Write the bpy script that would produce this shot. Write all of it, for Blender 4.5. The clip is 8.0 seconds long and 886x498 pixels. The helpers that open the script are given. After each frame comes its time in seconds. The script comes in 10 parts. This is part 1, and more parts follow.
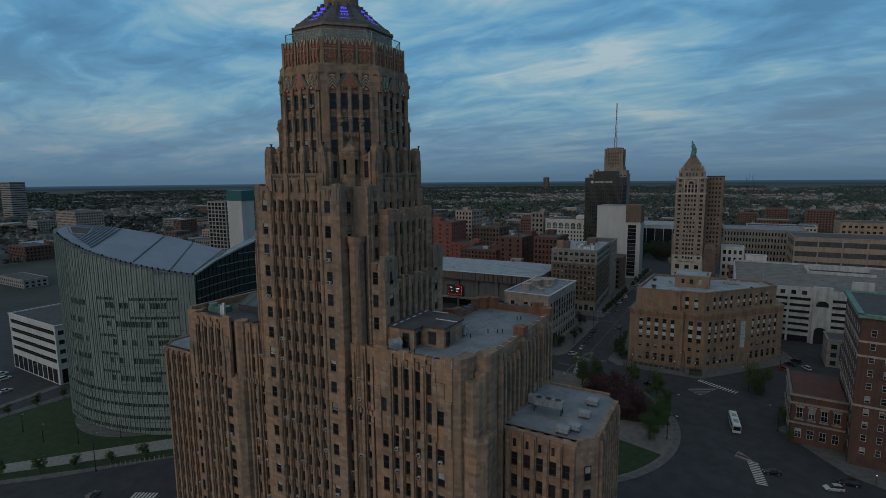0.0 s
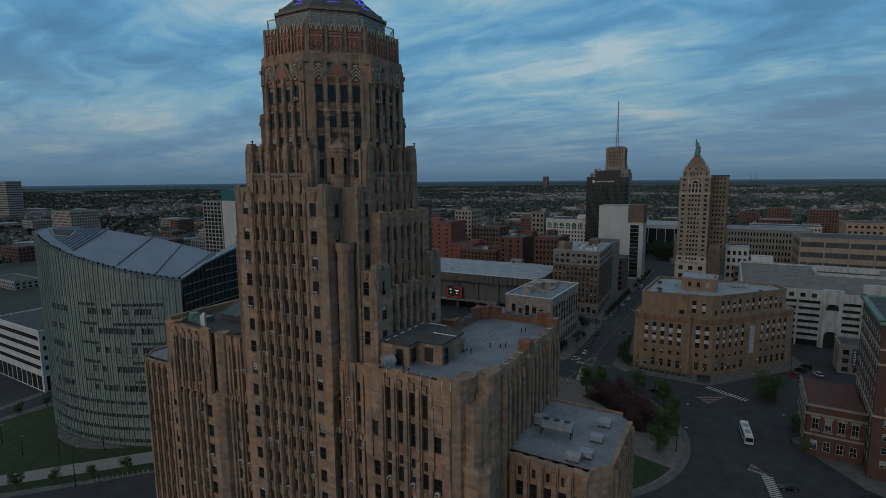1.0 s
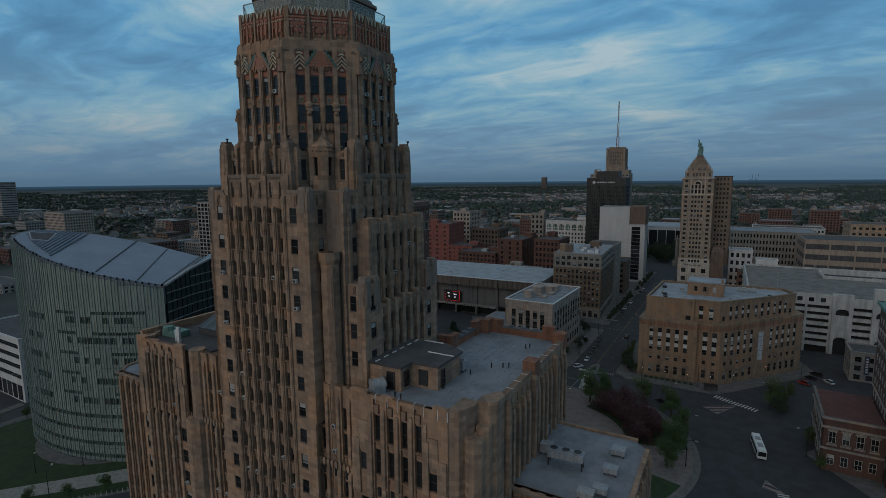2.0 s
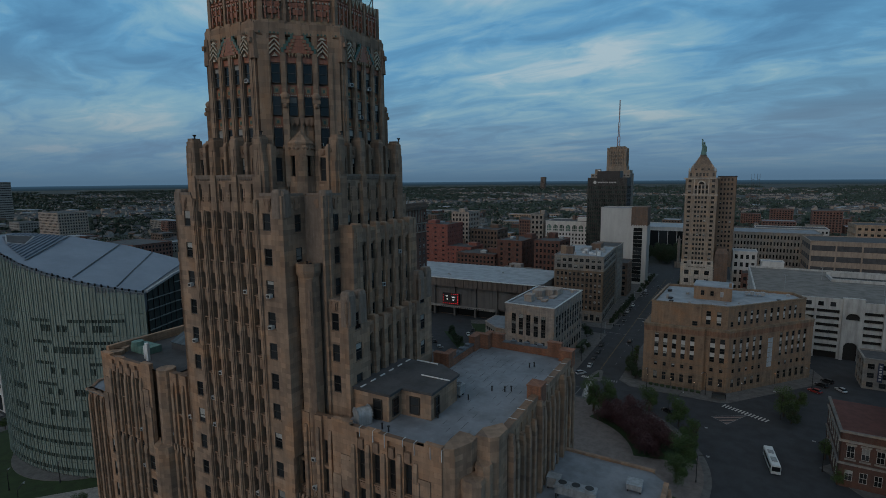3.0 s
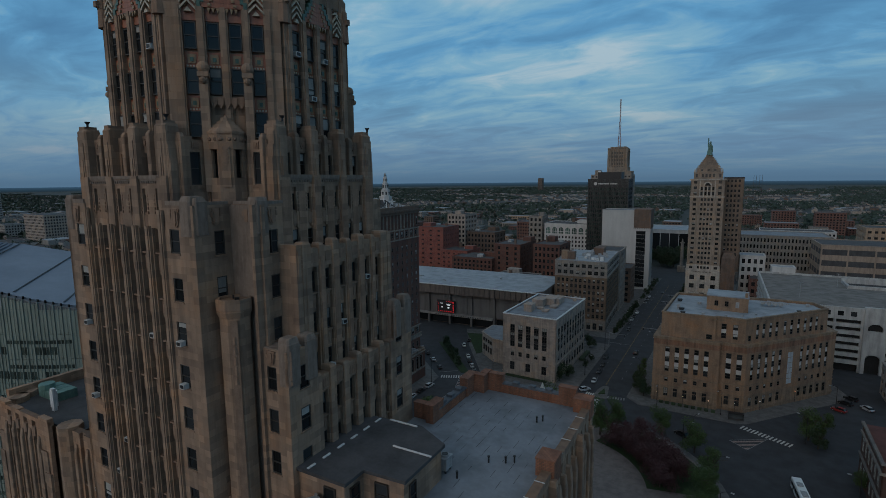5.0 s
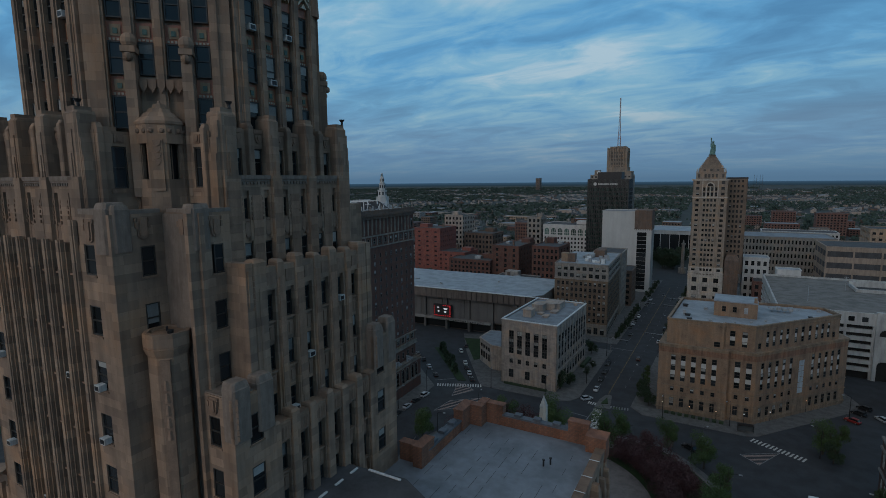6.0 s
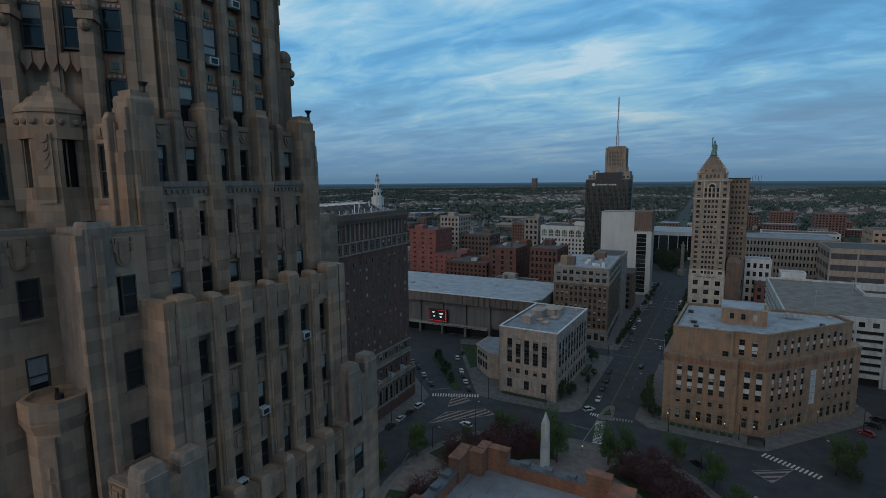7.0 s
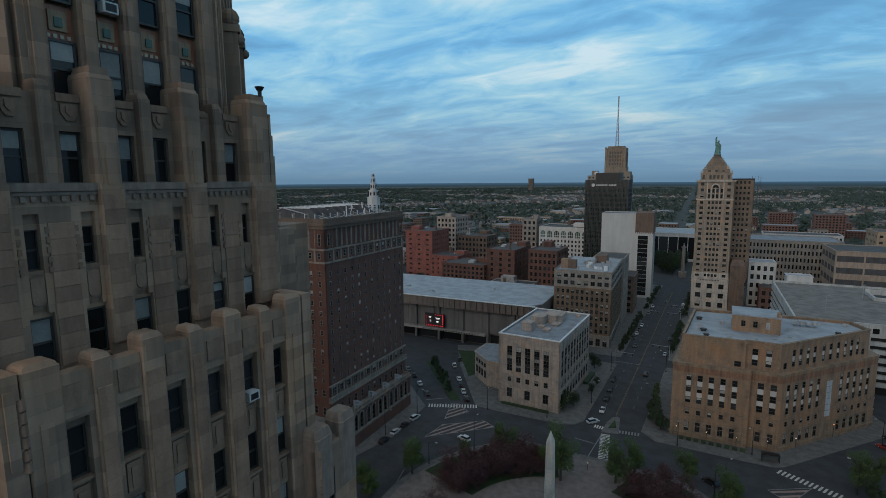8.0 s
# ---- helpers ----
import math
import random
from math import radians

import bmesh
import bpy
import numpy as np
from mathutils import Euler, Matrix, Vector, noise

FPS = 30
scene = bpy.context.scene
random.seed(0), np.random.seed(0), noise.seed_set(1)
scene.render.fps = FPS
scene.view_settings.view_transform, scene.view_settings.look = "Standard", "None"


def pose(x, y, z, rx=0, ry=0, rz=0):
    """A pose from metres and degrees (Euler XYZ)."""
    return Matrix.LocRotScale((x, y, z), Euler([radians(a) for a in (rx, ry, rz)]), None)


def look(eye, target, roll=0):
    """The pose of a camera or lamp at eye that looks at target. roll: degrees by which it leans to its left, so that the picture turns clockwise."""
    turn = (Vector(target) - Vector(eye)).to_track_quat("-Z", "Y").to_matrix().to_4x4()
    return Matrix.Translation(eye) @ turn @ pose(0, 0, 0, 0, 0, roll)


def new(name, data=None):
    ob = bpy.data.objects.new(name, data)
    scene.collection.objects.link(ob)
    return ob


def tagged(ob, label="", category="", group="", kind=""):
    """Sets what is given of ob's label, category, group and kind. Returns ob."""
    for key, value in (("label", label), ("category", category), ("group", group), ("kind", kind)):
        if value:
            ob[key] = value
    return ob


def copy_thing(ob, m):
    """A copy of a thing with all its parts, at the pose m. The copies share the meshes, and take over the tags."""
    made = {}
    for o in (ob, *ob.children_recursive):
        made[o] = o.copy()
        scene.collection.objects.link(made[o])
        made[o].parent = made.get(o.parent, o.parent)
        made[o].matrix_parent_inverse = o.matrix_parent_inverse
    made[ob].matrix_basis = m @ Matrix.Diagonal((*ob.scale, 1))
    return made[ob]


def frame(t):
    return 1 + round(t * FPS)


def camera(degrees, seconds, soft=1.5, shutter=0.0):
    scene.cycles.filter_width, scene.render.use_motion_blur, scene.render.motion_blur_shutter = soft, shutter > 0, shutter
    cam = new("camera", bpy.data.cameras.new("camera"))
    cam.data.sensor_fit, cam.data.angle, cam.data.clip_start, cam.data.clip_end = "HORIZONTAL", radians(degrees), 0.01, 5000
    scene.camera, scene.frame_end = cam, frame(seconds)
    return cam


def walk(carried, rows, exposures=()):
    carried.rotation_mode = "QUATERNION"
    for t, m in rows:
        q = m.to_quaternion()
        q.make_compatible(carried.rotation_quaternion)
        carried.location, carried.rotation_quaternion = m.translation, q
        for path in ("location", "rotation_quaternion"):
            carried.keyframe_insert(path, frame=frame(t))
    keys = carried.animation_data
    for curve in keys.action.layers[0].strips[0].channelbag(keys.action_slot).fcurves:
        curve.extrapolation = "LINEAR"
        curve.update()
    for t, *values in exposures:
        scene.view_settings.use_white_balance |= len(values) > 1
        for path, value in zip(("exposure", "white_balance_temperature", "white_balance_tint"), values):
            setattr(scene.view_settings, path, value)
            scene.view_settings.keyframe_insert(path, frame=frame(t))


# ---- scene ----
cam = camera(81.8, 8.0, soft=0.5)
PATH = [
    (0, (-0.815, 1.107, 84.312), (-1.828, 2.81, 84.041), -0.5),
    (0.5, (-2.732, 4.567, 84.324), (-3.744, 6.27, 84.052), -0.5),
    (1, (-4.55, 7.905, 84.451), (-5.561, 9.609, 84.177), -0.5),
    (1.5, (-6.516, 11.429, 84.533), (-7.524, 13.135, 84.261), -0.5),
    (3, (-11.96, 22.167, 84.769), (-12.962, 23.876, 84.497), -0.5),
    (3.5, (-13.784, 25.884, 84.83), (-14.784, 27.595, 84.557), -0.5),
    (4, (-15.547, 29.606, 84.849), (-16.544, 31.319, 84.577), -0.5),
    (5.5, (-20.612, 41.093, 84.893), (-21.603, 42.809, 84.626), -0.5),
    (6, (-22.594, 45.116, 84.99), (-23.58, 46.836, 84.722), -0.5),
    (6.5, (-24.722, 49.126, 85.163), (-25.697, 50.852, 84.896), -0.5),
    (7, (-26.876, 53.206, 85.407), (-27.848, 54.933, 85.139), -0.5),
    (7.5, (-29.168, 57.284, 85.584), (-30.134, 59.014, 85.316), -0.5),
    (8, (-31.683, 61.441, 85.466), (-32.643, 63.175, 85.198), -0.4),
]
walk(cam, [(t, look(eye, target, roll)) for t, eye, target, roll in PATH],
     exposures=[(0.0, 0.07, 6650, 10), (3.5, 0.07, 6500, 10), (5.5, 0.09, 6300, 10), (6.5, 0.32, 6200, 10), (7.5, 0.58, 6500, 10), (8.0, 0.69, 6700, 10)])

# ---- sky, sun, exposure ----
def node(tree, kind, **values):
    n = tree.nodes.new(kind)
    if "operation" in values:
        n.operation = values.pop("operation")
    if "data_type" in values:
        n.data_type = values.pop("data_type")
    if "blend_type" in values:
        n.blend_type = values.pop("blend_type")
    for key, value in values.items():
        n.inputs[key].default_value = value
    return n


def ramp(tree, stops, interpolation="LINEAR"):
    n = tree.nodes.new("ShaderNodeValToRGB")
    r = n.color_ramp
    r.interpolation = interpolation
    while len(r.elements) < len(stops):
        r.elements.new(0.5)
    for e, (p, c) in zip(r.elements, stops):
        e.position, e.color = p, (*c, 1) if len(c) == 3 else c
    return n


world = bpy.data.worlds.new("dusk_sky")
scene.world = world
world.use_nodes = True
wt = world.node_tree
wt.nodes.clear()
w_out = wt.nodes.new("ShaderNodeOutputWorld")
w_bg = node(wt, "ShaderNodeBackground", Strength=1.0)
coord = wt.nodes.new("ShaderNodeTexCoord")
sep = wt.nodes.new("ShaderNodeSeparateXYZ")
wt.links.new(coord.outputs["Generated"], sep.inputs[0])
# clear dusk sky, pale over the horizon and deeper blue above
clear = ramp(wt, [(0.0, (0.078, 0.148, 0.228)), (0.022, (0.10, 0.178, 0.262)), (0.055, (0.126, 0.196, 0.275)), (0.095, (0.172, 0.25, 0.305)),
                  (0.145, (0.20, 0.325, 0.37)), (0.20, (0.165, 0.335, 0.455)), (0.28, (0.138, 0.35, 0.53)), (0.6, (0.055, 0.20, 0.37)), (1.0, (0.045, 0.17, 0.33))])
wt.links.new(sep.outputs["Z"], clear.inputs[0])
# cloud plane: direction divided by its height
height = node(wt, "ShaderNodeMath", operation="MAXIMUM")
height.inputs[1].default_value = 0.0
wt.links.new(sep.outputs["Z"], height.inputs[0])
raised = node(wt, "ShaderNodeMath", operation="ADD")
raised.inputs[1].default_value = 0.14
wt.links.new(height.outputs[0], raised.inputs[0])
plane = node(wt, "ShaderNodeVectorMath", operation="DIVIDE")
wt.links.new(coord.outputs["Generated"], plane.inputs[0])
wt.links.new(raised.outputs[0], plane.inputs[1])
turned = node(wt, "ShaderNodeMapping")
turned.inputs["Rotation"].default_value = (0, 0, radians(38))
turned.inputs["Scale"].default_value = (0.75, 1.25, 1.0)
turned.inputs["Location"].default_value = (1.7, 0.4, 0)
wt.links.new(plane.outputs[0], turned.inputs[0])
big = node(wt, "ShaderNodeTexNoise", Scale=0.95, Detail=7.0, Roughness=0.5, Distortion=0.5)
fine = node(wt, "ShaderNodeTexNoise", Scale=2.9, Detail=8.0, Roughness=0.58, Distortion=0.7)
for n in (big, fine):
    wt.links.new(turned.outputs[0], n.inputs["Vector"])
bands = node(wt, "ShaderNodeMix", data_type="FLOAT")
bands.inputs[0].default_value = 0.36
wt.links.new(big.outputs[0], bands.inputs[2])
wt.links.new(fine.outputs[0], bands.inputs[3])
shade = ramp(wt, [(0.30, (0.0,) * 3), (0.40, (0.13,) * 3), (0.465, (0.33,) * 3), (0.53, (0.62,) * 3), (0.635, (1.0,) * 3)])
wt.links.new(bands.outputs[0], shade.inputs[0])
# grey underside to lit cloud; clouds fade into the haze at the horizon
cloud = ramp(wt, [(0.0, (0.050, 0.150, 0.295)), (0.40, (0.098, 0.278, 0.475)), (0.72, (0.20, 0.38, 0.505)), (1.0, (0.385, 0.49, 0.545))])
wt.links.new(shade.outputs[0], cloud.inputs[0])
amount = ramp(wt, [(0.0, (0.0,) * 3), (0.05, (0.28,) * 3), (0.12, (0.64,) * 3), (0.22, (0.84,) * 3), (1.0, (0.85,) * 3)])
wt.links.new(sep.outputs["Z"], amount.inputs[0])
mixed = node(wt, "ShaderNodeMix", data_type="RGBA")
wt.links.new(amount.outputs[0], mixed.inputs[0])
wt.links.new(clear.outputs[0], mixed.inputs[6])
wt.links.new(cloud.outputs[0], mixed.inputs[7])
# thin physical dusk sky under the clouds
nishita = node(wt, "ShaderNodeTexSky")
nishita.sky_type, nishita.sun_disc, nishita.sun_elevation, nishita.sun_rotation = "NISHITA", False, radians(3), radians(200)
thin = node(wt, "ShaderNodeMix", data_type="RGBA", blend_type="ADD")
thin.inputs[0].default_value = 0.0015
wt.links.new(mixed.outputs[2], thin.inputs[6])
wt.links.new(nishita.outputs[0], thin.inputs[7])
# the cover overhead is an even grey
even = ramp(wt, [(0.36, (0.0,) * 3), (0.75, (0.85,) * 3)])
wt.links.new(sep.outputs["Z"], even.inputs[0])
cover = node(wt, "ShaderNodeMix", data_type="RGBA")
cover.inputs[7].default_value = (0.235, 0.268, 0.292, 1)
wt.links.new(even.outputs[0], cover.inputs[0])
wt.links.new(thin.outputs[2], cover.inputs[6])
wt.links.new(cover.outputs[2], w_bg.inputs[0])
wt.links.new(w_bg.outputs[0], w_out.inputs[0])

sun = new("sun", bpy.data.lights.new("sun", "SUN"))
sun.data.energy, sun.data.angle, sun.data.color = 0.76, radians(58), (1.0, 0.80, 0.62)
sun.matrix_world = look((-25, -120, 38), (0, 0, 0))


# ---- materials ----
def material(name, rough=0.85, metal=0.0):
    m = bpy.data.materials.new(name)
    m.use_nodes = True
    t = m.node_tree
    b = t.nodes["Principled BSDF"]
    b.inputs["Roughness"].default_value, b.inputs["Metallic"].default_value = rough, metal
    return m, t, b


def mottled(name, a, b, scale=0.6, rough=0.85, metal=0.0, fine=9.0, bump=0.15, per_object=0.0, stain=0.25):
    """Two colours mixed by coarse and fine noise, dark streaky wear and a little relief."""
    m, t, s = material(name, rough, metal)
    pos = t.nodes.new("ShaderNodeNewGeometry")
    n1 = node(t, "ShaderNodeTexNoise", Scale=scale, Detail=5.0, Roughness=0.6)
    n2 = node(t, "ShaderNodeTexNoise", Scale=scale * fine, Detail=4.0, Roughness=0.65)
    streak = node(t, "ShaderNodeMapping")
    streak.inputs["Scale"].default_value = (1.0, 1.0, 0.16)
    n3 = node(t, "ShaderNodeTexNoise", Scale=scale * 1.7, Detail=5.0, Roughness=0.6)
    t.links.new(pos.outputs["Position"], n1.inputs["Vector"])
    t.links.new(pos.outputs["Position"], n2.inputs["Vector"])
    t.links.new(pos.outputs["Position"], streak.inputs[0])
    t.links.new(streak.outputs[0], n3.inputs["Vector"])
    f = node(t, "ShaderNodeMix", data_type="FLOAT")
    f.inputs[0].default_value = 0.4
    t.links.new(n1.outputs[0], f.inputs[2])
    t.links.new(n2.outputs[0], f.inputs[3])
    c = ramp(t, [(0.33, a), (0.67, b)])
    t.links.new(f.outputs[0], c.inputs[0])
    wear = ramp(t, [(0.38, (1 - stain,) * 3), (0.58, (1.0,) * 3)])
    t.links.new(n3.outputs[0], wear.inputs[0])
    mul = node(t, "ShaderNodeMix", data_type="RGBA", blend_type="MULTIPLY")
    mul.inputs[0].default_value = 1.0
    t.links.new(c.outputs[0], mul.inputs[6])
    t.links.new(wear.outputs[0], mul.inputs[7])
    col = mul.outputs[2]
    if per_object:
        info = t.nodes.new("ShaderNodeObjectInfo")
        hsv = node(t, "ShaderNodeHueSaturation")
        rng = node(t, "ShaderNodeMapRange")
        rng.inputs["To Min"].default_value, rng.inputs["To Max"].default_value = 1 - per_object, 1 + per_object
        t.links.new(info.outputs["Random"], rng.inputs["Value"])
        t.links.new(rng.outputs[0], hsv.inputs["Value"])
        t.links.new(col, hsv.inputs["Color"])
        col = hsv.outputs[0]
    t.links.new(col, s.inputs["Base Color"])
    if bump:
        bp = node(t, "ShaderNodeBump", Strength=bump, Distance=0.05)
        t.links.new(n2.outputs[0], bp.inputs["Height"])
        t.links.new(bp.outputs[0], s.inputs["Normal"])
    return m


def masonry(name, a, b, mortar, width, height, joint=0.012, rough=0.9, stain=0.18, contrast=1.0):
    """Courses of blocks or bricks on upright walls, each block with a tone of its own, with weather streaks."""
    m, t, s = material(name, rough)
    pos = t.nodes.new("ShaderNodeNewGeometry")
    sp = t.nodes.new("ShaderNodeSeparateXYZ")
    t.links.new(pos.outputs["Position"], sp.inputs[0])
    along = node(t, "ShaderNodeMath", operation="ADD")
    t.links.new(sp.outputs["X"], along.inputs[0])
    t.links.new(sp.outputs["Y"], along.inputs[1])
    cb = t.nodes.new("ShaderNodeCombineXYZ")
    t.links.new(along.outputs[0], cb.inputs[0])
    t.links.new(sp.outputs["Z"], cb.inputs[1])
    br = node(t, "ShaderNodeTexBrick", Scale=1.0)
    br.inputs["Brick Width"].default_value, br.inputs["Row Height"].default_value = width, height
    br.inputs["Mortar Size"].default_value, br.inputs["Bias"].default_value = joint, 0.0
    br.inputs["Color1"].default_value, br.inputs["Color2"].default_value = (*a, 1), (*b, 1)
    br.inputs["Mortar"].default_value = (*mortar, 1)
    t.links.new(cb.outputs[0], br.inputs["Vector"])
    big_n = node(t, "ShaderNodeTexNoise", Scale=0.22, Detail=6.0, Roughness=0.62)
    t.links.new(pos.outputs["Position"], big_n.inputs["Vector"])
    streak = node(t, "ShaderNodeMapping")
    streak.inputs["Scale"].default_value = (1.0, 1.0, 0.10)
    t.links.new(pos.outputs["Position"], streak.inputs[0])
    run = node(t, "ShaderNodeTexNoise", Scale=1.1, Detail=6.0, Roughness=0.65)
    t.links.new(streak.outputs[0], run.inputs["Vector"])
    grain = node(t, "ShaderNodeTexNoise", Scale=14.0, Detail=4.0, Roughness=0.7)
    t.links.new(pos.outputs["Position"], grain.inputs["Vector"])
    tone = ramp(t, [(0.32, (0.70, 0.70, 0.72)), (0.5, (1.0, 1.0, 1.0)), (0.7, (1.2, 1.0, 0.82))])
    t.links.new(big_n.outputs[0], tone.inputs[0])
    wear = ramp(t, [(0.36, (1 - stain,) * 3), (0.6, (1.05,) * 3)])
    t.links.new(run.outputs[0], wear.inputs[0])
    m1 = node(t, "ShaderNodeMix", data_type="RGBA", blend_type="MULTIPLY")
    m1.inputs[0].default_value = contrast
    t.links.new(br.outputs["Color"], m1.inputs[6])
    t.links.new(tone.outputs[0], m1.inputs[7])
    m2 = node(t, "ShaderNodeMix", data_type="RGBA", blend_type="MULTIPLY")
    m2.inputs[0].default_value = 1.0
    t.links.new(m1.outputs[2], m2.inputs[6])
    t.links.new(wear.outputs[0], m2.inputs[7])
    t.links.new(m2.outputs[2], s.inputs["Base Color"])
    add = node(t, "ShaderNodeMath", operation="MULTIPLY_ADD")
    add.inputs[1].default_value = -0.2
    t.links.new(br.outputs["Fac"], add.inputs[0])
    t.links.new(grain.outputs[0], add.inputs[2])
    bp = node(t, "ShaderNodeBump", Strength=0.25, Distance=0.04)
    t.links.new(add.outputs[0], bp.inputs["Height"])
    t.links.new(bp.outputs[0], s.inputs["Normal"])
    return m


def glazing(name, tint, rough=0.08, emit=None):
    """Window glass seen from outside: dark room behind, glossy face, each pane slightly different."""
    m, t, s = material(name, rough)
    info = t.nodes.new("ShaderNodeObjectInfo")
    geo = t.nodes.new("ShaderNodeNewGeometry")
    both = node(t, "ShaderNodeMath", operation="ADD")
    t.links.new(info.outputs["Random"], both.inputs[0])
    t.links.new(geo.outputs["Random Per Island"], both.inputs[1])
    frac = node(t, "ShaderNodeMath", operation="FRACT")
    t.links.new(both.outputs[0], frac.inputs[0])
    c = ramp(t, [(0.0, tuple(v * 0.5 for v in tint)), (0.6, tint), (1.0, tuple(min(1, v * 2.0) for v in tint))])
    t.links.new(frac.outputs[0], c.inputs[0])
    t.links.new(c.outputs[0], s.inputs["Base Color"])
    s.inputs["IOR"].default_value = 1.5
    s.inputs["Specular IOR Level"].default_value = 0.3
    return m


STONE = masonry("tan_sandstone", (0.33, 0.226, 0.158), (0.205, 0.141, 0.102), (0.19, 0.122, 0.084), 1.35, 0.6, 0.004, stain=0.25)
TRIM = mottled("carved_stone", (0.185, 0.118, 0.083), (0.29, 0.188, 0.13), 1.3, 0.9, bump=0.35)
COPING = mottled("weathered_coping", (0.16, 0.122, 0.098), (0.25, 0.194, 0.158), 1.6, 0.9, bump=0.2)
ORANGE_STONE = masonry("orange_sandstone", (0.345, 0.217, 0.142), (0.238, 0.149, 0.098), (0.15, 0.095, 0.065), 1.25, 0.6, 0.006)
RED_TILE = mottled("red_glazed_terracotta", (0.25, 0.082, 0.045), (0.36, 0.135, 0.07), 3.0, 0.45, bump=0.1)
GOLD_TILE = mottled("ochre_glazed_tile", (0.22, 0.135, 0.07), (0.31, 0.205, 0.11), 3.0, 0.45, bump=0.1)
GREEN_TILE = mottled("green_glazed_tile", (0.04, 0.085, 0.065), (0.065, 0.125, 0.095), 3.0, 0.4, bump=0.1)
PALE_TILE = mottled("pale_glazed_tile", (0.36, 0.30, 0.22), (0.48, 0.41, 0.31), 3.0, 0.45, bump=0.1)
BRICK_RED = masonry("red_brick", (0.165, 0.066, 0.05), (0.122, 0.05, 0.039), (0.15, 0.12, 0.105), 0.4, 0.13, 0.02)
BRICK_STATLER = masonry("dark_red_brick", (0.138, 0.054, 0.038), (0.1, 0.04, 0.029), (0.09, 0.066, 0.058), 0.4, 0.13, 0.02)
BRICK_BROWN = masonry("brown_brick", (0.15, 0.095, 0.07), (0.11, 0.07, 0.052), (0.12, 0.1, 0.085), 0.4, 0.13, 0.02)
BRICK_BRIGHT = masonry("bright_red_brick", (0.215, 0.06, 0.045), (0.172, 0.048, 0.037), (0.2, 0.1, 0.085), 0.4, 0.13, 0.02)
LIMESTONE = masonry("limestone", (0.36, 0.302, 0.262), (0.305, 0.256, 0.224), (0.25, 0.212, 0.182), 1.6, 0.7, 0.01, stain=0.25)
CREAM = masonry("cream_terracotta", (0.36, 0.265, 0.19), (0.30, 0.218, 0.158), (0.3, 0.25, 0.19), 0.9, 0.4, 0.01, stain=0.25)
GREY_STONE = masonry("grey_stone", (0.262, 0.24, 0.218), (0.214, 0.196, 0.178), (0.16, 0.15, 0.14), 1.4, 0.6, 0.01)
CONCRETE = mottled("concrete", (0.24, 0.22, 0.205), (0.33, 0.305, 0.285), 0.35, 0.9, bump=0.12)
DARK_CONCRETE = mottled("brown_ribbed_concrete", (0.12, 0.095, 0.082), (0.17, 0.135, 0.115), 0.4, 0.9, bump=0.12)
WHITE_PANEL = mottled("white_painted_panel", (0.42, 0.41, 0.40), (0.54, 0.53, 0.52), 0.3, 0.6, bump=0.03, stain=0.15)
ROOF_GREY = mottled("grey_membrane_roof", (0.155, 0.172, 0.198), (0.222, 0.243, 0.275), 0.16, 0.75, bump=0.06, stain=0.3)
ROOF_PALE = mottled("pale_membrane_roof", (0.225, 0.25, 0.28), (0.31, 0.34, 0.375), 0.12, 0.7, bump=0.05, stain=0.25)
ROOF_TAR = mottled("tar_roof", (0.042, 0.042, 0.046), (0.08, 0.08, 0.085), 0.25, 0.9, bump=0.1)
ASPHALT = mottled("asphalt", (0.027, 0.030, 0.035), (0.042, 0.045, 0.052), 0.12, 0.88, fine=30, bump=0.08, stain=0.3)
PAVING = mottled("concrete_pavement", (0.096, 0.094, 0.094), (0.142, 0.138, 0.136), 0.3, 0.9, bump=0.08, stain=0.3)
PINK_PAVING = mottled("pinkish_plaza_paving", (0.14, 0.118, 0.112), (0.188, 0.16, 0.15), 0.3, 0.9, bump=0.08, stain=0.25)
PROMENADE = mottled("pale_promenade_concrete", (0.215, 0.21, 0.2), (0.28, 0.272, 0.258), 0.6, 0.9, bump=0.1)
GRASS = mottled("lawn", (0.014, 0.033, 0.008), (0.026, 0.052, 0.014), 0.25, 0.95, fine=25, bump=0.5, stain=0.3)
PAINT = mottled("white_road_paint", (0.42, 0.41, 0.39), (0.62, 0.61, 0.58), 1.2, 0.8, bump=0.02, stain=0.3)
LANE_PAINT = mottled("worn_lane_paint", (0.15, 0.152, 0.155), (0.25, 0.25, 0.25), 1.5, 0.8, bump=0.02, stain=0.3)
HATCH = mottled("worn_brick_red_road_paint", (0.23, 0.165, 0.145), (0.33, 0.245, 0.215), 0.9, 0.85, bump=0.03, stain=0.3)
YELLOW_LINE = mottled("yellow_road_paint", (0.15, 0.10, 0.035), (0.22, 0.155, 0.055), 1.0, 0.8, bump=0.02)
METAL = mottled("grey_metal", (0.24, 0.25, 0.26), (0.36, 0.37, 0.38), 1.5, 0.55, 0.15, bump=0.05)
DARK_METAL = mottled("dark_metal", (0.022, 0.022, 0.024), (0.04, 0.04, 0.043), 1.5, 0.5, 0.5, bump=0.03)
COPPER = mottled("green_copper", (0.085, 0.17, 0.15), (0.15, 0.26, 0.225), 0.9, 0.7, 0.1, bump=0.1)
WHITE_METAL = mottled("white_enamel", (0.52, 0.53, 0.54), (0.68, 0.69, 0.70), 2.0, 0.5, bump=0.02, stain=0.3)
BLIND = mottled("window_blind", (0.20, 0.20, 0.19), (0.31, 0.31, 0.295), 0.8, 0.8, bump=0.02, per_object=0.35, stain=0.1)
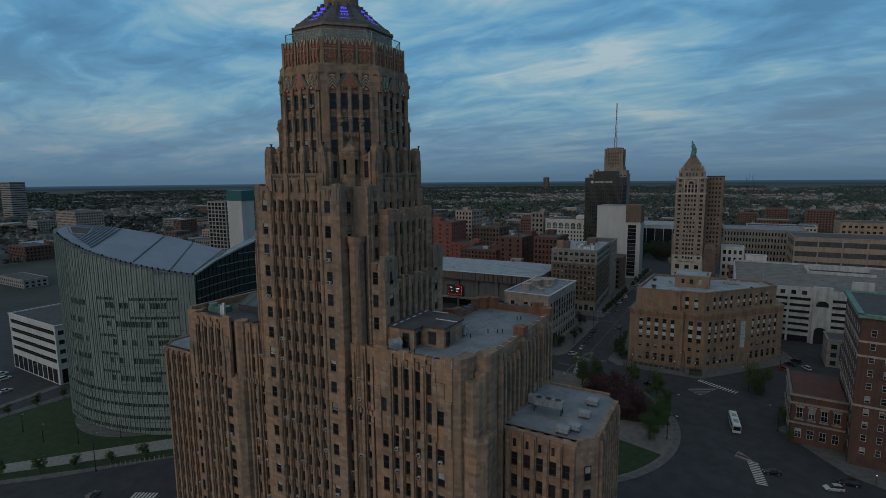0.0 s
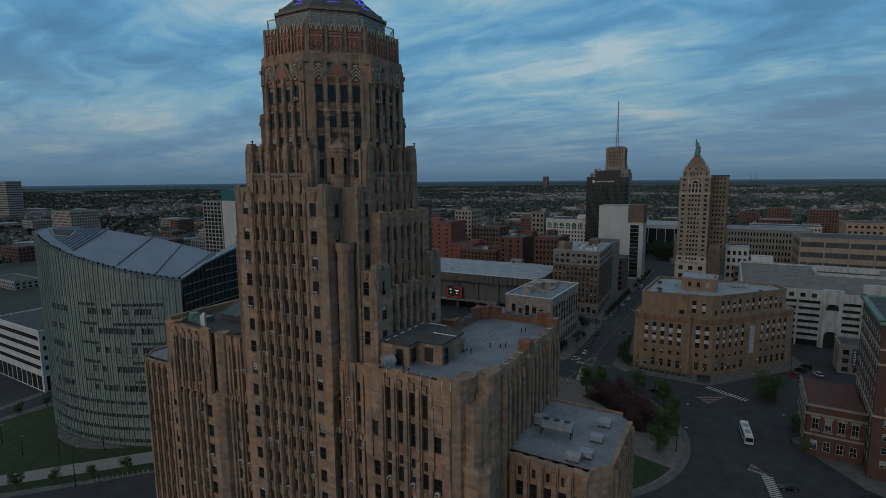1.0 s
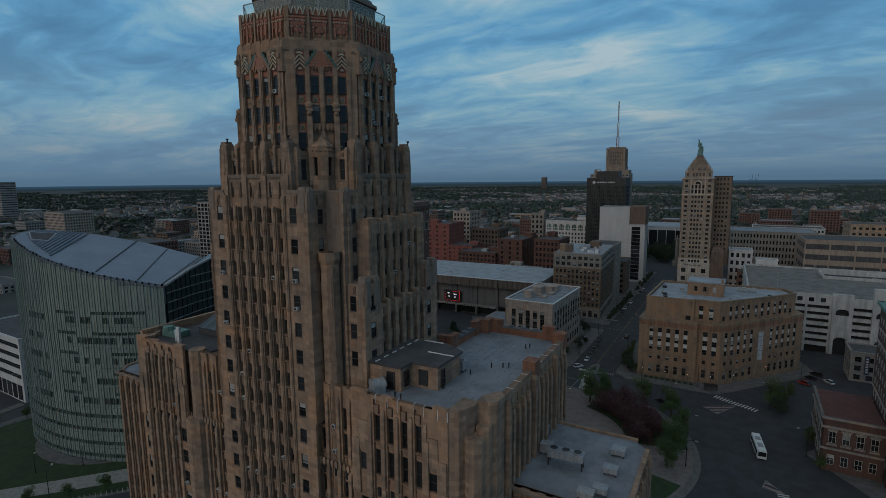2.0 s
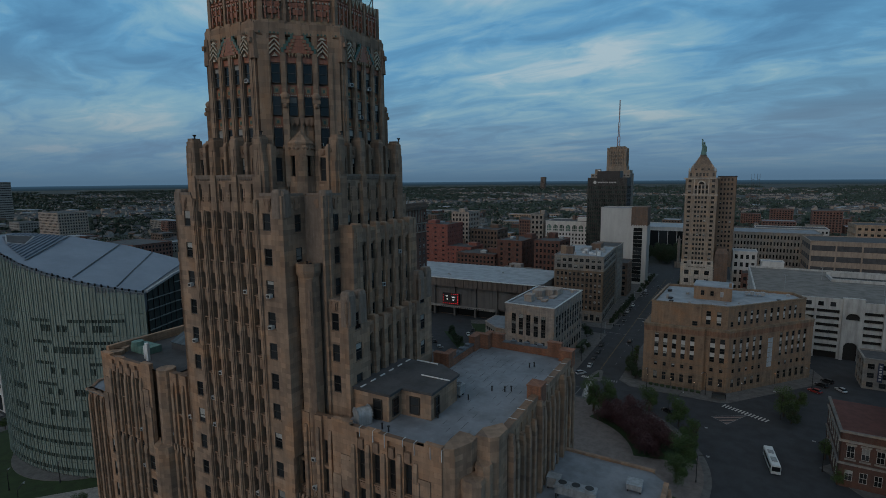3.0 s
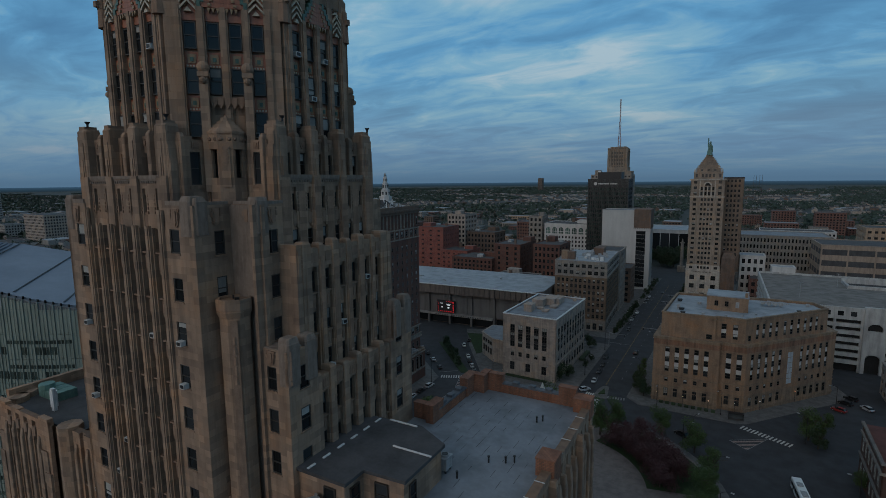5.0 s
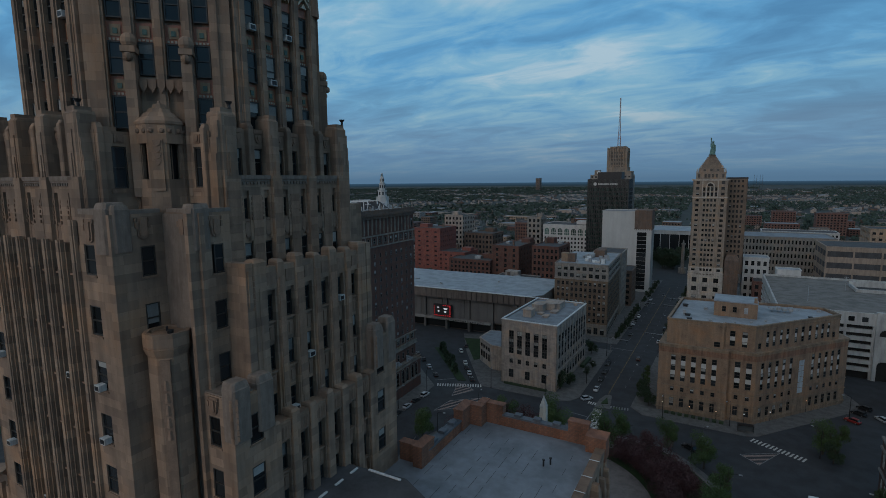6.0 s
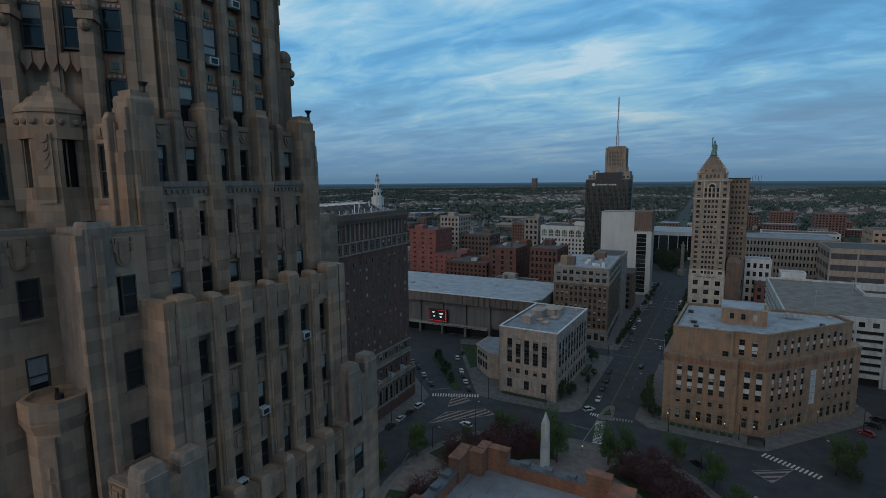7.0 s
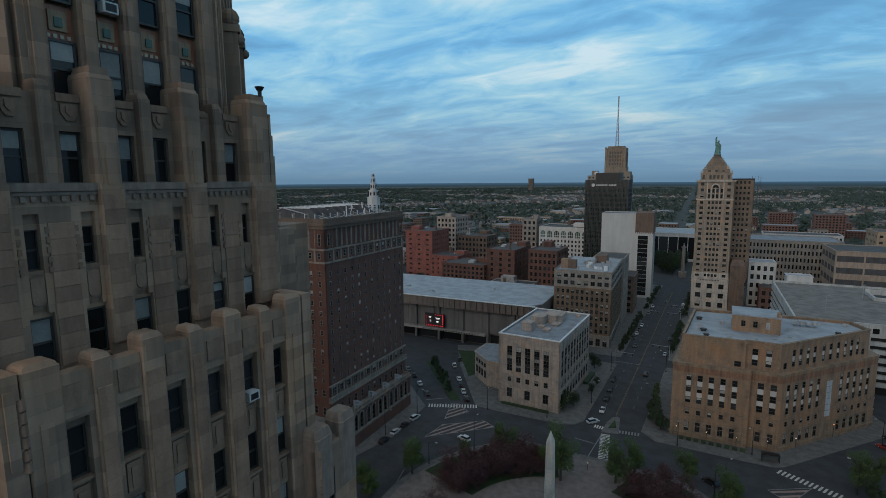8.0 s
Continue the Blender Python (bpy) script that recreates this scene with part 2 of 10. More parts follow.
FRAME = mottled("dark_bronze_frame", (0.028, 0.025, 0.022), (0.05, 0.045, 0.04), 2.0, 0.5, bump=0.02)
LIGHT_FRAME = mottled("pale_window_frame", (0.34, 0.33, 0.31), (0.48, 0.47, 0.44), 2.0, 0.6, bump=0.02)
GLASS = glazing("window_glass", (0.018, 0.02, 0.022))
GLASS_PALE = glazing("reflective_glass", (0.06, 0.07, 0.075), 0.12)
GLASS_DECK, _t, _s = material("clear_glass_screen", 0.05)
_s.inputs["Base Color"].default_value = (0.75, 0.85, 0.85, 1)
_s.inputs["Transmission Weight"].default_value, _s.inputs["IOR"].default_value = 0.92, 1.1
# near-black for tyres, and for the painted shade inside the striped garage
RUBBER_AND_SHADE = mottled("rubber_and_deck_shade", (0.012, 0.012, 0.012), (0.022, 0.022, 0.022), 3.0, 0.9, bump=0.02)
BARK = mottled("bark", (0.05, 0.038, 0.03), (0.09, 0.07, 0.055), 3.0, 0.95, bump=0.4)
OBELISK = masonry("white_marble", (0.56, 0.54, 0.50), (0.50, 0.48, 0.445), (0.34, 0.32, 0.30), 1.6, 1.1, 0.012, 0.6, stain=0.2)


def leaf(name, a, b):
    m, t, s = material(name, 0.75)
    geo = t.nodes.new("ShaderNodeNewGeometry")
    c = ramp(t, [(0.0, a), (1.0, b)])
    t.links.new(geo.outputs["Random Per Island"], c.inputs[0])
    t.links.new(c.outputs[0], s.inputs["Base Color"])
    return m


LEAF_GREEN = leaf("spring_green_leaves", (0.033, 0.064, 0.016), (0.06, 0.1, 0.025))
LEAF_DARK = leaf("dark_green_leaves", (0.016, 0.032, 0.013), (0.03, 0.053, 0.02))
LEAF_PURPLE = leaf("purple_plum_leaves", (0.042, 0.017, 0.019), (0.088, 0.034, 0.037))
LEAF_FAR = leaf("distant_woods_leaves", (0.017, 0.030, 0.021), (0.033, 0.054, 0.037))


def lamp_material(name, color, strength):
    m, t, s = material(name, 0.5)
    s.inputs["Base Color"].default_value = (*color, 1)
    s.inputs["Emission Color"].default_value, s.inputs["Emission Strength"].default_value = (*color, 1), strength
    return m


LAMP_WARM = lamp_material("warm_lamp", (1.0, 0.72, 0.42), 0.8)
LAMP_WHITE = lamp_material("white_lamp", (0.95, 0.97, 1.0), 0.4)
LAMP_VIOLET = lamp_material("violet_lamp", (0.11, 0.075, 1.0), 0.6)
LAMP_RED = lamp_material("red_lamp", (1.0, 0.03, 0.04), 0.5)
LAMP_ORANGE = lamp_material("orange_lamp", (1.0, 0.42, 0.16), 0.9)
LAMP_YELLOW = lamp_material("yellow_window_light", (0.9, 0.85, 0.4), 0.55)


# ---- building helpers ----
def box(bm, x0, x1, y0, y1, z0, z1, mat=0):
    v = [bm.verts.new(p) for p in ((x0, y0, z0), (x1, y0, z0), (x1, y1, z0), (x0, y1, z0), (x0, y0, z1), (x1, y0, z1), (x1, y1, z1), (x0, y1, z1))]
    for f in ((3, 2, 1, 0), (4, 5, 6, 7), (0, 1, 5, 4), (1, 2, 6, 5), (2, 3, 7, 6), (3, 0, 4, 7)):
        bm.faces.new([v[i] for i in f]).material_index = mat
    return v


def prism(bm, outline, z0, z1, top=1.0, mat=0, centre=None, slope=None):
    """An upright solid over an outline (anticlockwise); top: how far it narrows towards its centre; slope(x, y): height of its top."""
    n = len(outline)
    cx = sum(p[0] for p in outline) / n if centre is None else centre[0]
    cy = sum(p[1] for p in outline) / n if centre is None else centre[1]
    a = [bm.verts.new((x, y, z0)) for x, y in outline]
    b = [bm.verts.new((cx + (x - cx) * top, cy + (y - cy) * top, z1 if slope is None else slope(x, y))) for x, y in outline]
    bm.faces.new(a[::-1]).material_index = mat
    bm.faces.new(b).material_index = mat
    for i in range(n):
        bm.faces.new((a[i], a[(i + 1) % n], b[(i + 1) % n], b[i])).material_index = mat


def ring(cx, cy, r, n, turn=0.0):
    return [(cx + r * math.cos(turn + 2 * math.pi * i / n), cy + r * math.sin(turn + 2 * math.pi * i / n)) for i in range(n)]


MARKS = {}


def mark(bm):
    """Starts a new piece: part() makes each marked piece an object of its own."""
    MARKS.setdefault(id(bm), []).append(len(bm.verts))


def data_of(name, bm, *mats):
    me = bpy.data.meshes.new(name)
    bm.to_mesh(me)
    bm.free()
    for m in mats:
        me.materials.append(m)
    return me


def part(name, bm, mats, parent, label=""):
    mats = mats if isinstance(mats, (tuple, list)) else (mats,)
    starts = MARKS.pop(id(bm), [])
    if len(starts) > 1:
        bm.verts.index_update()
        starts[0] = 0
        piece = [0] * len(bm.verts)
        for k, (a, b) in enumerate(zip(starts, starts[1:] + [len(bm.verts)])):
            piece[a:b] = [k] * (b - a)
        lists = [([], [], []) for _ in starts]
        local = {}
        for v in bm.verts:
            co = lists[piece[v.index]][0]
            local[v.index] = len(co)
            co.append(v.co.copy())
        for f in bm.faces:
            k = piece[f.verts[0].index]
            lists[k][1].append([local[v.index] for v in f.verts])
            lists[k][2].append(f.material_index)
        bm.free()
        ob = None
        for co, fs, ms in lists:
            if not fs:
                continue
            me = bpy.data.meshes.new(name)
            me.from_pydata(co, [], fs)
            for m in mats:
                me.materials.append(m)
            me.polygons.foreach_set("material_index", ms)
            ob = new(name, me)
            ob.parent = parent
            tagged(ob, label)
        return ob
    ob = new(name, data_of(name, bm, *mats))
    ob.parent = parent
    return tagged(ob, label)


def shared(name, me, parent, m, label=""):
    ob = new(name, me)
    ob.parent = parent
    ob.matrix_basis = m
    return tagged(ob, label)


def thing(name, label, category, m=None, group="", kind=""):
    ob = new(name)
    ob.empty_display_size = 0.5
    if m is not None:
        ob.matrix_basis = m
    return tagged(ob, label, category, group, kind)


class Face:
    """An upright wall plane: s runs to the right as seen from outside, d outwards, z up."""

    def __init__(self, x, y, turn):
        self.m = pose(x, y, 0, 0, 0, turn)

    def box(self, bm, s0, s1, d0, d1, z0, z1, mat=0):
        for v in box(bm, s0, s1, -d1, -d0, z0, z1, mat):
            v.co = self.m @ v.co

    def prism(self, bm, outline, z0, z1, top=1.0, mat=0):
        before = len(bm.verts)
        prism(bm, [(s, -d) for s, d in outline], z0, z1, top, mat)
        bm.verts.ensure_lookup_table()
        for v in bm.verts[before:]:
            v.co = self.m @ v.co

    def at(self, s, d, z):
        return self.m @ pose(s, -d, z)


WINDOWS = {}


def window_data(w, h, frame, depth=0.16, bars=1, pane=None, mullions=0):
    key = (w, h, frame.name, bars, mullions, None if pane is None else pane.name)
    if key not in WINDOWS:
        b = min(0.09, w * 0.1)

        def sash(with_pane):
            """A window frame of one piece: a grid of cells, each with a raised rim and a recessed middle."""
            made = bmesh.new()
            known = {}

            def v(x, y, z):
                key_ = (round(x, 3), round(y, 3), round(z, 3))
                if key_ not in known:
                    known[key_] = made.verts.new(key_)
                return known[key_]

            xs = [-w / 2 + w * i / (mullions + 1) for i in range(mullions + 2)]
            zs = [h * i / (bars + 1) for i in range(bars + 2)]
            for x0, x1 in zip(xs, xs[1:]):
                for z0, z1 in zip(zs, zs[1:]):
                    l, r = (b if x0 == xs[0] else 0.035), (b if x1 == xs[-1] else 0.035)
                    lo, hi = (b if z0 == zs[0] else 0.04), (b if z1 == zs[-1] else 0.04)
                    o = [v(x, -depth, z) for x, z in ((x0, z0), (x1, z0), (x1, z1), (x0, z1))]
                    n = [v(x, -depth, z) for x, z in ((x0 + l, z0 + lo), (x1 - r, z0 + lo), (x1 - r, z1 - hi), (x0 + l, z1 - hi))]
                    m = [v(x, -depth * 0.44, z) for x, z in ((x0 + l, z0 + lo), (x1 - r, z0 + lo), (x1 - r, z1 - hi), (x0 + l, z1 - hi))]
                    for k in range(4):
                        made.faces.new((o[k], o[(k + 1) % 4], n[(k + 1) % 4], n[k]))
                        made.faces.new((n[k], n[(k + 1) % 4], m[(k + 1) % 4], m[k]))
                    if with_pane:
                        made.faces.new(m).material_index = 1
                    for k, edge in enumerate((z0 == zs[0], x1 == xs[-1], z1 == zs[-1], x0 == xs[0])):
                        if edge:
                            p, q = o[k], o[(k + 1) % 4]
                            made.faces.new((q, p, v(p.co.x, 0, p.co.z), v(q.co.x, 0, q.co.z)))
            return made

        bm = sash(False)
        bm2 = bmesh.new()
        box(bm2, -w / 2 + b, w / 2 - b, -depth * 0.45, -depth * 0.2, b, h - b)
        bm3 = bmesh.new()
        box(bm3, -w / 2 + b, w / 2 - b, -depth * 0.60, -depth * 0.5, h * 0.52, h - b)
        whole = sash(True)
        glass = GLASS if pane is None else pane
        WINDOWS[key] = (data_of("window", bm, frame), data_of("pane", bm2, glass), data_of("blind", bm3, BLIND), data_of("window", whole, frame, glass))
    return WINDOWS[key]


rnd = random.Random(7)


def window(face, s, z, w, h, d, parent, frame=None, blind=0.25, bars=1, pane=None, mullions=0):
    frame = FRAME if frame is None else frame
    a, b, c, whole = window_data(w, h, frame, bars=bars, pane=pane, mullions=mullions)
    near = parent.name == "city_hall"
    win = shared("window", a if near else whole, parent, face.at(s, d, z))
    if near:
        shared("pane", b, win, Matrix())
    if rnd.random() < blind:
        k = rnd.choice((0.45, 0.7, 1.0, 1.0, 1.5))
        shared("blind", c, win, Matrix.Translation((0, 0, (h - 0.09) * (1 - k))) @ Matrix.Diagonal((1, 1, k, 1)), "half-drawn pale window blind")
    return win

# ---- city hall: stepped tower of sandstone with lower wings ----
HALL = pose(-65.44, 74.44, 0, 0, 0, 0.9)
hall = thing("city_hall", "tall stepped tan sandstone art deco city hall tower with lower wings", "building", HALL)
BAY = 1.888
PITCH = 3.74
FLOORS = [76.95 - PITCH * i - 1.95 for i in range(20)]        # window sills of the tower, downwards
ac_spots = []


def pier(bm, face, s, w, d0, d1, z0, z1, cap=0.35, mat=0, chamfer=0.1, bow=0.3):
    """A stone pier with chamfered front edges and a stepped head, one closed solid."""
    mark(bm)

    def outline(k, c):
        h = w / 2 * k
        return [(s - h, d0), (s - h, d1 - c), (s - h + c, d1), (s + h - c, d1), (s + h, d1 - c), (s + h, d0)]

    c = w * chamfer
    rows = []
    lift = ((z0, 1.0, 0.0), (z1 - cap, 1.0, 0.0)) + tuple((z1 - cap + cap * math.sin(a), 0.96 - bow * (1 - math.cos(a)), 0.04 + 0.12 * math.sin(a)) for a in (0.08, 0.5, 0.95, 1.3, 1.571))
    for z, k, back in lift:
        rows.append([bm.verts.new(face.m @ Vector((a, -(d if d == d0 else d - back), z))) for a, d in outline(k, min(c, w * k * 0.4))])
    for a, b in zip(rows, rows[1:]):
        for i in range(6):
            bm.faces.new((a[i], a[(i + 1) % 6], b[(i + 1) % 6], b[i])).material_index = mat
    bm.faces.new(rows[0][::-1]).material_index = mat
    bm.faces.new(rows[-1]).material_index = mat


def plate(bm, face, outline, d0, d1, mat=0):
    """A flat carved plate: an outline on the wall, pushed out of it."""
    a = [bm.verts.new(face.m @ Vector((s, -d0, z))) for s, z in outline]
    b = [bm.verts.new(face.m @ Vector((s, -d1, z))) for s, z in outline]
    bm.faces.new(b).material_index = mat
    for i in range(len(a)):
        bm.faces.new((a[i], a[(i + 1) % len(a)], b[(i + 1) % len(a)], b[i])).material_index = mat


def bays(face, centres, sills, h, w, z0, z1, parent, wall_w, depth=0.55, stone=None, blind=0.25, air=0.0, low_spandrel=True, trim=True, pier_tops=None, end=None):
    """A wall of narrow window bays between proud piers: recessed spandrels with a carved panel, and one window for each floor and bay."""
    stone = STONE if stone is None else stone
    half = wall_w / 2
    bm = bmesh.new()
    carve = bmesh.new()
    edges = [-half] + [(a + b) / 2 for a, b in zip(centres, centres[1:])] + [half]
    # piers
    left = -half
    for i, c in enumerate(centres):
        face.box(bm, left, c - w / 2, -depth, 0, z0, z1)
        left = c + w / 2
    face.box(bm, left, half, -depth, 0, z0, z1)
    # spandrels between the windows of each bay
    order = sorted(sills)
    for c in centres:
        low = z0
        for z in order:
            if z < z0 or z + h > z1:
                continue
            face.box(bm, c - w / 2, c + w / 2, -depth, -depth * 0.42, low, z)
            if trim and z - low > 0.9:
                face.box(carve, c - w * 0.33, c + w * 0.33, -depth * 0.42, -depth * 0.26, low + 0.32, z - 0.3)
                face.box(carve, c - w * 0.16, c + w * 0.16, -depth * 0.26, -depth * 0.16, low + 0.5, z - 0.48)
            face.box(carve, c - w / 2, c + w / 2, -depth * 0.42, -depth * 0.12, z - 0.14, z)
            low = z + h
        face.box(bm, c - w / 2, c + w / 2, -depth, -depth * 0.42, low, z1)
    wall = part("wall", bm, stone, parent)
    if len(carve.verts):
        tagged(part("carved_panel", carve, TRIM, parent, "carved stone spandrel panels and sills"), kind="stuff")
    else:
        carve.free()
    for c in centres:
        for z in order:
            if z < z0 or z + h > z1:
                continue
            window(face, c, z, w - 0.02, h, -depth * 0.78, parent, blind=blind)
            if rnd.random() < air:
                ac_spots.append(HALL @ face.at(c, -depth * 0.5, z))
    return wall


def quoin(face, s0, s1, centre, sills, h, w, z0, z1, parent, depth=0.4, stone=None, blind=0.3, air=0.0):
    """A plain stone wall strip with a column of single windows set into it."""
    stone = STONE if stone is None else stone
    bm = bmesh.new()
    face.box(bm, s0, centre - w / 2, -depth, 0, z0, z1)
    face.box(bm, centre + w / 2, s1, -depth, 0, z0, z1)
    low = z0
    sill = bmesh.new()
    for z in sorted(sills):
        if z < z0 or z + h > z1:
            continue
        face.box(bm, centre - w / 2, centre + w / 2, -depth, 0, low, z)
        face.box(sill, centre - w / 2 - 0.06, centre + w / 2 + 0.06, 0.0, 0.07, z - 0.14, z - 0.02)
        low = z + h
        window(face, centre, z, w - 0.02, h, -depth * 0.55, parent, blind=blind)
        if rnd.random() < air:
            ac_spots.append(HALL @ face.at(centre, -depth * 0.2, z))
    face.box(bm, centre - w / 2, centre + w / 2, -depth, 0, low, z1)
    part("wall", bm, stone, parent)
    part("sill", sill, TRIM, parent, "thin stone window sills")


def shield(bm, face, s, d, z, w=0.8, h=1.5):
    """A carved cartouche: a round-bottomed shield in a raised frame, with a scroll at each side."""
    mark(bm)

    def tongue(k, lift):
        r = w / 2 * k
        low = z + lift
        return [(s + r, z + h - lift)] + [(s - r, z + h - lift)] + [(s - r * math.cos(a), low + r * 0.9 - r * 0.9 * math.sin(a)) for a in (0.0, 0.5, 1.0, 1.571, 2.14, 2.64, 3.1416)]

    plate(bm, face, tongue(0.86, 0.0), d, d + 0.13)
    plate(bm, face, tongue(0.56, 0.16), d + 0.13, d + 0.22)
    for q in (-1, 1):
        face.box(bm, s + q * w * 0.5 - 0.07, s + q * w * 0.5 + 0.07, d, d + 0.2, z + h * 0.5, z + h * 0.78)
        face.box(bm, s + q * w * 0.56 - 0.05, s + q * w * 0.56 + 0.05, d, d + 0.15, z + h * 0.84, z + h)


REAR, SIDE = 0.0, 90.0
SIX = [BAY * (i - 2.5) for i in range(6)]


def tower_face(turn, dist, low_z, full=True):
    """One side of the tower: six bays under a fin parapet, quoins beside them."""
    f = Face(*(pose(0, 0, 0, 0, 0, turn) @ Vector((0, -dist, 0))).to_2d(), turn)
    if not full:
        bm = bmesh.new()
        f.box(bm, -6.7, 6.7, -3, 0, low_z, 85.4)
        part("wall", bm, STONE, hall)
    # parapet with dentils over the bays
    bm = bmesh.new()
    f.box(bm, -6.7, 6.7, -1.2, -0.02, 84.35, 85.4)
    part("parapet", bm, STONE, hall)
    bm = bmesh.new()
    for k in (-1, 0, 1):
        c = k * 3.95
        f.box(bm, c - 1.55, c + 1.55, -0.02, 0.12, 85.15, 85.45)
        for j in range(9):
            s = c - 1.3 + j * 0.325
            f.box(bm, s - 0.08, s + 0.08, -0.02, 0.10, 84.78, 84.98)
        f.box(bm, c - 1.55, c + 1.55, -0.02, 0.06, 85.0, 85.12)
    tagged(part("cornice", bm, COPING, hall, "weathered stone cornice with small dentils"), kind="stuff")
    # four tall fins that rise past the parapet
    bm = bmesh.new()
    cup = bmesh.new()
    for s, top in ((-6.0, 90.0), (-1.95, 89.9), (1.85, 89.9), (5.8, 89.9)):
        corner = abs(s) > 5
        w = 1.4 if corner else 1.0
        q = 1 if s > 0 else -1
        back = -1.15 if corner else -1.5
        pier(bm, f, s, w, back, 0.16, 85.4, top - 0.25, 0.2, 0, 0.1, 0.15)
        f.box(bm, s - w * 0.34, s + w * 0.34, back + 0.1, 0.02, top - 0.3, top)
        f.box(bm, s - w * 0.47, s + w * 0.47, back, 0.26, 79.0, 85.4)
        for j, (e, t2) in enumerate(((0.30, 1.5), (0.15, 3.0))):
            f.prism(bm, [(s - e, 0.16 + 0.07 * j), (s - e, 0.23 + 0.07 * j), (s + e, 0.23 + 0.07 * j), (s + e, 0.16 + 0.07 * j)], 85.4, top - t2)
        if corner:
            for e, t2 in ((0.14, 0.9), (0.26, 2.0), (0.36, 3.1)):
                f.box(bm, min(s + q * w / 2, s + q * (w / 2 + e)), max(s + q * w / 2, s + q * (w / 2 + e)), back + 0.1, 0.1 - e * 0.2, 79.5, top - t2)
            p = f.at(s, -0.5, top).translation
            prism(cup, ring(p.x, p.y, 0.10, 8), top - 0.05, top + 0.22, 1.0)
            prism(cup, ring(p.x, p.y, 0.13, 8), top + 0.22, top + 0.42, 1.9)
    part("fin", bm, STONE, hall, "tall stone fins with stepped heads")
    part("finial", cup, DARK_METAL, hall, "small dark metal floodlights on the fins")
    # recessed wall behind the fins, two windows and a slim fin in each gap
    g = Face(*(pose(0, 0, 0, 0, 0, turn) @ Vector((0, -dist + 0.62, 0))).to_2d(), turn)
    bm = bmesh.new()
    slim = bmesh.new()
    relief = bmesh.new()
    spots = [-4.75, -2.85, -0.78, 0.75, 2.7, 4.55]
    left = -6.2
    for c in spots:
        g.box(bm, left, c - 0.38, -1.9, 0, 85.3, 88.75)
        left = c + 0.38
        g.box(bm, c - 0.38, c + 0.38, -1.9, 0, 87.4, 88.75)
        g.box(bm, c - 0.38, c + 0.38, -1.9, -0.42, 85.3, 87.4)
        window(g, c, 85.42, 0.74, 1.96, -0.32, hall, blind=0.45)
        mark(relief)
        g.box(relief, c - 0.42, c + 0.42, 0.0, 0.10, 88.5, 88.8)
        plate(relief, g, [(c + 0.3, 88.42), (c - 0.3, 88.42), (c - 0.3, 88.1), (c - 0.12, 87.8), (c + 0.12, 87.8), (c + 0.3, 88.1)], 0.0, 0.09)
        plate(relief, g, [(c + 0.14, 88.34), (c - 0.14, 88.34), (c - 0.14, 88.1), (c, 87.95), (c + 0.14, 88.1)], 0.09, 0.15)
    g.box(bm, left, 6.2, -1.9, 0, 85.3, 88.75)
    for c in (-3.8, -0.05, 3.6):
        pier(slim, g, c, 0.5, -0.6, 0.42, 85.4, 89.2, 0.25, 0, 0.12)
    part("wall", bm, STONE, hall)
    part("fin", slim, STONE, hall, "slim stone fins between the top windows")
    tagged(part("carved_panel", relief, TRIM, hall), kind="stuff")
    # cartouches under the topmost small windows
    bm = bmesh.new()
    for s in SIX:
        shield(bm, f, s, -0.23, 80.85, 0.78, 1.35)
        for j in range(5):
            for q in (-1, 1):
                f.box(bm, s + q * 0.46 - 0.07, s + q * 0.46 + 0.07, -0.02, 0.10 - 0.015 * j, 82.2 + 0.36 * j, 82.42 + 0.36 * j)
    tagged(part("cartouche", bm, TRIM, hall, "carved stone cartouche below a small window"), kind="stuff")
    return f


# rear face: flush from the ground to the fins
rear = tower_face(REAR, 12.75, 0)
bays(rear, SIX, [82.3], 1.48, 0.5, 81.0, 84.35, hall, 13.4, blind=0.1)
main = Face(0, -13.15, 0)
bays(main, SIX, [78.95] + FLOORS, 1.95, 1.0, 0.0, 81.0, hall, 12.2, 0.95, blind=0.16, air=0.17)
for sgn in (-1, 1):
    s0, s1 = (6.1, 9.55) if sgn > 0 else (-9.55, -6.1)
    quoin(main, s0, s1, sgn * 7.2, [79.05] + FLOORS, 2.0, 1.25, 0.0, 83.0, hall, air=0.12)
    bm = bmesh.new()
    main.box(bm, s0 + 0.15, s1 - 0.15, -0.9, 0.02, 83.0, 83.35)
    pier(bm, main, s1 - 0.75 if sgn > 0 else s0 + 0.75, 1.3, -1.2, 0.12, 80.5, 83.75, 0.4)
    part("coping", bm, COPING, hall, "stepped stone block heads")
    bm = bmesh.new()
    shield(bm, main, sgn * 7.55, 0.0, 81.2, 0.9, 1.5)
    part("cartouche", bm, TRIM, hall)
# piers run proud of the rear face between its bays
bm = bmesh.new()
for s in [BAY * (i - 3) for i in range(7)]:
    mark(bm)
    main.prism(bm, [(s - 0.30, 0.0), (s - 0.30, 0.22), (s - 0.17, 0.22), (s - 0.17, 0.30), (s + 0.17, 0.30), (s + 0.17, 0.22), (s + 0.30, 0.22), (s + 0.30, 0.0)], 0.0, 81.2 if abs(s) < 5 else 82.6)
part("pier", bm, STONE, hall, "slim stone piers between the windows")

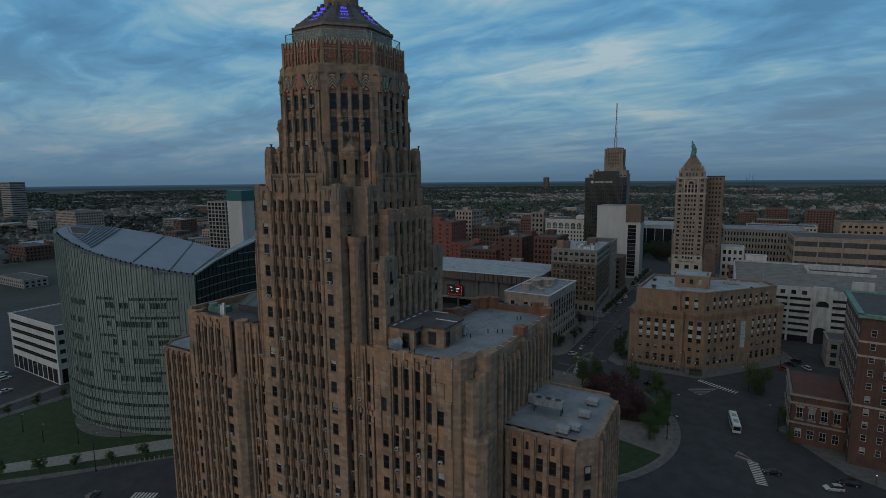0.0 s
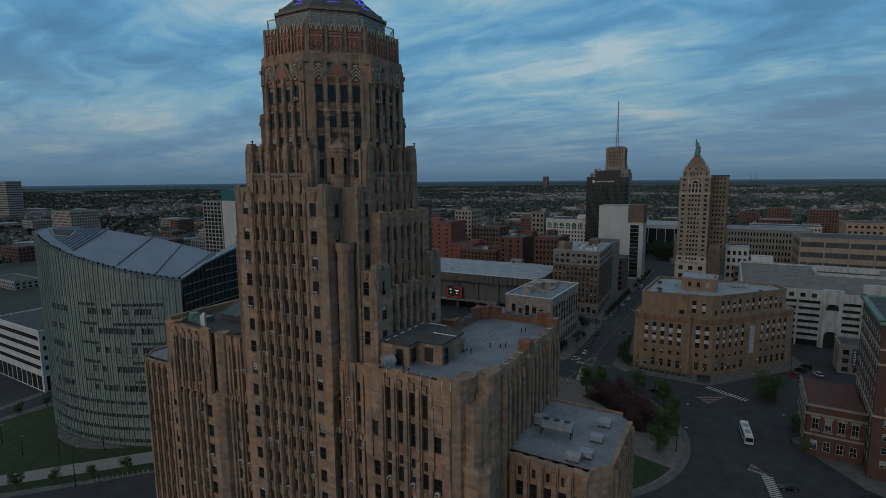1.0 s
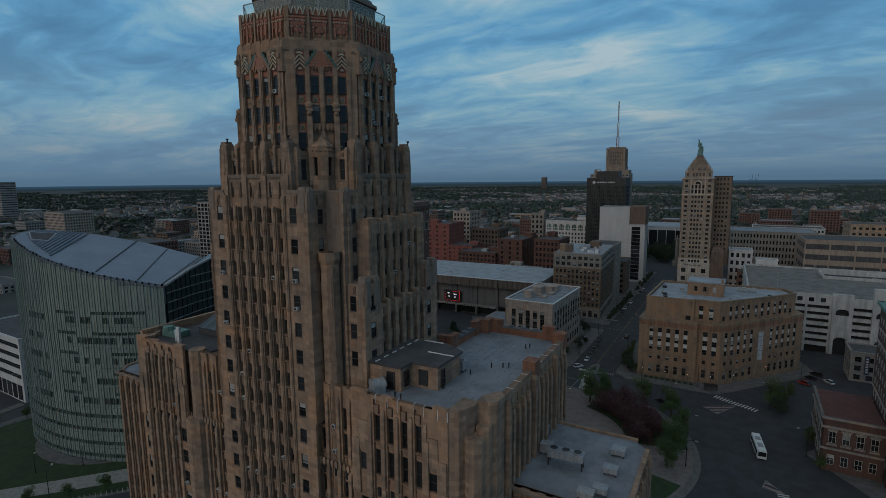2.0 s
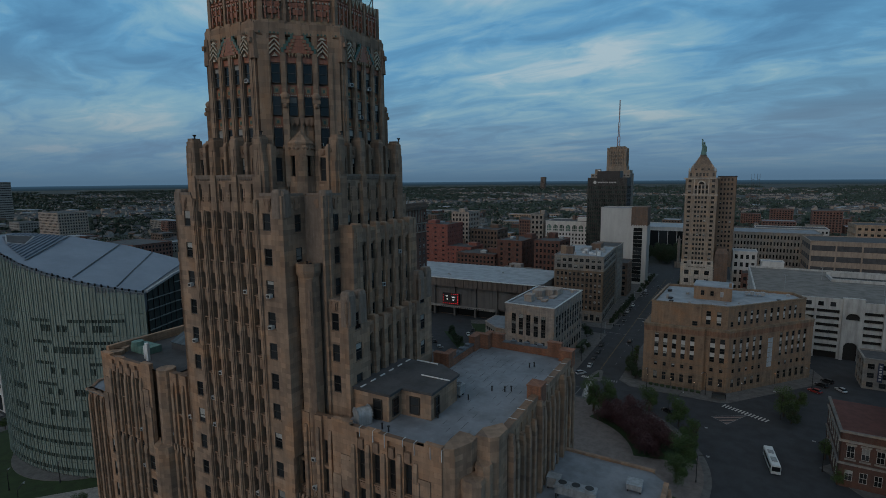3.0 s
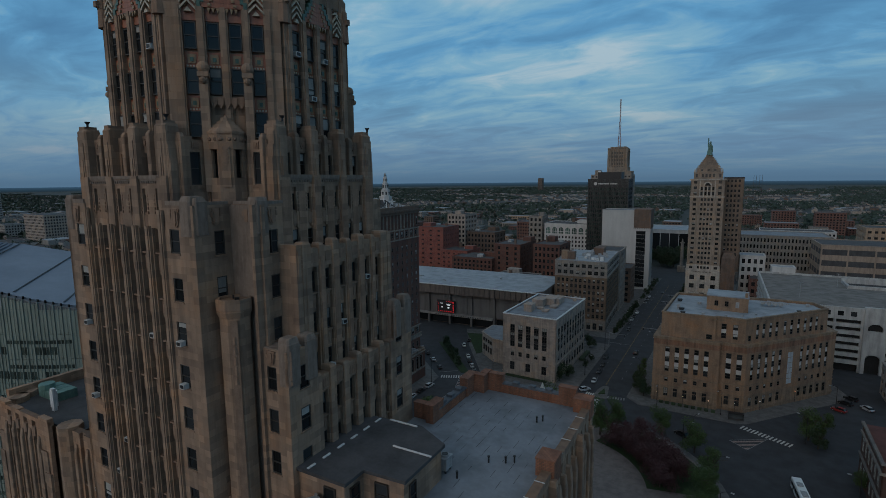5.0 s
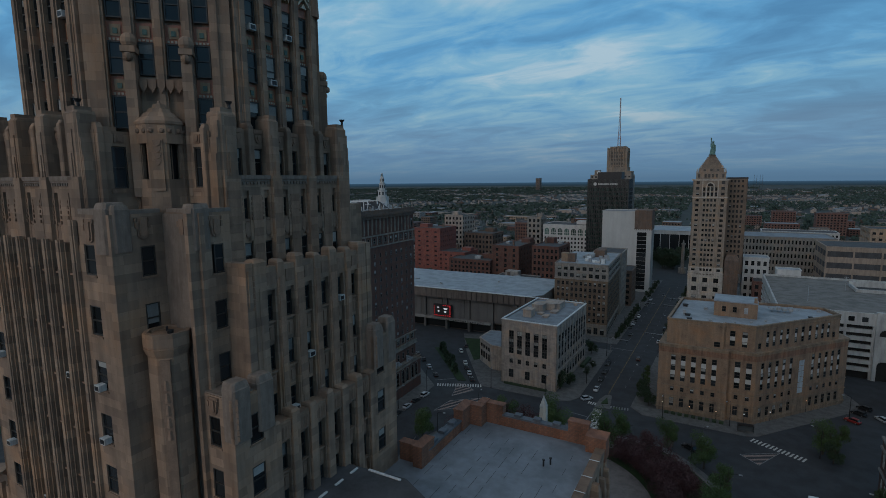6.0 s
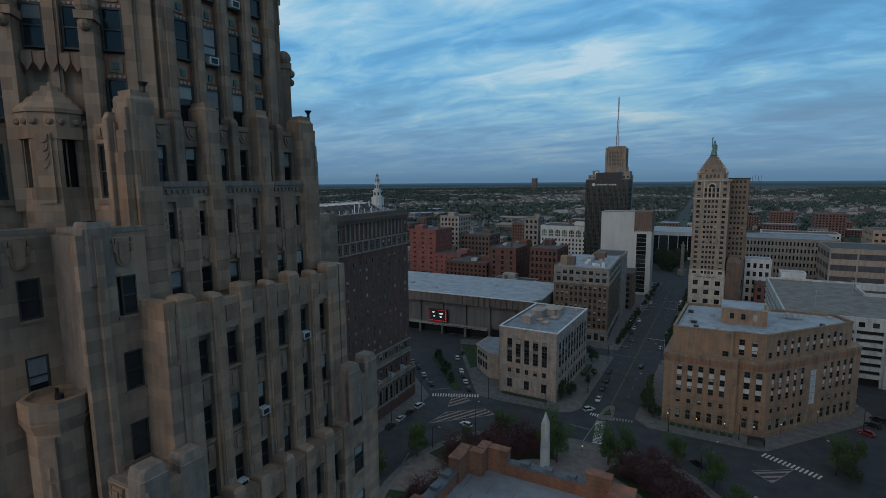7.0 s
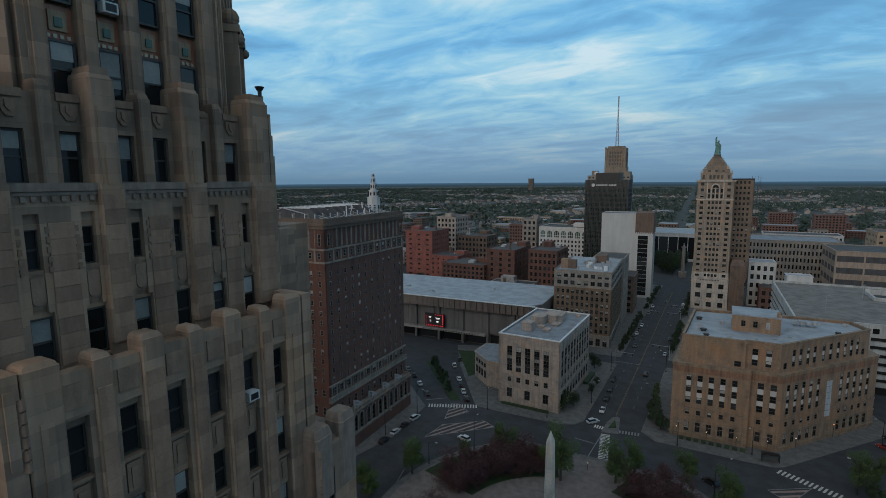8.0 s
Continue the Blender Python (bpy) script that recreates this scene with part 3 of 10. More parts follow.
# stepped corners beside the rear face (both), up to the block heads
for sgn in (-1, 1):
    def corner_face(u, v, turn):
        return Face(sgn * u, v, turn)
    # return wall of the rear block, then the second rear-facing strip, then its return
    ret1 = Face(9.55, -11.35, 90) if sgn > 0 else Face(-9.55, -11.35, -90)
    quoin(ret1, -1.8, 1.8, 0.5 * sgn, [78.85] + FLOORS[:9], 2.0, 1.0, 52.0, 83.0, hall, 0.35)
    rear2 = Face(sgn * 11.35, -9.55, 0)
    quoin(rear2, -1.8, 1.8, 0.35 * sgn, [78.85] + FLOORS[:9], 2.0, 1.0, 52.0, 83.0, hall, 0.35)
    ret2 = Face(13.15, -8.0, 90) if sgn > 0 else Face(-13.15, -8.0, -90)
    quoin(ret2, -1.6, 1.6, 0.5 * sgn, [78.85] + FLOORS[:9], 2.0, 0.95, 52.0, 83.0, hall, 0.35)
    bm = bmesh.new()
    for f, s in ((ret1, -1.05 * sgn), (rear2, 1.05 * sgn), (ret2, -0.9 * sgn)):
        pier(bm, f, s, 1.1, -0.9, 0.12, 80.6, 83.6, 0.3)
        f.box(bm, -1.5, 1.5, -0.8, 0.03, 83.0, 83.25)
    mark(bm)
    box(bm, *(sorted((sgn * 9.0, sgn * 12.7))), -9.1, -6.4, 50.0, 82.9)
    part("coping", bm, COPING, hall, "stepped stone block heads")
    bm = bmesh.new()
    for f in (ret1, rear2, ret2):
        shield(bm, f, 0.2 * sgn, 0.0, 81.35, 0.8, 1.4)
    part("cartouche", bm, TRIM, hall)
    # eight-sided buttress in the inner corner
    bm = bmesh.new()
    corner = (sgn * 10.75, -10.75)
    prism(bm, ring(*corner, 1.28, 8, math.pi / 8), 0.0, 73.7)
    prism(bm, ring(*corner, 1.28, 8, math.pi / 8), 73.7, 74.3, 1.2)
    rim = [ring(*corner, r, 8, math.pi / 8) for r in (1.46, 1.5, 1.5, 1.2, 1.18)]
    rows = [[bm.verts.new((x, y, z)) for x, y in o] for o, z in zip(rim, (74.3, 74.45, 75.3, 75.3, 75.1))]
    for a, b in zip(rows, rows[1:]):
        for i in range(8):
            bm.faces.new((a[i], a[(i + 1) % 8], b[(i + 1) % 8], b[i]))
    bm.faces.new(rows[-1])
    part("buttress", bm, STONE, hall, "octagonal stone corner buttress with flat cap")
    bm = bmesh.new()
    prism(bm, ring(corner[0] + 0.3, corner[1], 0.2, 8), 75.1, 75.32)
    prism(bm, ring(corner[0] - 0.35, corner[1] + 0.2, 0.08, 6), 75.1, 75.42)
    part("floodlight", bm, DARK_METAL, hall, "small dark floodlights on the buttress")
    bm = bmesh.new()
    d = Face(sgn * 11.58, -11.58, 45 * sgn)
    d.box(bm, -0.3, 0.3, 0.0, 0.22, 52, 73.6)
    for j in range(5):
        d.prism(bm, [(s * 0.22, 0.2 + 0.14 * (1 - abs(s))) for s in (-1, 0, 1)], 68.2 + j * 0.85, 68.85 + j * 0.85, 0.5)
    part("carved_strip", bm, TRIM, hall, "carved stone strip on the buttress")

# side towards the open square: three steps
side = tower_face(SIDE, 12.75, 70)
bays(side, SIX, [82.3], 1.48, 0.5, 80.7, 84.35, hall, 13.4, blind=0.1)
bays(side, [v + 0.03 for v in SIX], [78.65], 1.88, 0.8, 78.0, 80.7, hall, 13.4, 0.45, blind=0.75, trim=False)
T2 = Face(14.95, -0.07, 90)
bays(T2, SIX, [75.0, 71.25, 67.5], 1.95, 0.85, 66.0, 78.6, hall, 12.6, 0.65, blind=0.2, air=0.08)
T3 = Face(15.75, -0.15, 90)
bays(T3, SIX, [63.75, 60.05], 2.1, 0.85, 50.0, 67.4, hall, 12.4, 0.65, blind=0.2)
bm = bmesh.new()
for i in range(7):
    s = BAY * (i - 3)
    pier(bm, T2, s, (1.15, 0.66, 0.92, 0.66, 0.92, 0.66, 1.15)[i], -0.75, 0.16, 66.0, 79.65 if i % 2 == 0 else 79.42, 0.2, 0, 0.06, 0.42)
    T2.box(bm, s - 0.2, s + 0.2, 0.16, 0.21, 66.0, 77.6)
mark(bm)
T2.box(bm, -6.3, 6.3, -0.55, 0.03, 77.3, 79.0)
mark(bm)
T2.box(bm, -6.3, 6.3, -2.4, -0.55, 77.9, 78.4)
part("pier", bm, STONE, hall, "stone piers with rounded heads between the windows")
bm = bmesh.new()
T2.box(bm, -6.9, -6.3, -3, 0.15, 50, 79.5)
T2.box(bm, 6.3, 6.9, -3, 0.15, 50, 79.5)
T2.box(bm, -6.75, -6.45, -0.5, 0.24, 76.4, 79.0)
part("wall", bm, STONE, hall)
bm = bmesh.new()
for j in range(6):
    T2.prism(bm, [(-6.45, 0.15), (-6.3, 0.30), (-6.15, 0.15)], 76.2 + j * 0.42, 76.55 + j * 0.42, 0.7)
for s in SIX:
    T2.box(bm, s - 0.42, s + 0.42, 0.03, 0.09, 77.7, 78.6)
part("carved_panel", bm, TRIM, hall)
bm = bmesh.new()
for i in range(7):
    s = BAY * (i - 3)
    pier(bm, T3, s, 0.8, -0.9, 0.26, 50.0, 68.3 if i % 2 else 68.0, 0.2, 0, 0.06, 0.4)
mark(bm)
T3.box(bm, -6.2, 6.2, -1.2, 0.06, 66.2, 67.7)
part("pier", bm, STONE, hall, "stone piers with rounded heads between the windows")
bm = bmesh.new()
for s in SIX:
    T3.box(bm, s - 0.5, s + 0.5, -0.02, 0.12, 66.3, 67.5)
    for j in (-0.28, 0.0, 0.28):
        T3.prism(bm, [(s + j - 0.1, 0.12), (s + j, 0.22), (s + j + 0.1, 0.12)], 66.45, 67.3, 0.6)
part("carved_panel", bm, TRIM, hall, "band of carved stone panels")
# corner blocks of the third step
for sgn in (-1, 1):
    blk = Face(16.0, sgn * 7.55 - 0.1, 90)
    quoin(blk, -1.7, 1.7, 0.1 if sgn < 0 else -0.75, [67.4, 63.65, 59.9], 2.1, 1.15, 50.0, 71.0, hall, 0.35)
    back = Face(14.4, -9.3, 0) if sgn < 0 else Face(14.4, 9.1, 180)
    quoin(back, -1.55, 1.55, -0.35, [67.4, 63.65, 59.9] if sgn < 0 else [], 2.1, 1.1, 50.0, 71.0, hall, 0.35)
    bm = bmesh.new()
    pier(bm, blk, -1.0 if sgn < 0 else -1.0, 1.4, -1.0, 0.14, 68.0, 72.1, 0.5)
    pier(bm, blk, 1.0 if sgn < 0 else 1.0, 1.4, -1.0, 0.14, 68.0, 72.3 if sgn > 0 else 71.9, 0.5)
    blk.box(bm, -1.6, 1.6, -2.9, -0.3, 70.6, 71.1)
    part("coping", bm, COPING, hall, "stepped stone block heads")
    bm = bmesh.new()
    shield(bm, back, -0.3, 0.0, 69.7, 0.8, 1.2)
    for j in range(7):
        blk.prism(bm, [(-1.62, 0.14), (-1.5, 0.26), (-1.38, 0.14)], 68.2 + j * 0.42, 68.55 + j * 0.42, 0.7)
    part("carved_panel", bm, TRIM, hall)
# plain far sides, out of sight
bm = bmesh.new()
mark(bm)
box(bm, -12.5, 11.2, -6.4, 6.4, 0, 85.0)
mark(bm)
box(bm, -6.0, 6.0, -12.0, 12.5, 0, 85.0)
mark(bm)
box(bm, -9.3, 9.1, -12.0, 12.4, 0, 82.6)
mark(bm)
box(bm, -12.4, 11.2, -9.1, 9.2, 0, 82.6)
mark(bm)
box(bm, 10.0, 14.2, -6.6, 6.2, 40, 78.2)
mark(bm)
box(bm, 10.0, 15.1, -6.4, 6.2, 40, 67.2)
mark(bm)
box(bm, 10.0, 15.4, -8.8, -6.6, 40, 70.5)
mark(bm)
box(bm, 10.0, 15.4, 6.4, 8.6, 40, 70.5)
mark(bm)
box(bm, -14.5, -10.0, -6.6, 6.2, 40, 78.2)
mark(bm)
box(bm, -15.6, -10.0, -8.8, 8.8, 40, 70.5)
part("core", bm, STONE, hall)

# eight-sided shaft over the fins
def octagon(r, half):
    return [(-half, -r), (half, -r), (r, -half), (r, half), (half, r), (-half, r), (-r, half), (-r, -half)]


bm = bmesh.new()
prism(bm, octagon(10.6, 4.1), 80, 102.0)
prism(bm, octagon(11.12, 4.3), 101.4, 102.5)
prism(bm, octagon(10.9, 4.2), 102.5, 102.8)
part("shaft", bm, STONE, hall)
OCT = []
for k in range(4):
    OCT.append((Face(*(pose(0, 0, 0, 0, 0, 90 * k) @ Vector((0, -10.6, 0))).to_2d(), 90 * k), 4.15, 4))
    q = (10.6 + 4.1) / 2
    OCT.append((Face(*(pose(0, 0, 0, 0, 0, 90 * k) @ Vector((q, -q, 0))).to_2d(), 90 * k + 45), 4.62, 4))
for i, (f, half, n) in enumerate(OCT):
    bm = bmesh.new()
    tile = bmesh.new()
    seen = i in (0, 1, 2, 7, 3)
    gap = 1.79
    cols = [gap * (j - 1.5) for j in range(4)]
    # corner piers and slim piers between the windows
    edge = gap * 2
    f.box(bm, -half, -edge + 0.22, 0.0, 0.5, 84, 101.2)
    f.box(bm, edge - 0.22, half, 0.0, 0.5, 84, 101.2)
    for j in range(5):
        s = gap * (j - 2)
        f.box(bm, s - 0.34, s + 0.34, 0.0, 0.55, 84, 102.9)
        f.box(bm, s - 0.2, s + 0.2, 0.55, 0.66, 84, 99.4)
    f.box(bm, -half, half, 0.0, 0.45, 101.3, 102.7)
    part("wall", bm, STONE, hall)
    if seen:
        for s in cols:
            for z in (88.7, 92.3, 96.0):
                if i % 2 and abs(s) < gap and z < 92:
                    continue
                h = 2.2
                f.box(tile, s - 0.6, s + 0.6, 0.0, 0.12, z + h, z + h + 1.3, 0)
                f.box(tile, s - 0.32, s + 0.32, 0.12, 0.2, z + h + 0.35, z + h + 1.1, 1)
                f.box(tile, s - 0.14, s + 0.14, 0.2, 0.26, z + h + 0.5, z + h + 0.85, 2)
                for q in (-0.36, -0.12, 0.12, 0.36):
                    f.box(tile, s + q - 0.07, s + q + 0.07, 0.12, 0.18, z + h + 0.08, z + h + 0.22, 3)
                window(f, s, z, 0.98, h, 0.17, hall, blind=0.4)
                if rnd.random() < 0.10:
                    ac_spots.append(HALL @ f.at(s, 0.2, z))
        # pale chevrons over the outer windows, a stepped coloured arch over the middle ones
        for s in (cols[0], cols[3]):
            f.box(tile, s - 0.62, s + 0.62, 0.0, 0.34, 98.9, 101.3, 0)
            for q in range(3):
                z = 99.55 + q * 0.5
                plate(tile, f, [(s - 0.62, z - 0.30), (s - 0.62, z - 0.50), (s, z + 0.16), (s, z + 0.36)], 0.34, 0.70, 3)
                plate(tile, f, [(s, z + 0.36), (s, z + 0.16), (s + 0.62, z - 0.50), (s + 0.62, z - 0.30)], 0.34, 0.70, 3)
            plate(tile, f, [(s + 0.3, 98.92), (s - 0.3, 98.92), (s, 99.3)], 0.34, 0.66, 3)
            plate(tile, f, [(s + 0.16, 101.2), (s - 0.16, 101.2), (s - 0.5, 100.86), (s, 101.0), (s + 0.5, 100.86)], 0.34, 0.6, 3)
        for q in range(5):
            w = gap * (1.02 - 0.15 * q)
            f.box(tile, -w, w, 0.0, 0.58 + 0.02 * q, 99.35 + q * 0.38, 99.75 + q * 0.38, 0)
            for e in (-1, 1):
                f.box(tile, e * w - 0.14, e * w + 0.14, 0.3, 0.68, 99.35 + q * 0.38, 99.9 + q * 0.38, 2)
                f.box(tile, e * w * 0.55 - 0.13, e * w * 0.55 + 0.13, 0.3, 0.70, 99.45 + q * 0.36, 99.66 + q * 0.36, 1)
        for q in range(7):
            e = gap * 0.2 * (q - 3)
            plate(tile, f, [(e + 0.14, 99.3), (e - 0.14, 99.3), (e, 98.9)], 0.3, 0.62, 1)
        for q in range(22):
            e = (q - 10.5) * half * 0.088
            f.box(tile, e - 0.1, e + 0.1, 0.45, 0.52, 101.42, 101.62, 2)
        for s in cols:
            f.box(tile, s - 0.6, s + 0.6, 0.0, 0.3, 98.3, 99.4, 0)
    part("tilework", tile, (RED_TILE, GOLD_TILE, GREEN_TILE, PALE_TILE), hall, "coloured glazed terracotta panels between the windows")["kind"] = "stuff"
# carved eagles' heads and shoulder pinnacles on the corners of the shaft
for i, (f, half, n) in enumerate(OCT):
    if i % 2 == 0:
        bm = bmesh.new()
        for s in (-half + 0.15, half - 0.15):
            f.prism(bm, [(s - 0.6, 0.3), (s - 0.4, 0.75), (s, 0.9), (s + 0.4, 0.75), (s + 0.6, 0.3)], 98.6, 100.2, 0.8)
            f.prism(bm, [(s - 0.5, 0.3), (s - 0.4, 0.7), (s, 0.9), (s + 0.4, 0.7), (s + 0.5, 0.3)], 100.2, 101.6, 0.7)
            f.box(bm, s - 0.2, s + 0.2, 0.7, 1.1, 100.3, 100.8)
        part("carving", bm, TRIM, hall, "carved stone corner ornaments")
    for s in (-1.75, 1.75) if i % 2 else ():
        bm = bmesh.new()
        f.box(bm, s - 0.34, s + 0.34, 0.3, 1.3, 84, 94.0)
        f.box(bm, s - 0.44, s + 0.44, 0.3, 1.42, 93.6, 94.0)
        bmesh.ops.create_uvsphere(bm, u_segments=10, v_segments=7, radius=0.52, matrix=Matrix.Translation(f.at(s, 0.9, 94.4).translation))
        bmesh.ops.create_uvsphere(bm, u_segments=8, v_segments=6, radius=0.3, matrix=Matrix.Translation(f.at(s, 1.35, 93.3).translation))
        part("pinnacle", bm, STONE, hall, "stone pinnacle with round head")
    if i % 2:
        bm = bmesh.new()
        f.box(bm, -1.4, 1.4, 0.3, 0.72, 84, 92.2)
        part("wall", bm, STONE, hall)
        bm = bmesh.new()
        for q in range(5):
            s = -1.1 + 0.55 * q
            mark(bm)
            plate(bm, f, [(s + 0.24, 92.0), (s - 0.24, 92.0), (s - 0.24, 91.5), (s, 91.05), (s + 0.24, 91.5)], 0.72, 0.84)
        part("carved_panel", bm, TRIM, hall)

# lanterns on the corner terraces
for k in range(4):
    m = pose(0, 0, 0, 0, 0, 90 * k)
    c = m @ Vector((8.0, -8.3, 0))
    bm = bmesh.new()
    turn = math.pi / 8 + math.pi / 4
    prism(bm, ring(c.x, c.y, 1.55, 8, turn), 78, 84.4)
    prism(bm, ring(c.x, c.y, 1.5, 8, turn), 84.4, 85.2)
    panes = bmesh.new()
    for j in range(8):
        d = Face(c.x, c.y, 90 * k + 45 * j)
        if j % 2:
            d.prism(bm, [(-0.34, 1.0), (-0.56, 1.4), (0.56, 1.4), (0.34, 1.0)][::-1], 85.2, 87.7)
            d.box(bm, -0.34, 0.34, 1.4, 1.52, 84.4, 87.9)
        else:
            d.box(bm, -0.56, -0.36, 1.05, 1.36, 85.2, 87.7)
            d.box(bm, 0.36, 0.56, 1.05, 1.36, 85.2, 87.7)
            # dark pane fills the open lantern face, standing in for shade inside
            mark(panes)
            d.box(panes, -0.36, 0.36, 0.9, 0.94, 85.2, 87.7)
            d.box(bm, -0.03, 0.03, 0.94, 1.0, 85.2, 87.7)
    prism(bm, ring(c.x, c.y, 1.56, 8, turn), 87.6, 88.9)
    prism(bm, ring(c.x, c.y, 1.64, 8, turn), 88.9, 89.1)
    for j, (r, z) in enumerate(((1.6, 89.1), (1.25, 89.4), (0.86, 89.7), (0.48, 90.0))):
        prism(bm, ring(c.x, c.y, r, 8, turn), z, z + 0.31, 0.82)
    prism(bm, ring(c.x, c.y, 0.17, 8, turn), 90.3, 90.55, 0.5)
    part("lantern", bm, STONE, hall, "octagonal stone corner lantern with stepped roof")
    part("pane", panes, GLASS, hall)
    bm = bmesh.new()
    for j in range(8):
        d = Face(c.x, c.y, 90 * k + 45 * j)
        for s in (-0.34, 0.34):
            mark(bm)
            bmesh.ops.create_icosphere(bm, subdivisions=1, radius=0.21, matrix=Matrix.Translation(d.at(s, 1.42, 88.45).translation))
        if j % 2:
            mark(bm)
            for q in range(4):
                plate(bm, d, [(0.24, 87.8 - 0.42 * q), (-0.24, 87.8 - 0.42 * q), (-0.2 + 0.03 * q, 87.5 - 0.42 * q), (0.0, 87.38 - 0.42 * q), (0.2 - 0.03 * q, 87.5 - 0.42 * q)], 1.5, 1.62 - 0.02 * q)
    part("carving", bm, TRIM, hall)
    # walls that turn back beside the lantern, each with one tall window
    for x, y, turn_, c0 in ((7.0, -10.6, 90, 0.0), (10.6, -7.0, 0, 0.3)):
        g = Face(*(m @ Vector((x, y, 0))).to_2d(), 90 * k + turn_)
        bm = bmesh.new()
        g.box(bm, -1.5, c0 - 0.5, -0.9, 0, 78, 88.4)
        g.box(bm, c0 + 0.5, 1.5, -0.9, 0, 78, 88.4)
        g.box(bm, c0 - 0.5, c0 + 0.5, -1.2, 0, 87.4, 88.4)
        g.box(bm, c0 - 0.5, c0 + 0.5, -1.2, 0, 78, 84.6)
        g.box(bm, c0 - 0.5, c0 + 0.5, -0.9, -0.3, 84.6, 87.4)
        part("wall", bm, STONE, hall)
        window(g, c0, 84.62, 0.96, 2.76, -0.22, hall, blind=0.0)
        bm = bmesh.new()
        mark(bm)
        g.box(bm, c0 - 0.7, c0 + 0.7, 0.0, 0.09, 84.3, 84.55)
        mark(bm)
        g.box(bm, c0 - 0.32, c0 + 0.32, 0.0, 0.10, 87.65, 88.25)
        g.box(bm, c0 - 0.18, c0 + 0.18, 0.10, 0.16, 87.75, 88.15)
        part("carved_panel", bm, TRIM, hall)
        bm = bmesh.new()
        for s in (-1.25, 1.15):
            pier(bm, g, s, 0.42, -0.3, 0.3, 80, 88.9, 0.3)
        part("pier", bm, STONE, hall)

# crown: coloured tile band, glass screen, ribbed dome and lantern
bm = bmesh.new()
prism(bm, octagon(10.1, 4.2), 101.5, 106.7)
part("crown_wall", bm, STONE, hall)
bm = bmesh.new()
stone_bm = bmesh.new()
for k in range(8):
    dist = 10.1 if k % 2 == 0 else (10.1 + 4.2) / math.sqrt(2)
    half = 4.2 if k % 2 == 0 else (10.1 - 4.2) / math.sqrt(2)
    f = Face(*(pose(0, 0, 0, 0, 0, 45 * k) @ Vector((0, -dist, 0))).to_2d(), 45 * k)
    mark(stone_bm)
    f.box(stone_bm, -half - 0.15, -half + 0.35, -0.2, 0.35, 101.8, 107.0)
    for j in range(3):
        c = half * 2 / 3 * (j - 1)
        w = half * 2 / 3
        mark(stone_bm)
        f.box(stone_bm, c - w / 2 - 0.16, c - w / 2 + 0.16, 0.0, 0.32, 101.8, 106.9)
        for q in range(4):
            f.box(bm, c - w * (0.42 - 0.08 * q), c + w * (0.42 - 0.08 * q), 0.0, 0.10 + 0.03 * q, 105.95 - 0.72 * q, 106.55 - 0.72 * q, 0)
        for q in range(3):
            s = c + w * 0.27 * (q - 1)
            e = w * 0.125
            plate(bm, f, [(s - e, 106.95), (s - e + 0.16, 106.95), (s + 0.04, 106.1), (s - 0.04, 105.95)], 0.1, 0.3, 3)
            plate(bm, f, [(s + e - 0.16, 106.95), (s + e, 106.95), (s + 0.04, 105.95), (s - 0.04, 106.1)], 0.1, 0.3, 3)
            for r in range(6):
                f.box(bm, s - e * (0.85 - 0.11 * r), s + e * (0.85 - 0.11 * r), 0.1, 0.26 - 0.01 * r, 105.55 - 0.4 * r, 105.75 - 0.4 * r, 0 if r % 2 == 0 else 3)
            f.box(bm, s - e * 0.2, s + e * 0.2, 0.1, 0.34, 103.2, 105.4, 0)
        f.box(bm, c - w * 0.3, c + w * 0.3, 0.0, 0.14, 102.7, 103.2, 1)
part("tilework", bm, (RED_TILE, GOLD_TILE, GREEN_TILE, PALE_TILE), hall, "red and ochre glazed tile crown with chevrons")["kind"] = "stuff"
part("pier", stone_bm, STONE, hall)
for k in range(8):
    dist = 9.75 if k % 2 == 0 else (9.75 + 4.05) / math.sqrt(2)
    half = 4.05 if k % 2 == 0 else (9.75 - 4.05) / math.sqrt(2)
    f = Face(*(pose(0, 0, 0, 0, 0, 45 * k) @ Vector((0, -dist, 0))).to_2d(), 45 * k)
    bm = bmesh.new()
    f.box(bm, -half, half, -0.03, 0.0, 106.7, 108.4)
    pane = part("pane", bm, GLASS_DECK, hall, "tall clear glass safety screen of the viewing deck")
    bm = bmesh.new()
    f.box(bm, -half - 0.05, -half + 0.05, -0.08, 0.05, 106.7, 108.5)
    f.box(bm, -0.04, 0.04, -0.08, 0.05, 106.7, 108.5)
    f.box(bm, -half, half, -0.07, 0.05, 108.4, 108.5)
    part("rail", bm, METAL, hall)
bm = bmesh.new()
prism(bm, octagon(8.4, 3.5), 106.0, 109.4)
prism(bm, octagon(8.7, 3.6), 109.4, 109.8)
part("drum", bm, COPING, hall, "grey stone drum below the dome")
bm = bmesh.new()
prism(bm, octagon(8.3, 3.45), 109.8, 110.6, 0.95)
prism(bm, octagon(7.7, 3.2), 110.6, 114.0, 0.5)
part("dome", bm, mottled("dark_slate_tile", (0.042, 0.048, 0.048), (0.075, 0.082, 0.08), 1.2, 0.6, bump=0.15), hall, "dark tiled eight-sided dome")
ribs = bmesh.new()
glow = bmesh.new()
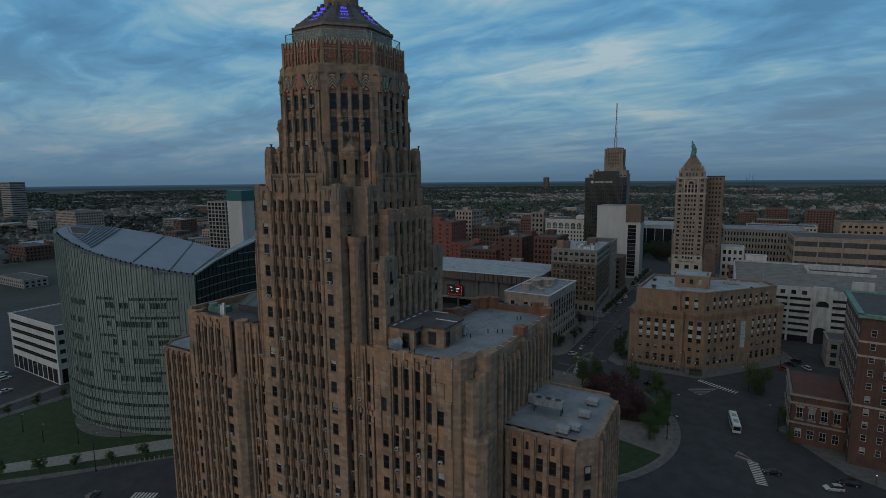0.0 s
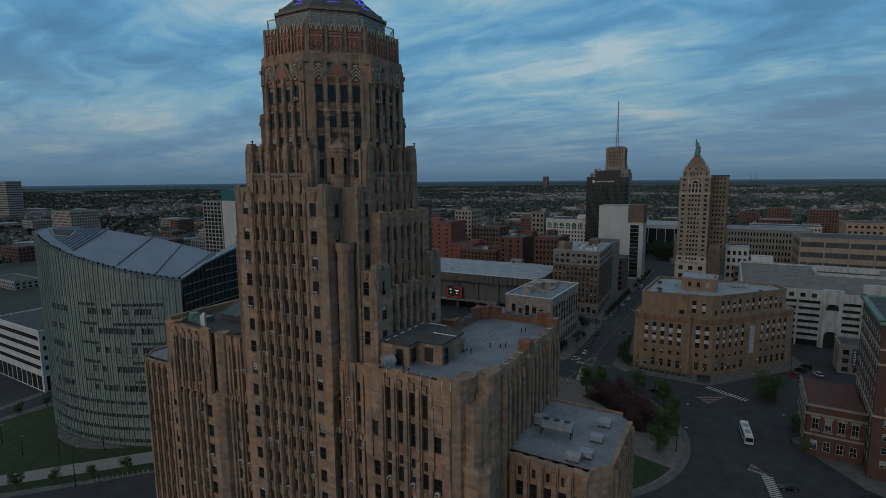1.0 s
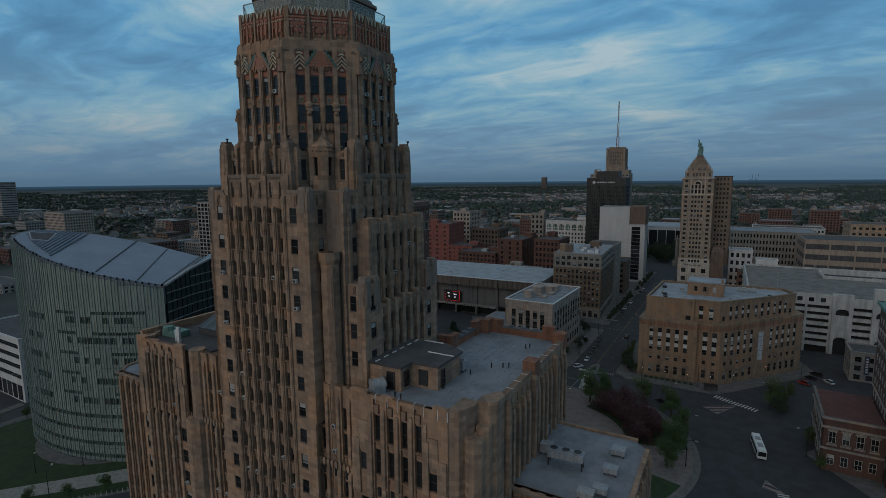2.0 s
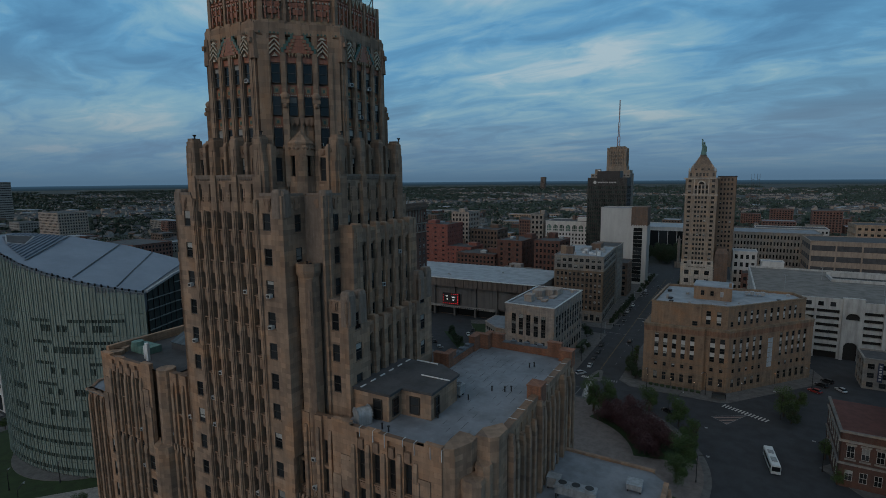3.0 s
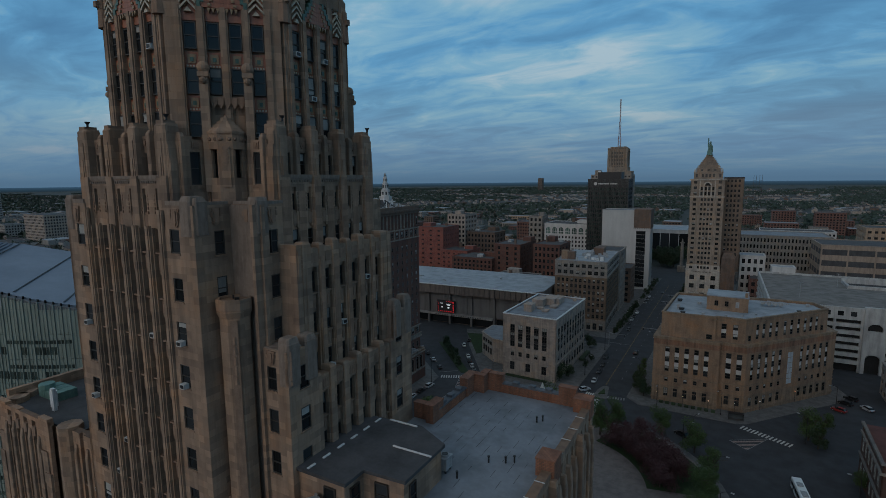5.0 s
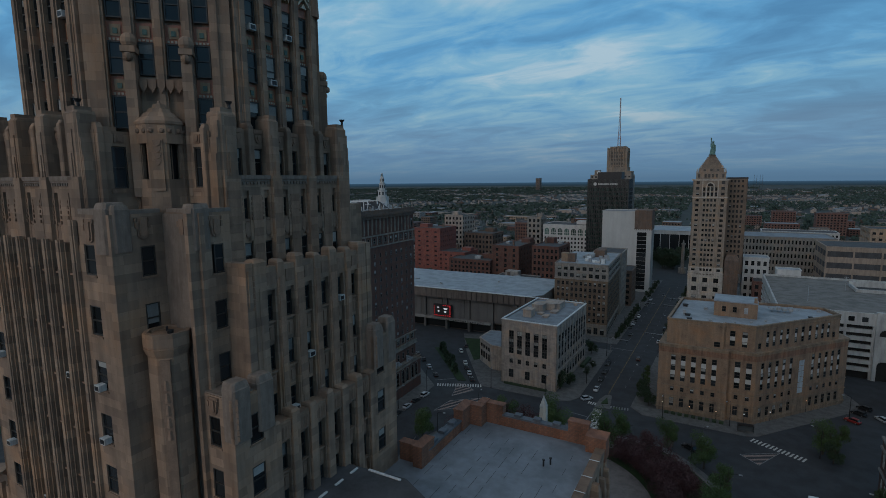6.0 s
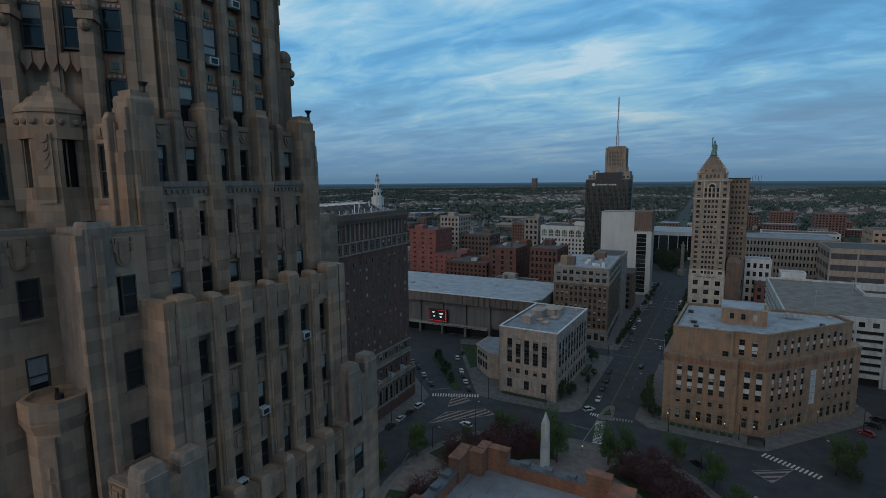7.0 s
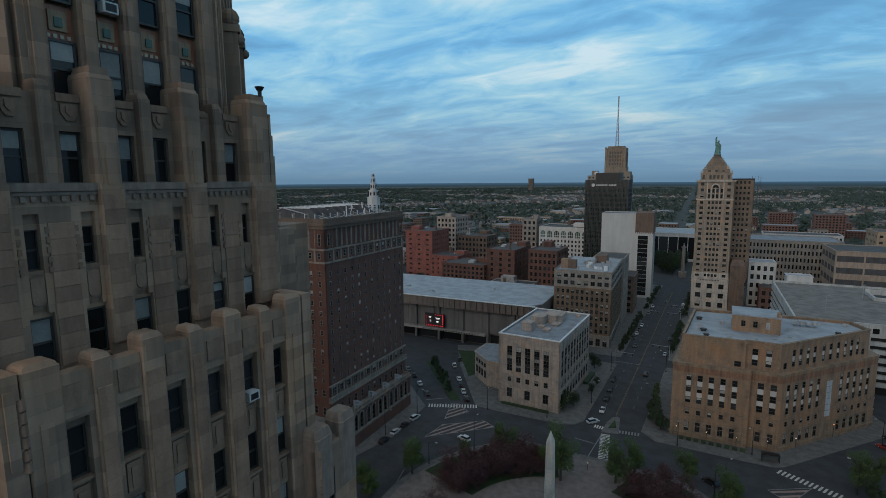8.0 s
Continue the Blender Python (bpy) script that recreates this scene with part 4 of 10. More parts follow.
for k in range(8):
    a = math.radians(22.5 + 45 * k)
    f = Face(*(pose(0, 0, 0, 0, 0, 45 * k) @ Vector((0, -1, 0))).to_2d() * 7.5, 45 * k)
    for j in range(4):
        t = j / 4
        d = -0.55 - t * 3.3
        for e in range(5 if j % 2 == 0 else 3):
            n_ = 5 if j % 2 == 0 else 3
            u = (e - (n_ - 1) / 2) * (1.7 - 0.22 * j) / n_
            mark(glow)
            f.prism(glow, [(u - 0.14, d), (u - 0.14, d + 0.35), (u + 0.14, d + 0.35), (u + 0.14, d)], 110.7 + 0.78 * j, 111.05 + 0.78 * j + 0.12 * (j % 2))
    for j in range(5):
        d = 0.1 - 0.85 * j
        f.box(ribs, -1.7 + 0.17 * j, -1.3 + 0.17 * j, d - 0.9, d, 109.7 + 0.88 * j, 110.9 + 0.88 * j)
        f.box(ribs, 1.3 - 0.17 * j, 1.7 - 0.17 * j, d - 0.9, d, 109.7 + 0.88 * j, 110.9 + 0.88 * j)
part("rib", ribs, bpy.data.materials["dark_slate_tile"], hall, "dark tiled ribs of the dome")
part("floodlight", glow, LAMP_VIOLET, hall, "violet lit openings of the dome")
bm = bmesh.new()
prism(bm, ring(0, 0, 4.0, 8, math.pi / 8), 113.6, 114.6)
prism(bm, ring(0, 0, 3.2, 8, math.pi / 8), 114.6, 117.0)
prism(bm, ring(0, 0, 3.2, 8, math.pi / 8), 117.0, 119.0, 0.3)
part("top_lantern", bm, COPING, hall)

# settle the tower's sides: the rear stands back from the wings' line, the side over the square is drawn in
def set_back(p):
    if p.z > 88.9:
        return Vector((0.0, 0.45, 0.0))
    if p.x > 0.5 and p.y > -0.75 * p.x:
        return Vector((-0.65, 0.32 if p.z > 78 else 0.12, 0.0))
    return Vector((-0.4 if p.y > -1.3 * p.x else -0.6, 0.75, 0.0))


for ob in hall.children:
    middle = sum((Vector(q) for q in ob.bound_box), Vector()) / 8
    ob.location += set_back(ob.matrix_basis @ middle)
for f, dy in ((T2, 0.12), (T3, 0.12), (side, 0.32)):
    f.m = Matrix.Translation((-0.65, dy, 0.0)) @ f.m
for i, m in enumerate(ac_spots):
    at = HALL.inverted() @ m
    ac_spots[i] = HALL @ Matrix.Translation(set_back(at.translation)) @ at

# ---- wings ----


def wing(sgn, p0, a0, a1, panel_cols, v_wall, roof):
    """Rear wall of a wing: a recessed panel beside the tower and a projecting block with four bays, quoins and tall piers above."""
    c = (a0 + a1) / 2
    low = [41.85 - 3.74 * i for i in range(11)]
    # recessed panel beside the tower
    mid, half = sgn * (p0 + a0) / 2, (a0 - p0) / 2
    f = Face(mid, v_wall + 1.0, 0)
    cols = sorted(sgn * x - mid for x in panel_cols)
    step = cols[1] - cols[0]
    edges = [cols[0] - step / 2] + [v + step / 2 for v in cols]
    bays(f, cols, [51.6, 48.0], 3.0, 0.85, 46.6, roof - 0.6, hall, half * 2, 0.8, ORANGE_STONE, blind=0.1, air=0.25)
    bays(f, cols, low, 2.3, 0.95, 0, 46.6, hall, half * 2, 0.7, ORANGE_STONE, air=0.16)
    bm = bmesh.new()
    mark(bm)
    f.box(bm, -half, half, -1.0, 0.35, 46.4, 46.75)
    for q in range(int(half * 2 / 0.7)):
        mark(bm)
        f.prism(bm, [(-half + 0.7 * q + 0.1, 0.3), (-half + 0.7 * q + 0.1, 0.55), (-half + 0.7 * q + 0.5, 0.55), (-half + 0.7 * q + 0.5, 0.3)], 46.2, 47.15, 0.75)
    for s in edges:
        pier(bm, f, s, 0.6, -0.3, 0.45, 0, 46.2, 0.6)
        pier(bm, f, s, 0.5, -0.3, 0.3, 46.9, 56.2, 0.9)
    part("pier", bm, STONE, hall)
    bm = bmesh.new()
    for s in cols:
        mark(bm)
        f.box(bm, s - 0.22, s + 0.22, -0.28, -0.1, 44.6, 45.8)
    part("slit_window", bm, GLASS, hall)
    # projecting block
    g = Face(sgn * c, v_wall, 0)
    half = (a1 - a0) / 2
    cols = [2.02 * (j - 1.5) for j in range(4)]
    bays(g, cols, [52.1, 47.6], 3.4, 1.0, 46.9, roof - 0.5, hall, 8.2, 0.75, ORANGE_STONE, blind=0.12, air=0.08)
    bays(g, cols, low, 2.3, 1.05, 0, 46.9, hall, 8.2, 0.7, ORANGE_STONE, air=0.14)
    for q in (-1, 1):
        quoin(g, 4.1 if q > 0 else -half, half if q > 0 else -4.1, q * 5.05, [47.9] + low, 2.3, 1.3, 0, roof, hall, 0.4, ORANGE_STONE, air=0.06)
    bm = bmesh.new()
    for j in range(5):
        s = 2.02 * (j - 2)
        pier(bm, g, s, 0.66, -0.3, 0.36, 0, 46.0, 0.6)
        pier(bm, g, s, 0.56, -0.3, 0.30, 46.3, 56.1 + 0.5 * (j % 2), 1.0)
    for q in (-1, 1):
        for e, w, z0, z1, d in ((half - 0.7, 1.3, 44.6, 52.0, 0.26), (4.25, 0.7, 45.2, 54.2, 0.3), (5.0, 1.7, 50.6, 54.6, 0.16)):
            mark(bm)
            g.prism(bm, [(q * e - w / 2, 0.0), (q * e - w / 2, d), (q * e + w / 2, d), (q * e + w / 2, 0.0)], z0, z1, 0.9)
    part("pier", bm, STONE, hall)
    bm, gl = bmesh.new(), bmesh.new()
    for s in cols:
        mark(bm)
        g.box(bm, s - 0.34, s + 0.34, -0.3, 0.12, 55.9, 57.0)
        mark(gl)
        g.box(gl, s - 0.22, s + 0.22, -0.26, -0.08, 44.7, 45.9)
    part("carved_panel", bm, TRIM, hall)
    part("slit_window", gl, GLASS, hall)
    # parapet, broken by raised ends
    bm = bmesh.new()
    for s0, s1, d, z0, z1 in ((-half, half, 0.02, roof - 0.5, roof), (half - 2.0, half, 0.06, roof, roof + 0.35), (-half, -half + 2.6, 0.06, roof, roof + 0.3), (-2.4, -0.6, 0.05, roof, roof + 0.12)):
        mark(bm)
        g.box(bm, s0, s1, -0.58, d, z0, z1)
    part("parapet", bm, ORANGE_STONE, hall)
    return g


wing(1, 8.6, 15.1, 29.2, (9.2, 11.1, 13.0), -12.3, 58.2)
wing(-1, 10.2, 19.4, 32.1, (12.2, 14.45, 16.75), -12.3, 58.2)

# blunt corner and long side wall of the wing over the square, with deep piers
bm = bmesh.new()
prism(bm, [(29.6, -11.9), (30.9, -9.4), (31.2, -7.7), (32.9, -7.2), (33.0, -5.6), (33.0, 20.4), (31.6, 21.6), (19.0, 21.6), (19.0, 20.2), (17.4, 20.2), (17.4, 9.7), (13.0, 9.7), (13.0, -8.0), (16.0, -11.4)], 0, 57.2)
part("core", bm, STONE, hall)
bm = bmesh.new()
for outline, z1 in (([(29.0, -12.2), (30.3, -11.6), (31.2, -9.6), (31.2, -8.4), (30.2, -8.0), (29.0, -8.0)], 58.3), ([(31.0, -8.4), (32.6, -8.3), (33.3, -7.6), (33.4, -5.6), (32.4, -4.6), (31.0, -6.6)], 58.5)):
    mark(bm)
    prism(bm, outline, 0, z1 - 0.5)
    prism(bm, [(31.2 + (x - 31.2) * 1.02, -8.0 + (y + 8.0) * 1.02) for x, y in outline], z1 - 0.5, z1 + 0.1, 0.98)
for x, y, r, z1 in ((31.6, -10.2, 1.25, 54.6), (32.2, -8.9, 0.9, 55.6)):
    mark(bm)
    prism(bm, ring(x, y, r, 8, math.pi / 8), 0, z1)
    prism(bm, ring(x, y, r * 1.08, 8, math.pi / 8), z1, z1 + 0.5, 0.86)
mark(bm)
prism(bm, ring(31.8, -9.4, 2.3, 8, math.pi / 8), 0, 46.0)
prism(bm, ring(31.8, -9.4, 2.55, 8, math.pi / 8), 46.0, 46.7, 0.94)
part("buttress", bm, STONE, hall, "faceted stone corner buttresses")
W = Face(33.0, 8.5, 90)
bm = bmesh.new()
for j in range(14):
    s = -13.2 + j * 1.9
    pier(bm, W, s, 0.72, -0.2, 0.75 if j % 5 else 0.95, 0, 56.0 if j % 5 else 57.6, 1.2)
    W.box(bm, s + 0.36, s + 1.54, -0.4, 0.12, 54.0, 57.4)
W.box(bm, -14.8, 12.0, -0.7, 0.2, 57.2, 58.2)
W.box(bm, 7.6, 12.0, -0.4, 0.7, 0, 45.0)
part("pier", bm, STONE, hall, "deep stone piers along the side wall")
bm = bmesh.new()
for j in range(13):
    W.box(bm, -12.7 + j * 1.9, -11.8 + j * 1.9, -0.1, 0.05, 47.0, 53.0)
part("slit_window", bm, GLASS, hall)
bm = bmesh.new()
slate = bmesh.new()
for x0, x1, y0, y1, z1, low in ((17.35, 18.2, 10.4, 17.5, 58.75, True), (17.3, 18.4, 17.5, 20.3, 59.9, False), (18.4, 19.8, 19.45, 20.3, 59.9, False), (18.95, 19.8, 20.3, 21.7, 59.95, False), (19.8, 21.8, 20.85, 21.7, 59.85, False), (21.8, 29.2, 20.8, 21.6, 58.75, True),
                                (29.2, 31.3, 20.75, 21.65, 59.85, False), (31.3, 33.3, 19.6, 21.4, 59.2, False), (31.7, 33.5, 4.9, 7.0, 59.3, False), (15.4, 18.2, 9.6, 10.4, 59.4, False), (17.3, 18.3, 9.0, 11.4, 59.7, False)):
    mark(bm)
    box(bm, x0, x1, y0, y1, 56.8, z1 - 0.15)
    if low:
        mark(slate)
        prism(slate, [(x0 - 0.1, y0), (x1 + 0.1, y0), (x1 + 0.1, y1), (x0 - 0.1, y1)], z1 - 0.15, z1 + 0.05)
        long_y = y1 - y0 > x1 - x0
        for q in range(3):
            mark(slate)
            a = (y0 + (y1 - y0) * (q + 0.6) / 3.4) if long_y else (x0 + (x1 - x0) * (q + 0.6) / 3.4)
            if long_y:
                box(slate, x0 + 0.05, x1 - 0.05, a, a + 0.8, z1 + 0.05, z1 + 0.35)
            else:
                box(slate, a, a + 0.8, y0 + 0.05, y1 - 0.05, z1 + 0.05, z1 + 0.35)
    else:
        box(bm, x0 - 0.06, x1 + 0.06, y0 - 0.06, y1 + 0.06, z1 - 0.15, z1)
part("coping", slate, mottled("dark_slate_coping", (0.075, 0.085, 0.10), (0.12, 0.13, 0.15), 1.2, 0.7, bump=0.1), hall, "dark slate coping with low blocks")
part("parapet", bm, masonry("parapet_brick", (0.26, 0.115, 0.068), (0.20, 0.088, 0.054), (0.12, 0.08, 0.06), 0.4, 0.14, 0.015, stain=0.3), hall, "red-brown brick parapet walls round the roof")
bm = bmesh.new()
joints = random.Random(17)
for x in (19.0, 20.8, 22.3, 24.6, 26.0, 27.9, 29.2):
    mark(bm)
    box(bm, x, x + 0.06, -12.36, -11.75, 58.28, 58.33)
    box(bm, x, x + 0.06, -12.38, -12.3, 58.33 - joints.uniform(0.5, 1.6), 58.33)
for y in (-2.4, 0.2, 2.9, 8.6, 11.4, 14.0, 17.0):
    mark(bm)
    box(bm, 32.25, 33.25, y, y + 0.06, 58.2, 58.25)
part("joint", bm, WHITE_METAL, hall, "pale sealant line over a coping joint")
# roofs
bm = bmesh.new()
prism(bm, [(28.7, -11.5), (29.7, -9.0), (30.2, -6.2), (32.3, -4.0), (32.4, 19.8), (31.2, 20.8), (19.75, 20.8), (19.75, 19.5), (18.25, 19.5), (18.25, 10.35), (15.4, 10.35), (15.4, -8.0), (16.2, -11.6)], 57.2, 57.5)
roof = part("roof", bm, ROOF_GREY, hall, "grey membrane roof with worn seams")
bm = bmesh.new()
seams = random.Random(12)
for j in range(11):
    for k in range(10):
        x, y = 18.9 + j * 1.15, -9.0 + k * 2.9 + (j % 2) * 1.4
        if seams.random() < 0.72 and y < 18.3 and (x > 25 or y > 1.5):
            box(bm, x, x + 0.035, y, y + seams.uniform(0.9, 2.3), 57.5, 57.515)
tagged(part("seam", bm, ROOF_TAR, hall, "short dark roof seams"), kind="stuff")
bm = bmesh.new()
prism(bm, [(-16.0, -10.4), (-32.0, -11.9), (-34.0, -8.0), (-34.0, 22.0), (-14.0, 25.0), (-13.0, -7.0)][::-1], 0, 57.0)
part("core", bm, STONE, hall)
bm = bmesh.new()
box(bm, -33.6, -16.2, -11.0, 24.0, 57.0, 57.2)
part("roof", bm, ROOF_TAR, hall, "dark tar roof")
bm = bmesh.new()
for x, y, r in ((-17.6, -10.9, 1.3), (-32.3, -10.0, 1.2), (-33.2, -8.6, 1.1)):
    prism(bm, ring(x, y, r, 8, 0.2), 0, 57.9)
prism(bm, ring(-17.8, -11.4, 1.9, 8, 0.2), 0, 46.6)
part("buttress", bm, STONE, hall)
bm = bmesh.new()
box(bm, -33.9, -33.2, -10.6, 22.0, 57.0, 58.6)
box(bm, -33.2, -14.0, 21.3, 22.0, 57.0, 58.2)
part("parapet", bm, ORANGE_STONE, hall)
# skylight on the other wing's roof
bm = bmesh.new()
prism(bm, [(-27.0, -4.0), (-17.5, -4.0), (-17.5, 3.0), (-27.0, 3.0)], 57.1, 58.4)
part("skylight", bm, ROOF_TAR, hall)
bm = bmesh.new()
for j in range(10):
    v = [bm.verts.new(p) for p in ((-27.0 + j * 0.95, -4.2, 58.45), (-26.1 + j * 0.95, -4.2, 58.45), (-26.1 + j * 0.95, -0.4, 60.2), (-27.0 + j * 0.95, -0.4, 60.2))]
    w = [bm.verts.new(p.co + Vector((0, 0.05, -0.12))) for p in v]
    bm.faces.new(v)
    bm.faces.new(w[::-1])
    for a in range(4):
        bm.faces.new((v[a], w[a], w[(a + 1) % 4], v[(a + 1) % 4]))
part("pane", bm, GLASS_PALE, hall, "sloping skylight panes")
bm = bmesh.new()
for x in (-29.5, -28.0, -31.0):
    box(bm, x - 0.7, x + 0.7, -8.0, -5.5, 57.2, 58.3)
prism(bm, ring(-30.5, -7.5, 0.9, 10), 58.3, 59.0)
part("roof_unit", bm, COPPER, hall, "green copper roof units")
bm = bmesh.new()
box(bm, -25.2, -24.6, -9.4, -9.0, 57.2, 60.0)
prism(bm, ring(-26.3, -8.6, 0.4, 10), 57.2, 59.2)
part("vent", bm, WHITE_METAL, hall, "white metal flues on the roof")

# low wings
def low_wing(sgn, u0, u1, v0, v1, roof, cut):
    out = [(u0, v0), (u1 - cut, v0), (u1, v0 + cut), (u1, v1 - cut), (u1 - cut, v1), (u0, v1)]
    if sgn < 0:
        out = [(-x, y) for x, y in out][::-1]
    bm = bmesh.new()
    prism(bm, out, 0, roof - 0.35)
    part("core", bm, STONE, hall)
    cx = sum(p[0] for p in out) / 6
    cy = (v0 + v1) / 2
    bm = bmesh.new()
    prism(bm, out, roof - 0.35, roof - 0.25)
    box(bm, min(sgn * u0, sgn * (u1 - cut)), max(sgn * u0, sgn * (u1 - cut)), v0 - 0.9, v0, roof - 0.35, roof - 0.25)
    part("roof", bm, ROOF_GREY, hall, "grey membrane roof of the low wing")
    sills = [39.3 - 3.74 * i for i in range(10)]
    f = Face(sgn * (u0 + u1 - cut) / 2, v0 - 0.5, 0)
    half = (u1 - cut - u0) / 2
    n = max(3, round(half * 2 / 2.07))
    step = 2.07
    cols = [step * (j - (n - 1) / 2) - 0.3 * sgn for j in range(n)]
    bays(f, cols, sills, 2.25, 1.15, 0, roof, hall, half * 2, 0.7, ORANGE_STONE, air=0.12)
    bm = bmesh.new()
    slit = bmesh.new()
    for j in range(n + 1):
        s = step * (j - n / 2) - 0.3 * sgn
        if abs(s) < half - 0.3:
            pier(bm, f, s, 0.62, -0.3, 0.32, 0, 44.5, 0.6)
    for c in cols[1:-1]:
        mark(slit)
        f.box(slit, c - 0.22, c + 0.22, -0.3, -0.1, 42.6, 43.8)
    f.box(bm, -half - 0.3, half + 0.3, -0.6, 0.34, roof - 0.5, roof)
    part("pier", bm, STONE, hall)
    part("slit_window", slit, GLASS, hall)
    d = Face(sgn * (u1 - cut / 2), v0 + cut / 2, 45 * sgn)
    bm = bmesh.new()
    d.box(bm, -1.9, 1.9, -0.4, 0.1, 0, roof)
    part("wall", bm, STONE, hall)
    window(d, 0, 39.3, 1.1, 2.3, 0.22, hall)
    window(d, 0, 35.5, 1.1, 2.3, 0.22, hall)
    g = Face(sgn * u1, cy, 90 * sgn)
    half = (v1 - v0) / 2 - cut
    bm = bmesh.new()
    for j in range(8):
        s = -half + (j + 0.5) * half * 2 / 8
        pier(bm, g, s, 0.7, -0.2, 0.6, 0, roof - 0.8 + 0.5 * (j % 2), 0.8)
    g.box(bm, -half, half, -0.5, 0.12, roof - 0.6, roof + 0.1)
    b = Face(sgn * (u0 + u1) / 2, v1, 180)
    b.box(bm, -(u1 - u0) / 2 + cut * 0.7, (u1 - u0) / 2, -0.45, 0.0, roof - 0.5, roof + 0.1)
    part("pier", bm, STONE, hall)


low_wing(1, 30.5, 47.6, -3.0, 16.5, 45.8, 2.6)
low_wing(-1, 32.0, 55.5, -4.6, 16.0, 45.6, 2.4)
bm = bmesh.new()
box(bm, -58.0, 48.5, -14.0, 26.0, 0, 2.5)
part("base", bm, GREY_STONE, hall, "grey stone base course")

# penthouse on the roof beside the tower
bm = bmesh.new()
prism(bm, [(14.6, -8.6), (20.3, -8.6), (20.3, -6.2), (24.3, -6.0), (24.3, 0.2), (20.8, 2.1), (14.6, 1.6)], 57.4, 60.6)
part("penthouse", bm, STONE, hall, "low stone penthouse beside the tower")
bm = bmesh.new()
prism(bm, [(14.6, -8.85), (20.6, -8.85), (20.6, -6.45), (24.6, -6.25), (24.6, 0.4), (20.9, 2.4), (14.6, 1.9)], 60.6, 60.9)
part("roof", bm, ROOF_TAR, hall, "dark roof of the penthouse")
bm = bmesh.new()
for j in range(6):
    mark(bm)
    box(bm, 16.3, 16.5, -8.6 + j * 1.89, -7.7 + j * 1.89, 60.9, 60.98)
mark(bm)
box(bm, 17.4, 20.6, 1.9, 2.08, 60.9, 61.0)
mark(bm)
box(bm, 20.6, 24.6, -2.2, -2.05, 60.9, 61.0)
part("coping", bm, WHITE_METAL, hall, "pale metal flashings")
pf = Face(22.3, -6.12, 2.9)
for s in (-0.1,):
    window(pf, s, 57.9, 1.3, 2.1, 0.02, hall, blind=0)
pf = Face(20.3, -7.4, 90)
window(pf, 0, 57.9, 1.2, 2.1, 0.02, hall, blind=0)
pf = Face(24.3, -3.6, 90)
window(pf, -1.2, 57.7, 1.0, 2.3, 0.02, hall, blind=0)
pf = Face(18.2, -8.6, 0)
window(pf, 0.6, 57.6, 1.2, 2.4, 0.02, hall, blind=0)

# ---- single stone blocks facing the nearest piers of the tower ----
BLOCK_STONE = mottled("single_sandstone_block", (0.215, 0.135, 0.092), (0.30, 0.19, 0.128), 0.9, 0.9, bump=0.25, per_object=0.2, stain=0.25)


def stone_data(w, h, d):
    bm = bmesh.new()
    e = 0.012
    a = [bm.verts.new(p) for p in ((-w / 2, 0, 0), (w / 2, 0, 0), (w / 2, 0, h), (-w / 2, 0, h))]
    b = [bm.verts.new(p) for p in ((-w / 2, -d + e, 0), (w / 2, -d + e, 0), (w / 2, -d + e, h), (-w / 2, -d + e, h))]
    c = [bm.verts.new(p) for p in ((-w / 2 + e, -d, e), (w / 2 - e, -d, e), (w / 2 - e, -d, h - e), (-w / 2 + e, -d, h - e))]
    for lo, hi in ((a, b), (b, c)):
        for i in range(4):
            bm.faces.new((lo[i], lo[(i + 1) % 4], hi[(i + 1) % 4], hi[i]))
    bm.faces.new(c)
    return data_of("stone", bm, BLOCK_STONE)


rb = random.Random(4)


def coursed(face, s, w, d, z0, z1, parent, h=0.6):
    """Stone blocks laid course by course over the front of a pier."""
    n = int((z1 - z0) / h)
    me = stone_data(w, h - 0.006, 0.05)
    for i in range(n):
        shared("stone", me, parent, face.at(s, d + rb.uniform(-0.012, 0.012), z0 + i * h))


for k in (1, 2, 3, 4, 5):
    coursed(T2, BAY * (k - 3), 0.5 if k % 2 else 0.74, 0.17, 68.6, 78.3, hall)
for s in (-6.0, -1.95, 1.85, 5.8):
    coursed(side, s, 1.1 if abs(s) > 5 else 0.78, 0.25, 79.0, 85.2, hall)
for k in range(1, 6):
    if k % 2:
        coursed(side, BAY * (k - 3), 0.9, 0.0, 78.6, 84.2, hall)

# ---- ground, roads, square ----
def polar_ground():
    """One sheet of land to the horizon, rising a little where the far woods stand."""
    bm = bmesh.new()
    radii = [0, 300, 600, 1000, 1500, 2100, 2800, 3400, 3900, 4300, 4600, 4700]
    n = 72
    rows = []
    for r in radii[1:]:
        z = -0.05 if r <= 600 else -0.05 + 24 * max(0.0, (r - 2400) / 2400) ** 1.3
        rows.append([bm.verts.new((-80 + r * math.cos(2 * math.pi * i / n), 150 + r * math.sin(2 * math.pi * i / n), z)) for i in range(n)])
    c = bm.verts.new((-80, 150, -0.05))
    for i in range(n):
        bm.faces.new((c, rows[0][i], rows[0][(i + 1) % n]))
        for a, b in zip(rows, rows[1:]):
            bm.faces.new((a[i], b[i], b[(i + 1) % n], a[(i + 1) % n]))
    me = data_of("ground", bm, LAND)
    return tagged(new("ground", me), "dark flat city land reaching to the horizon", "ground", kind="structure")


LAND = mottled("distant_land", (0.025, 0.034, 0.029), (0.048, 0.054, 0.052), 0.008, 0.95, fine=11, bump=0.0, stain=0.35)
polar_ground()


def slab(name, label, category, outline, z0, z1, mat):
    bm = bmesh.new()
    prism(bm, outline, z0, z1)
    return tagged(new(name, data_of(name, bm, mat)), label, category, kind="structure")


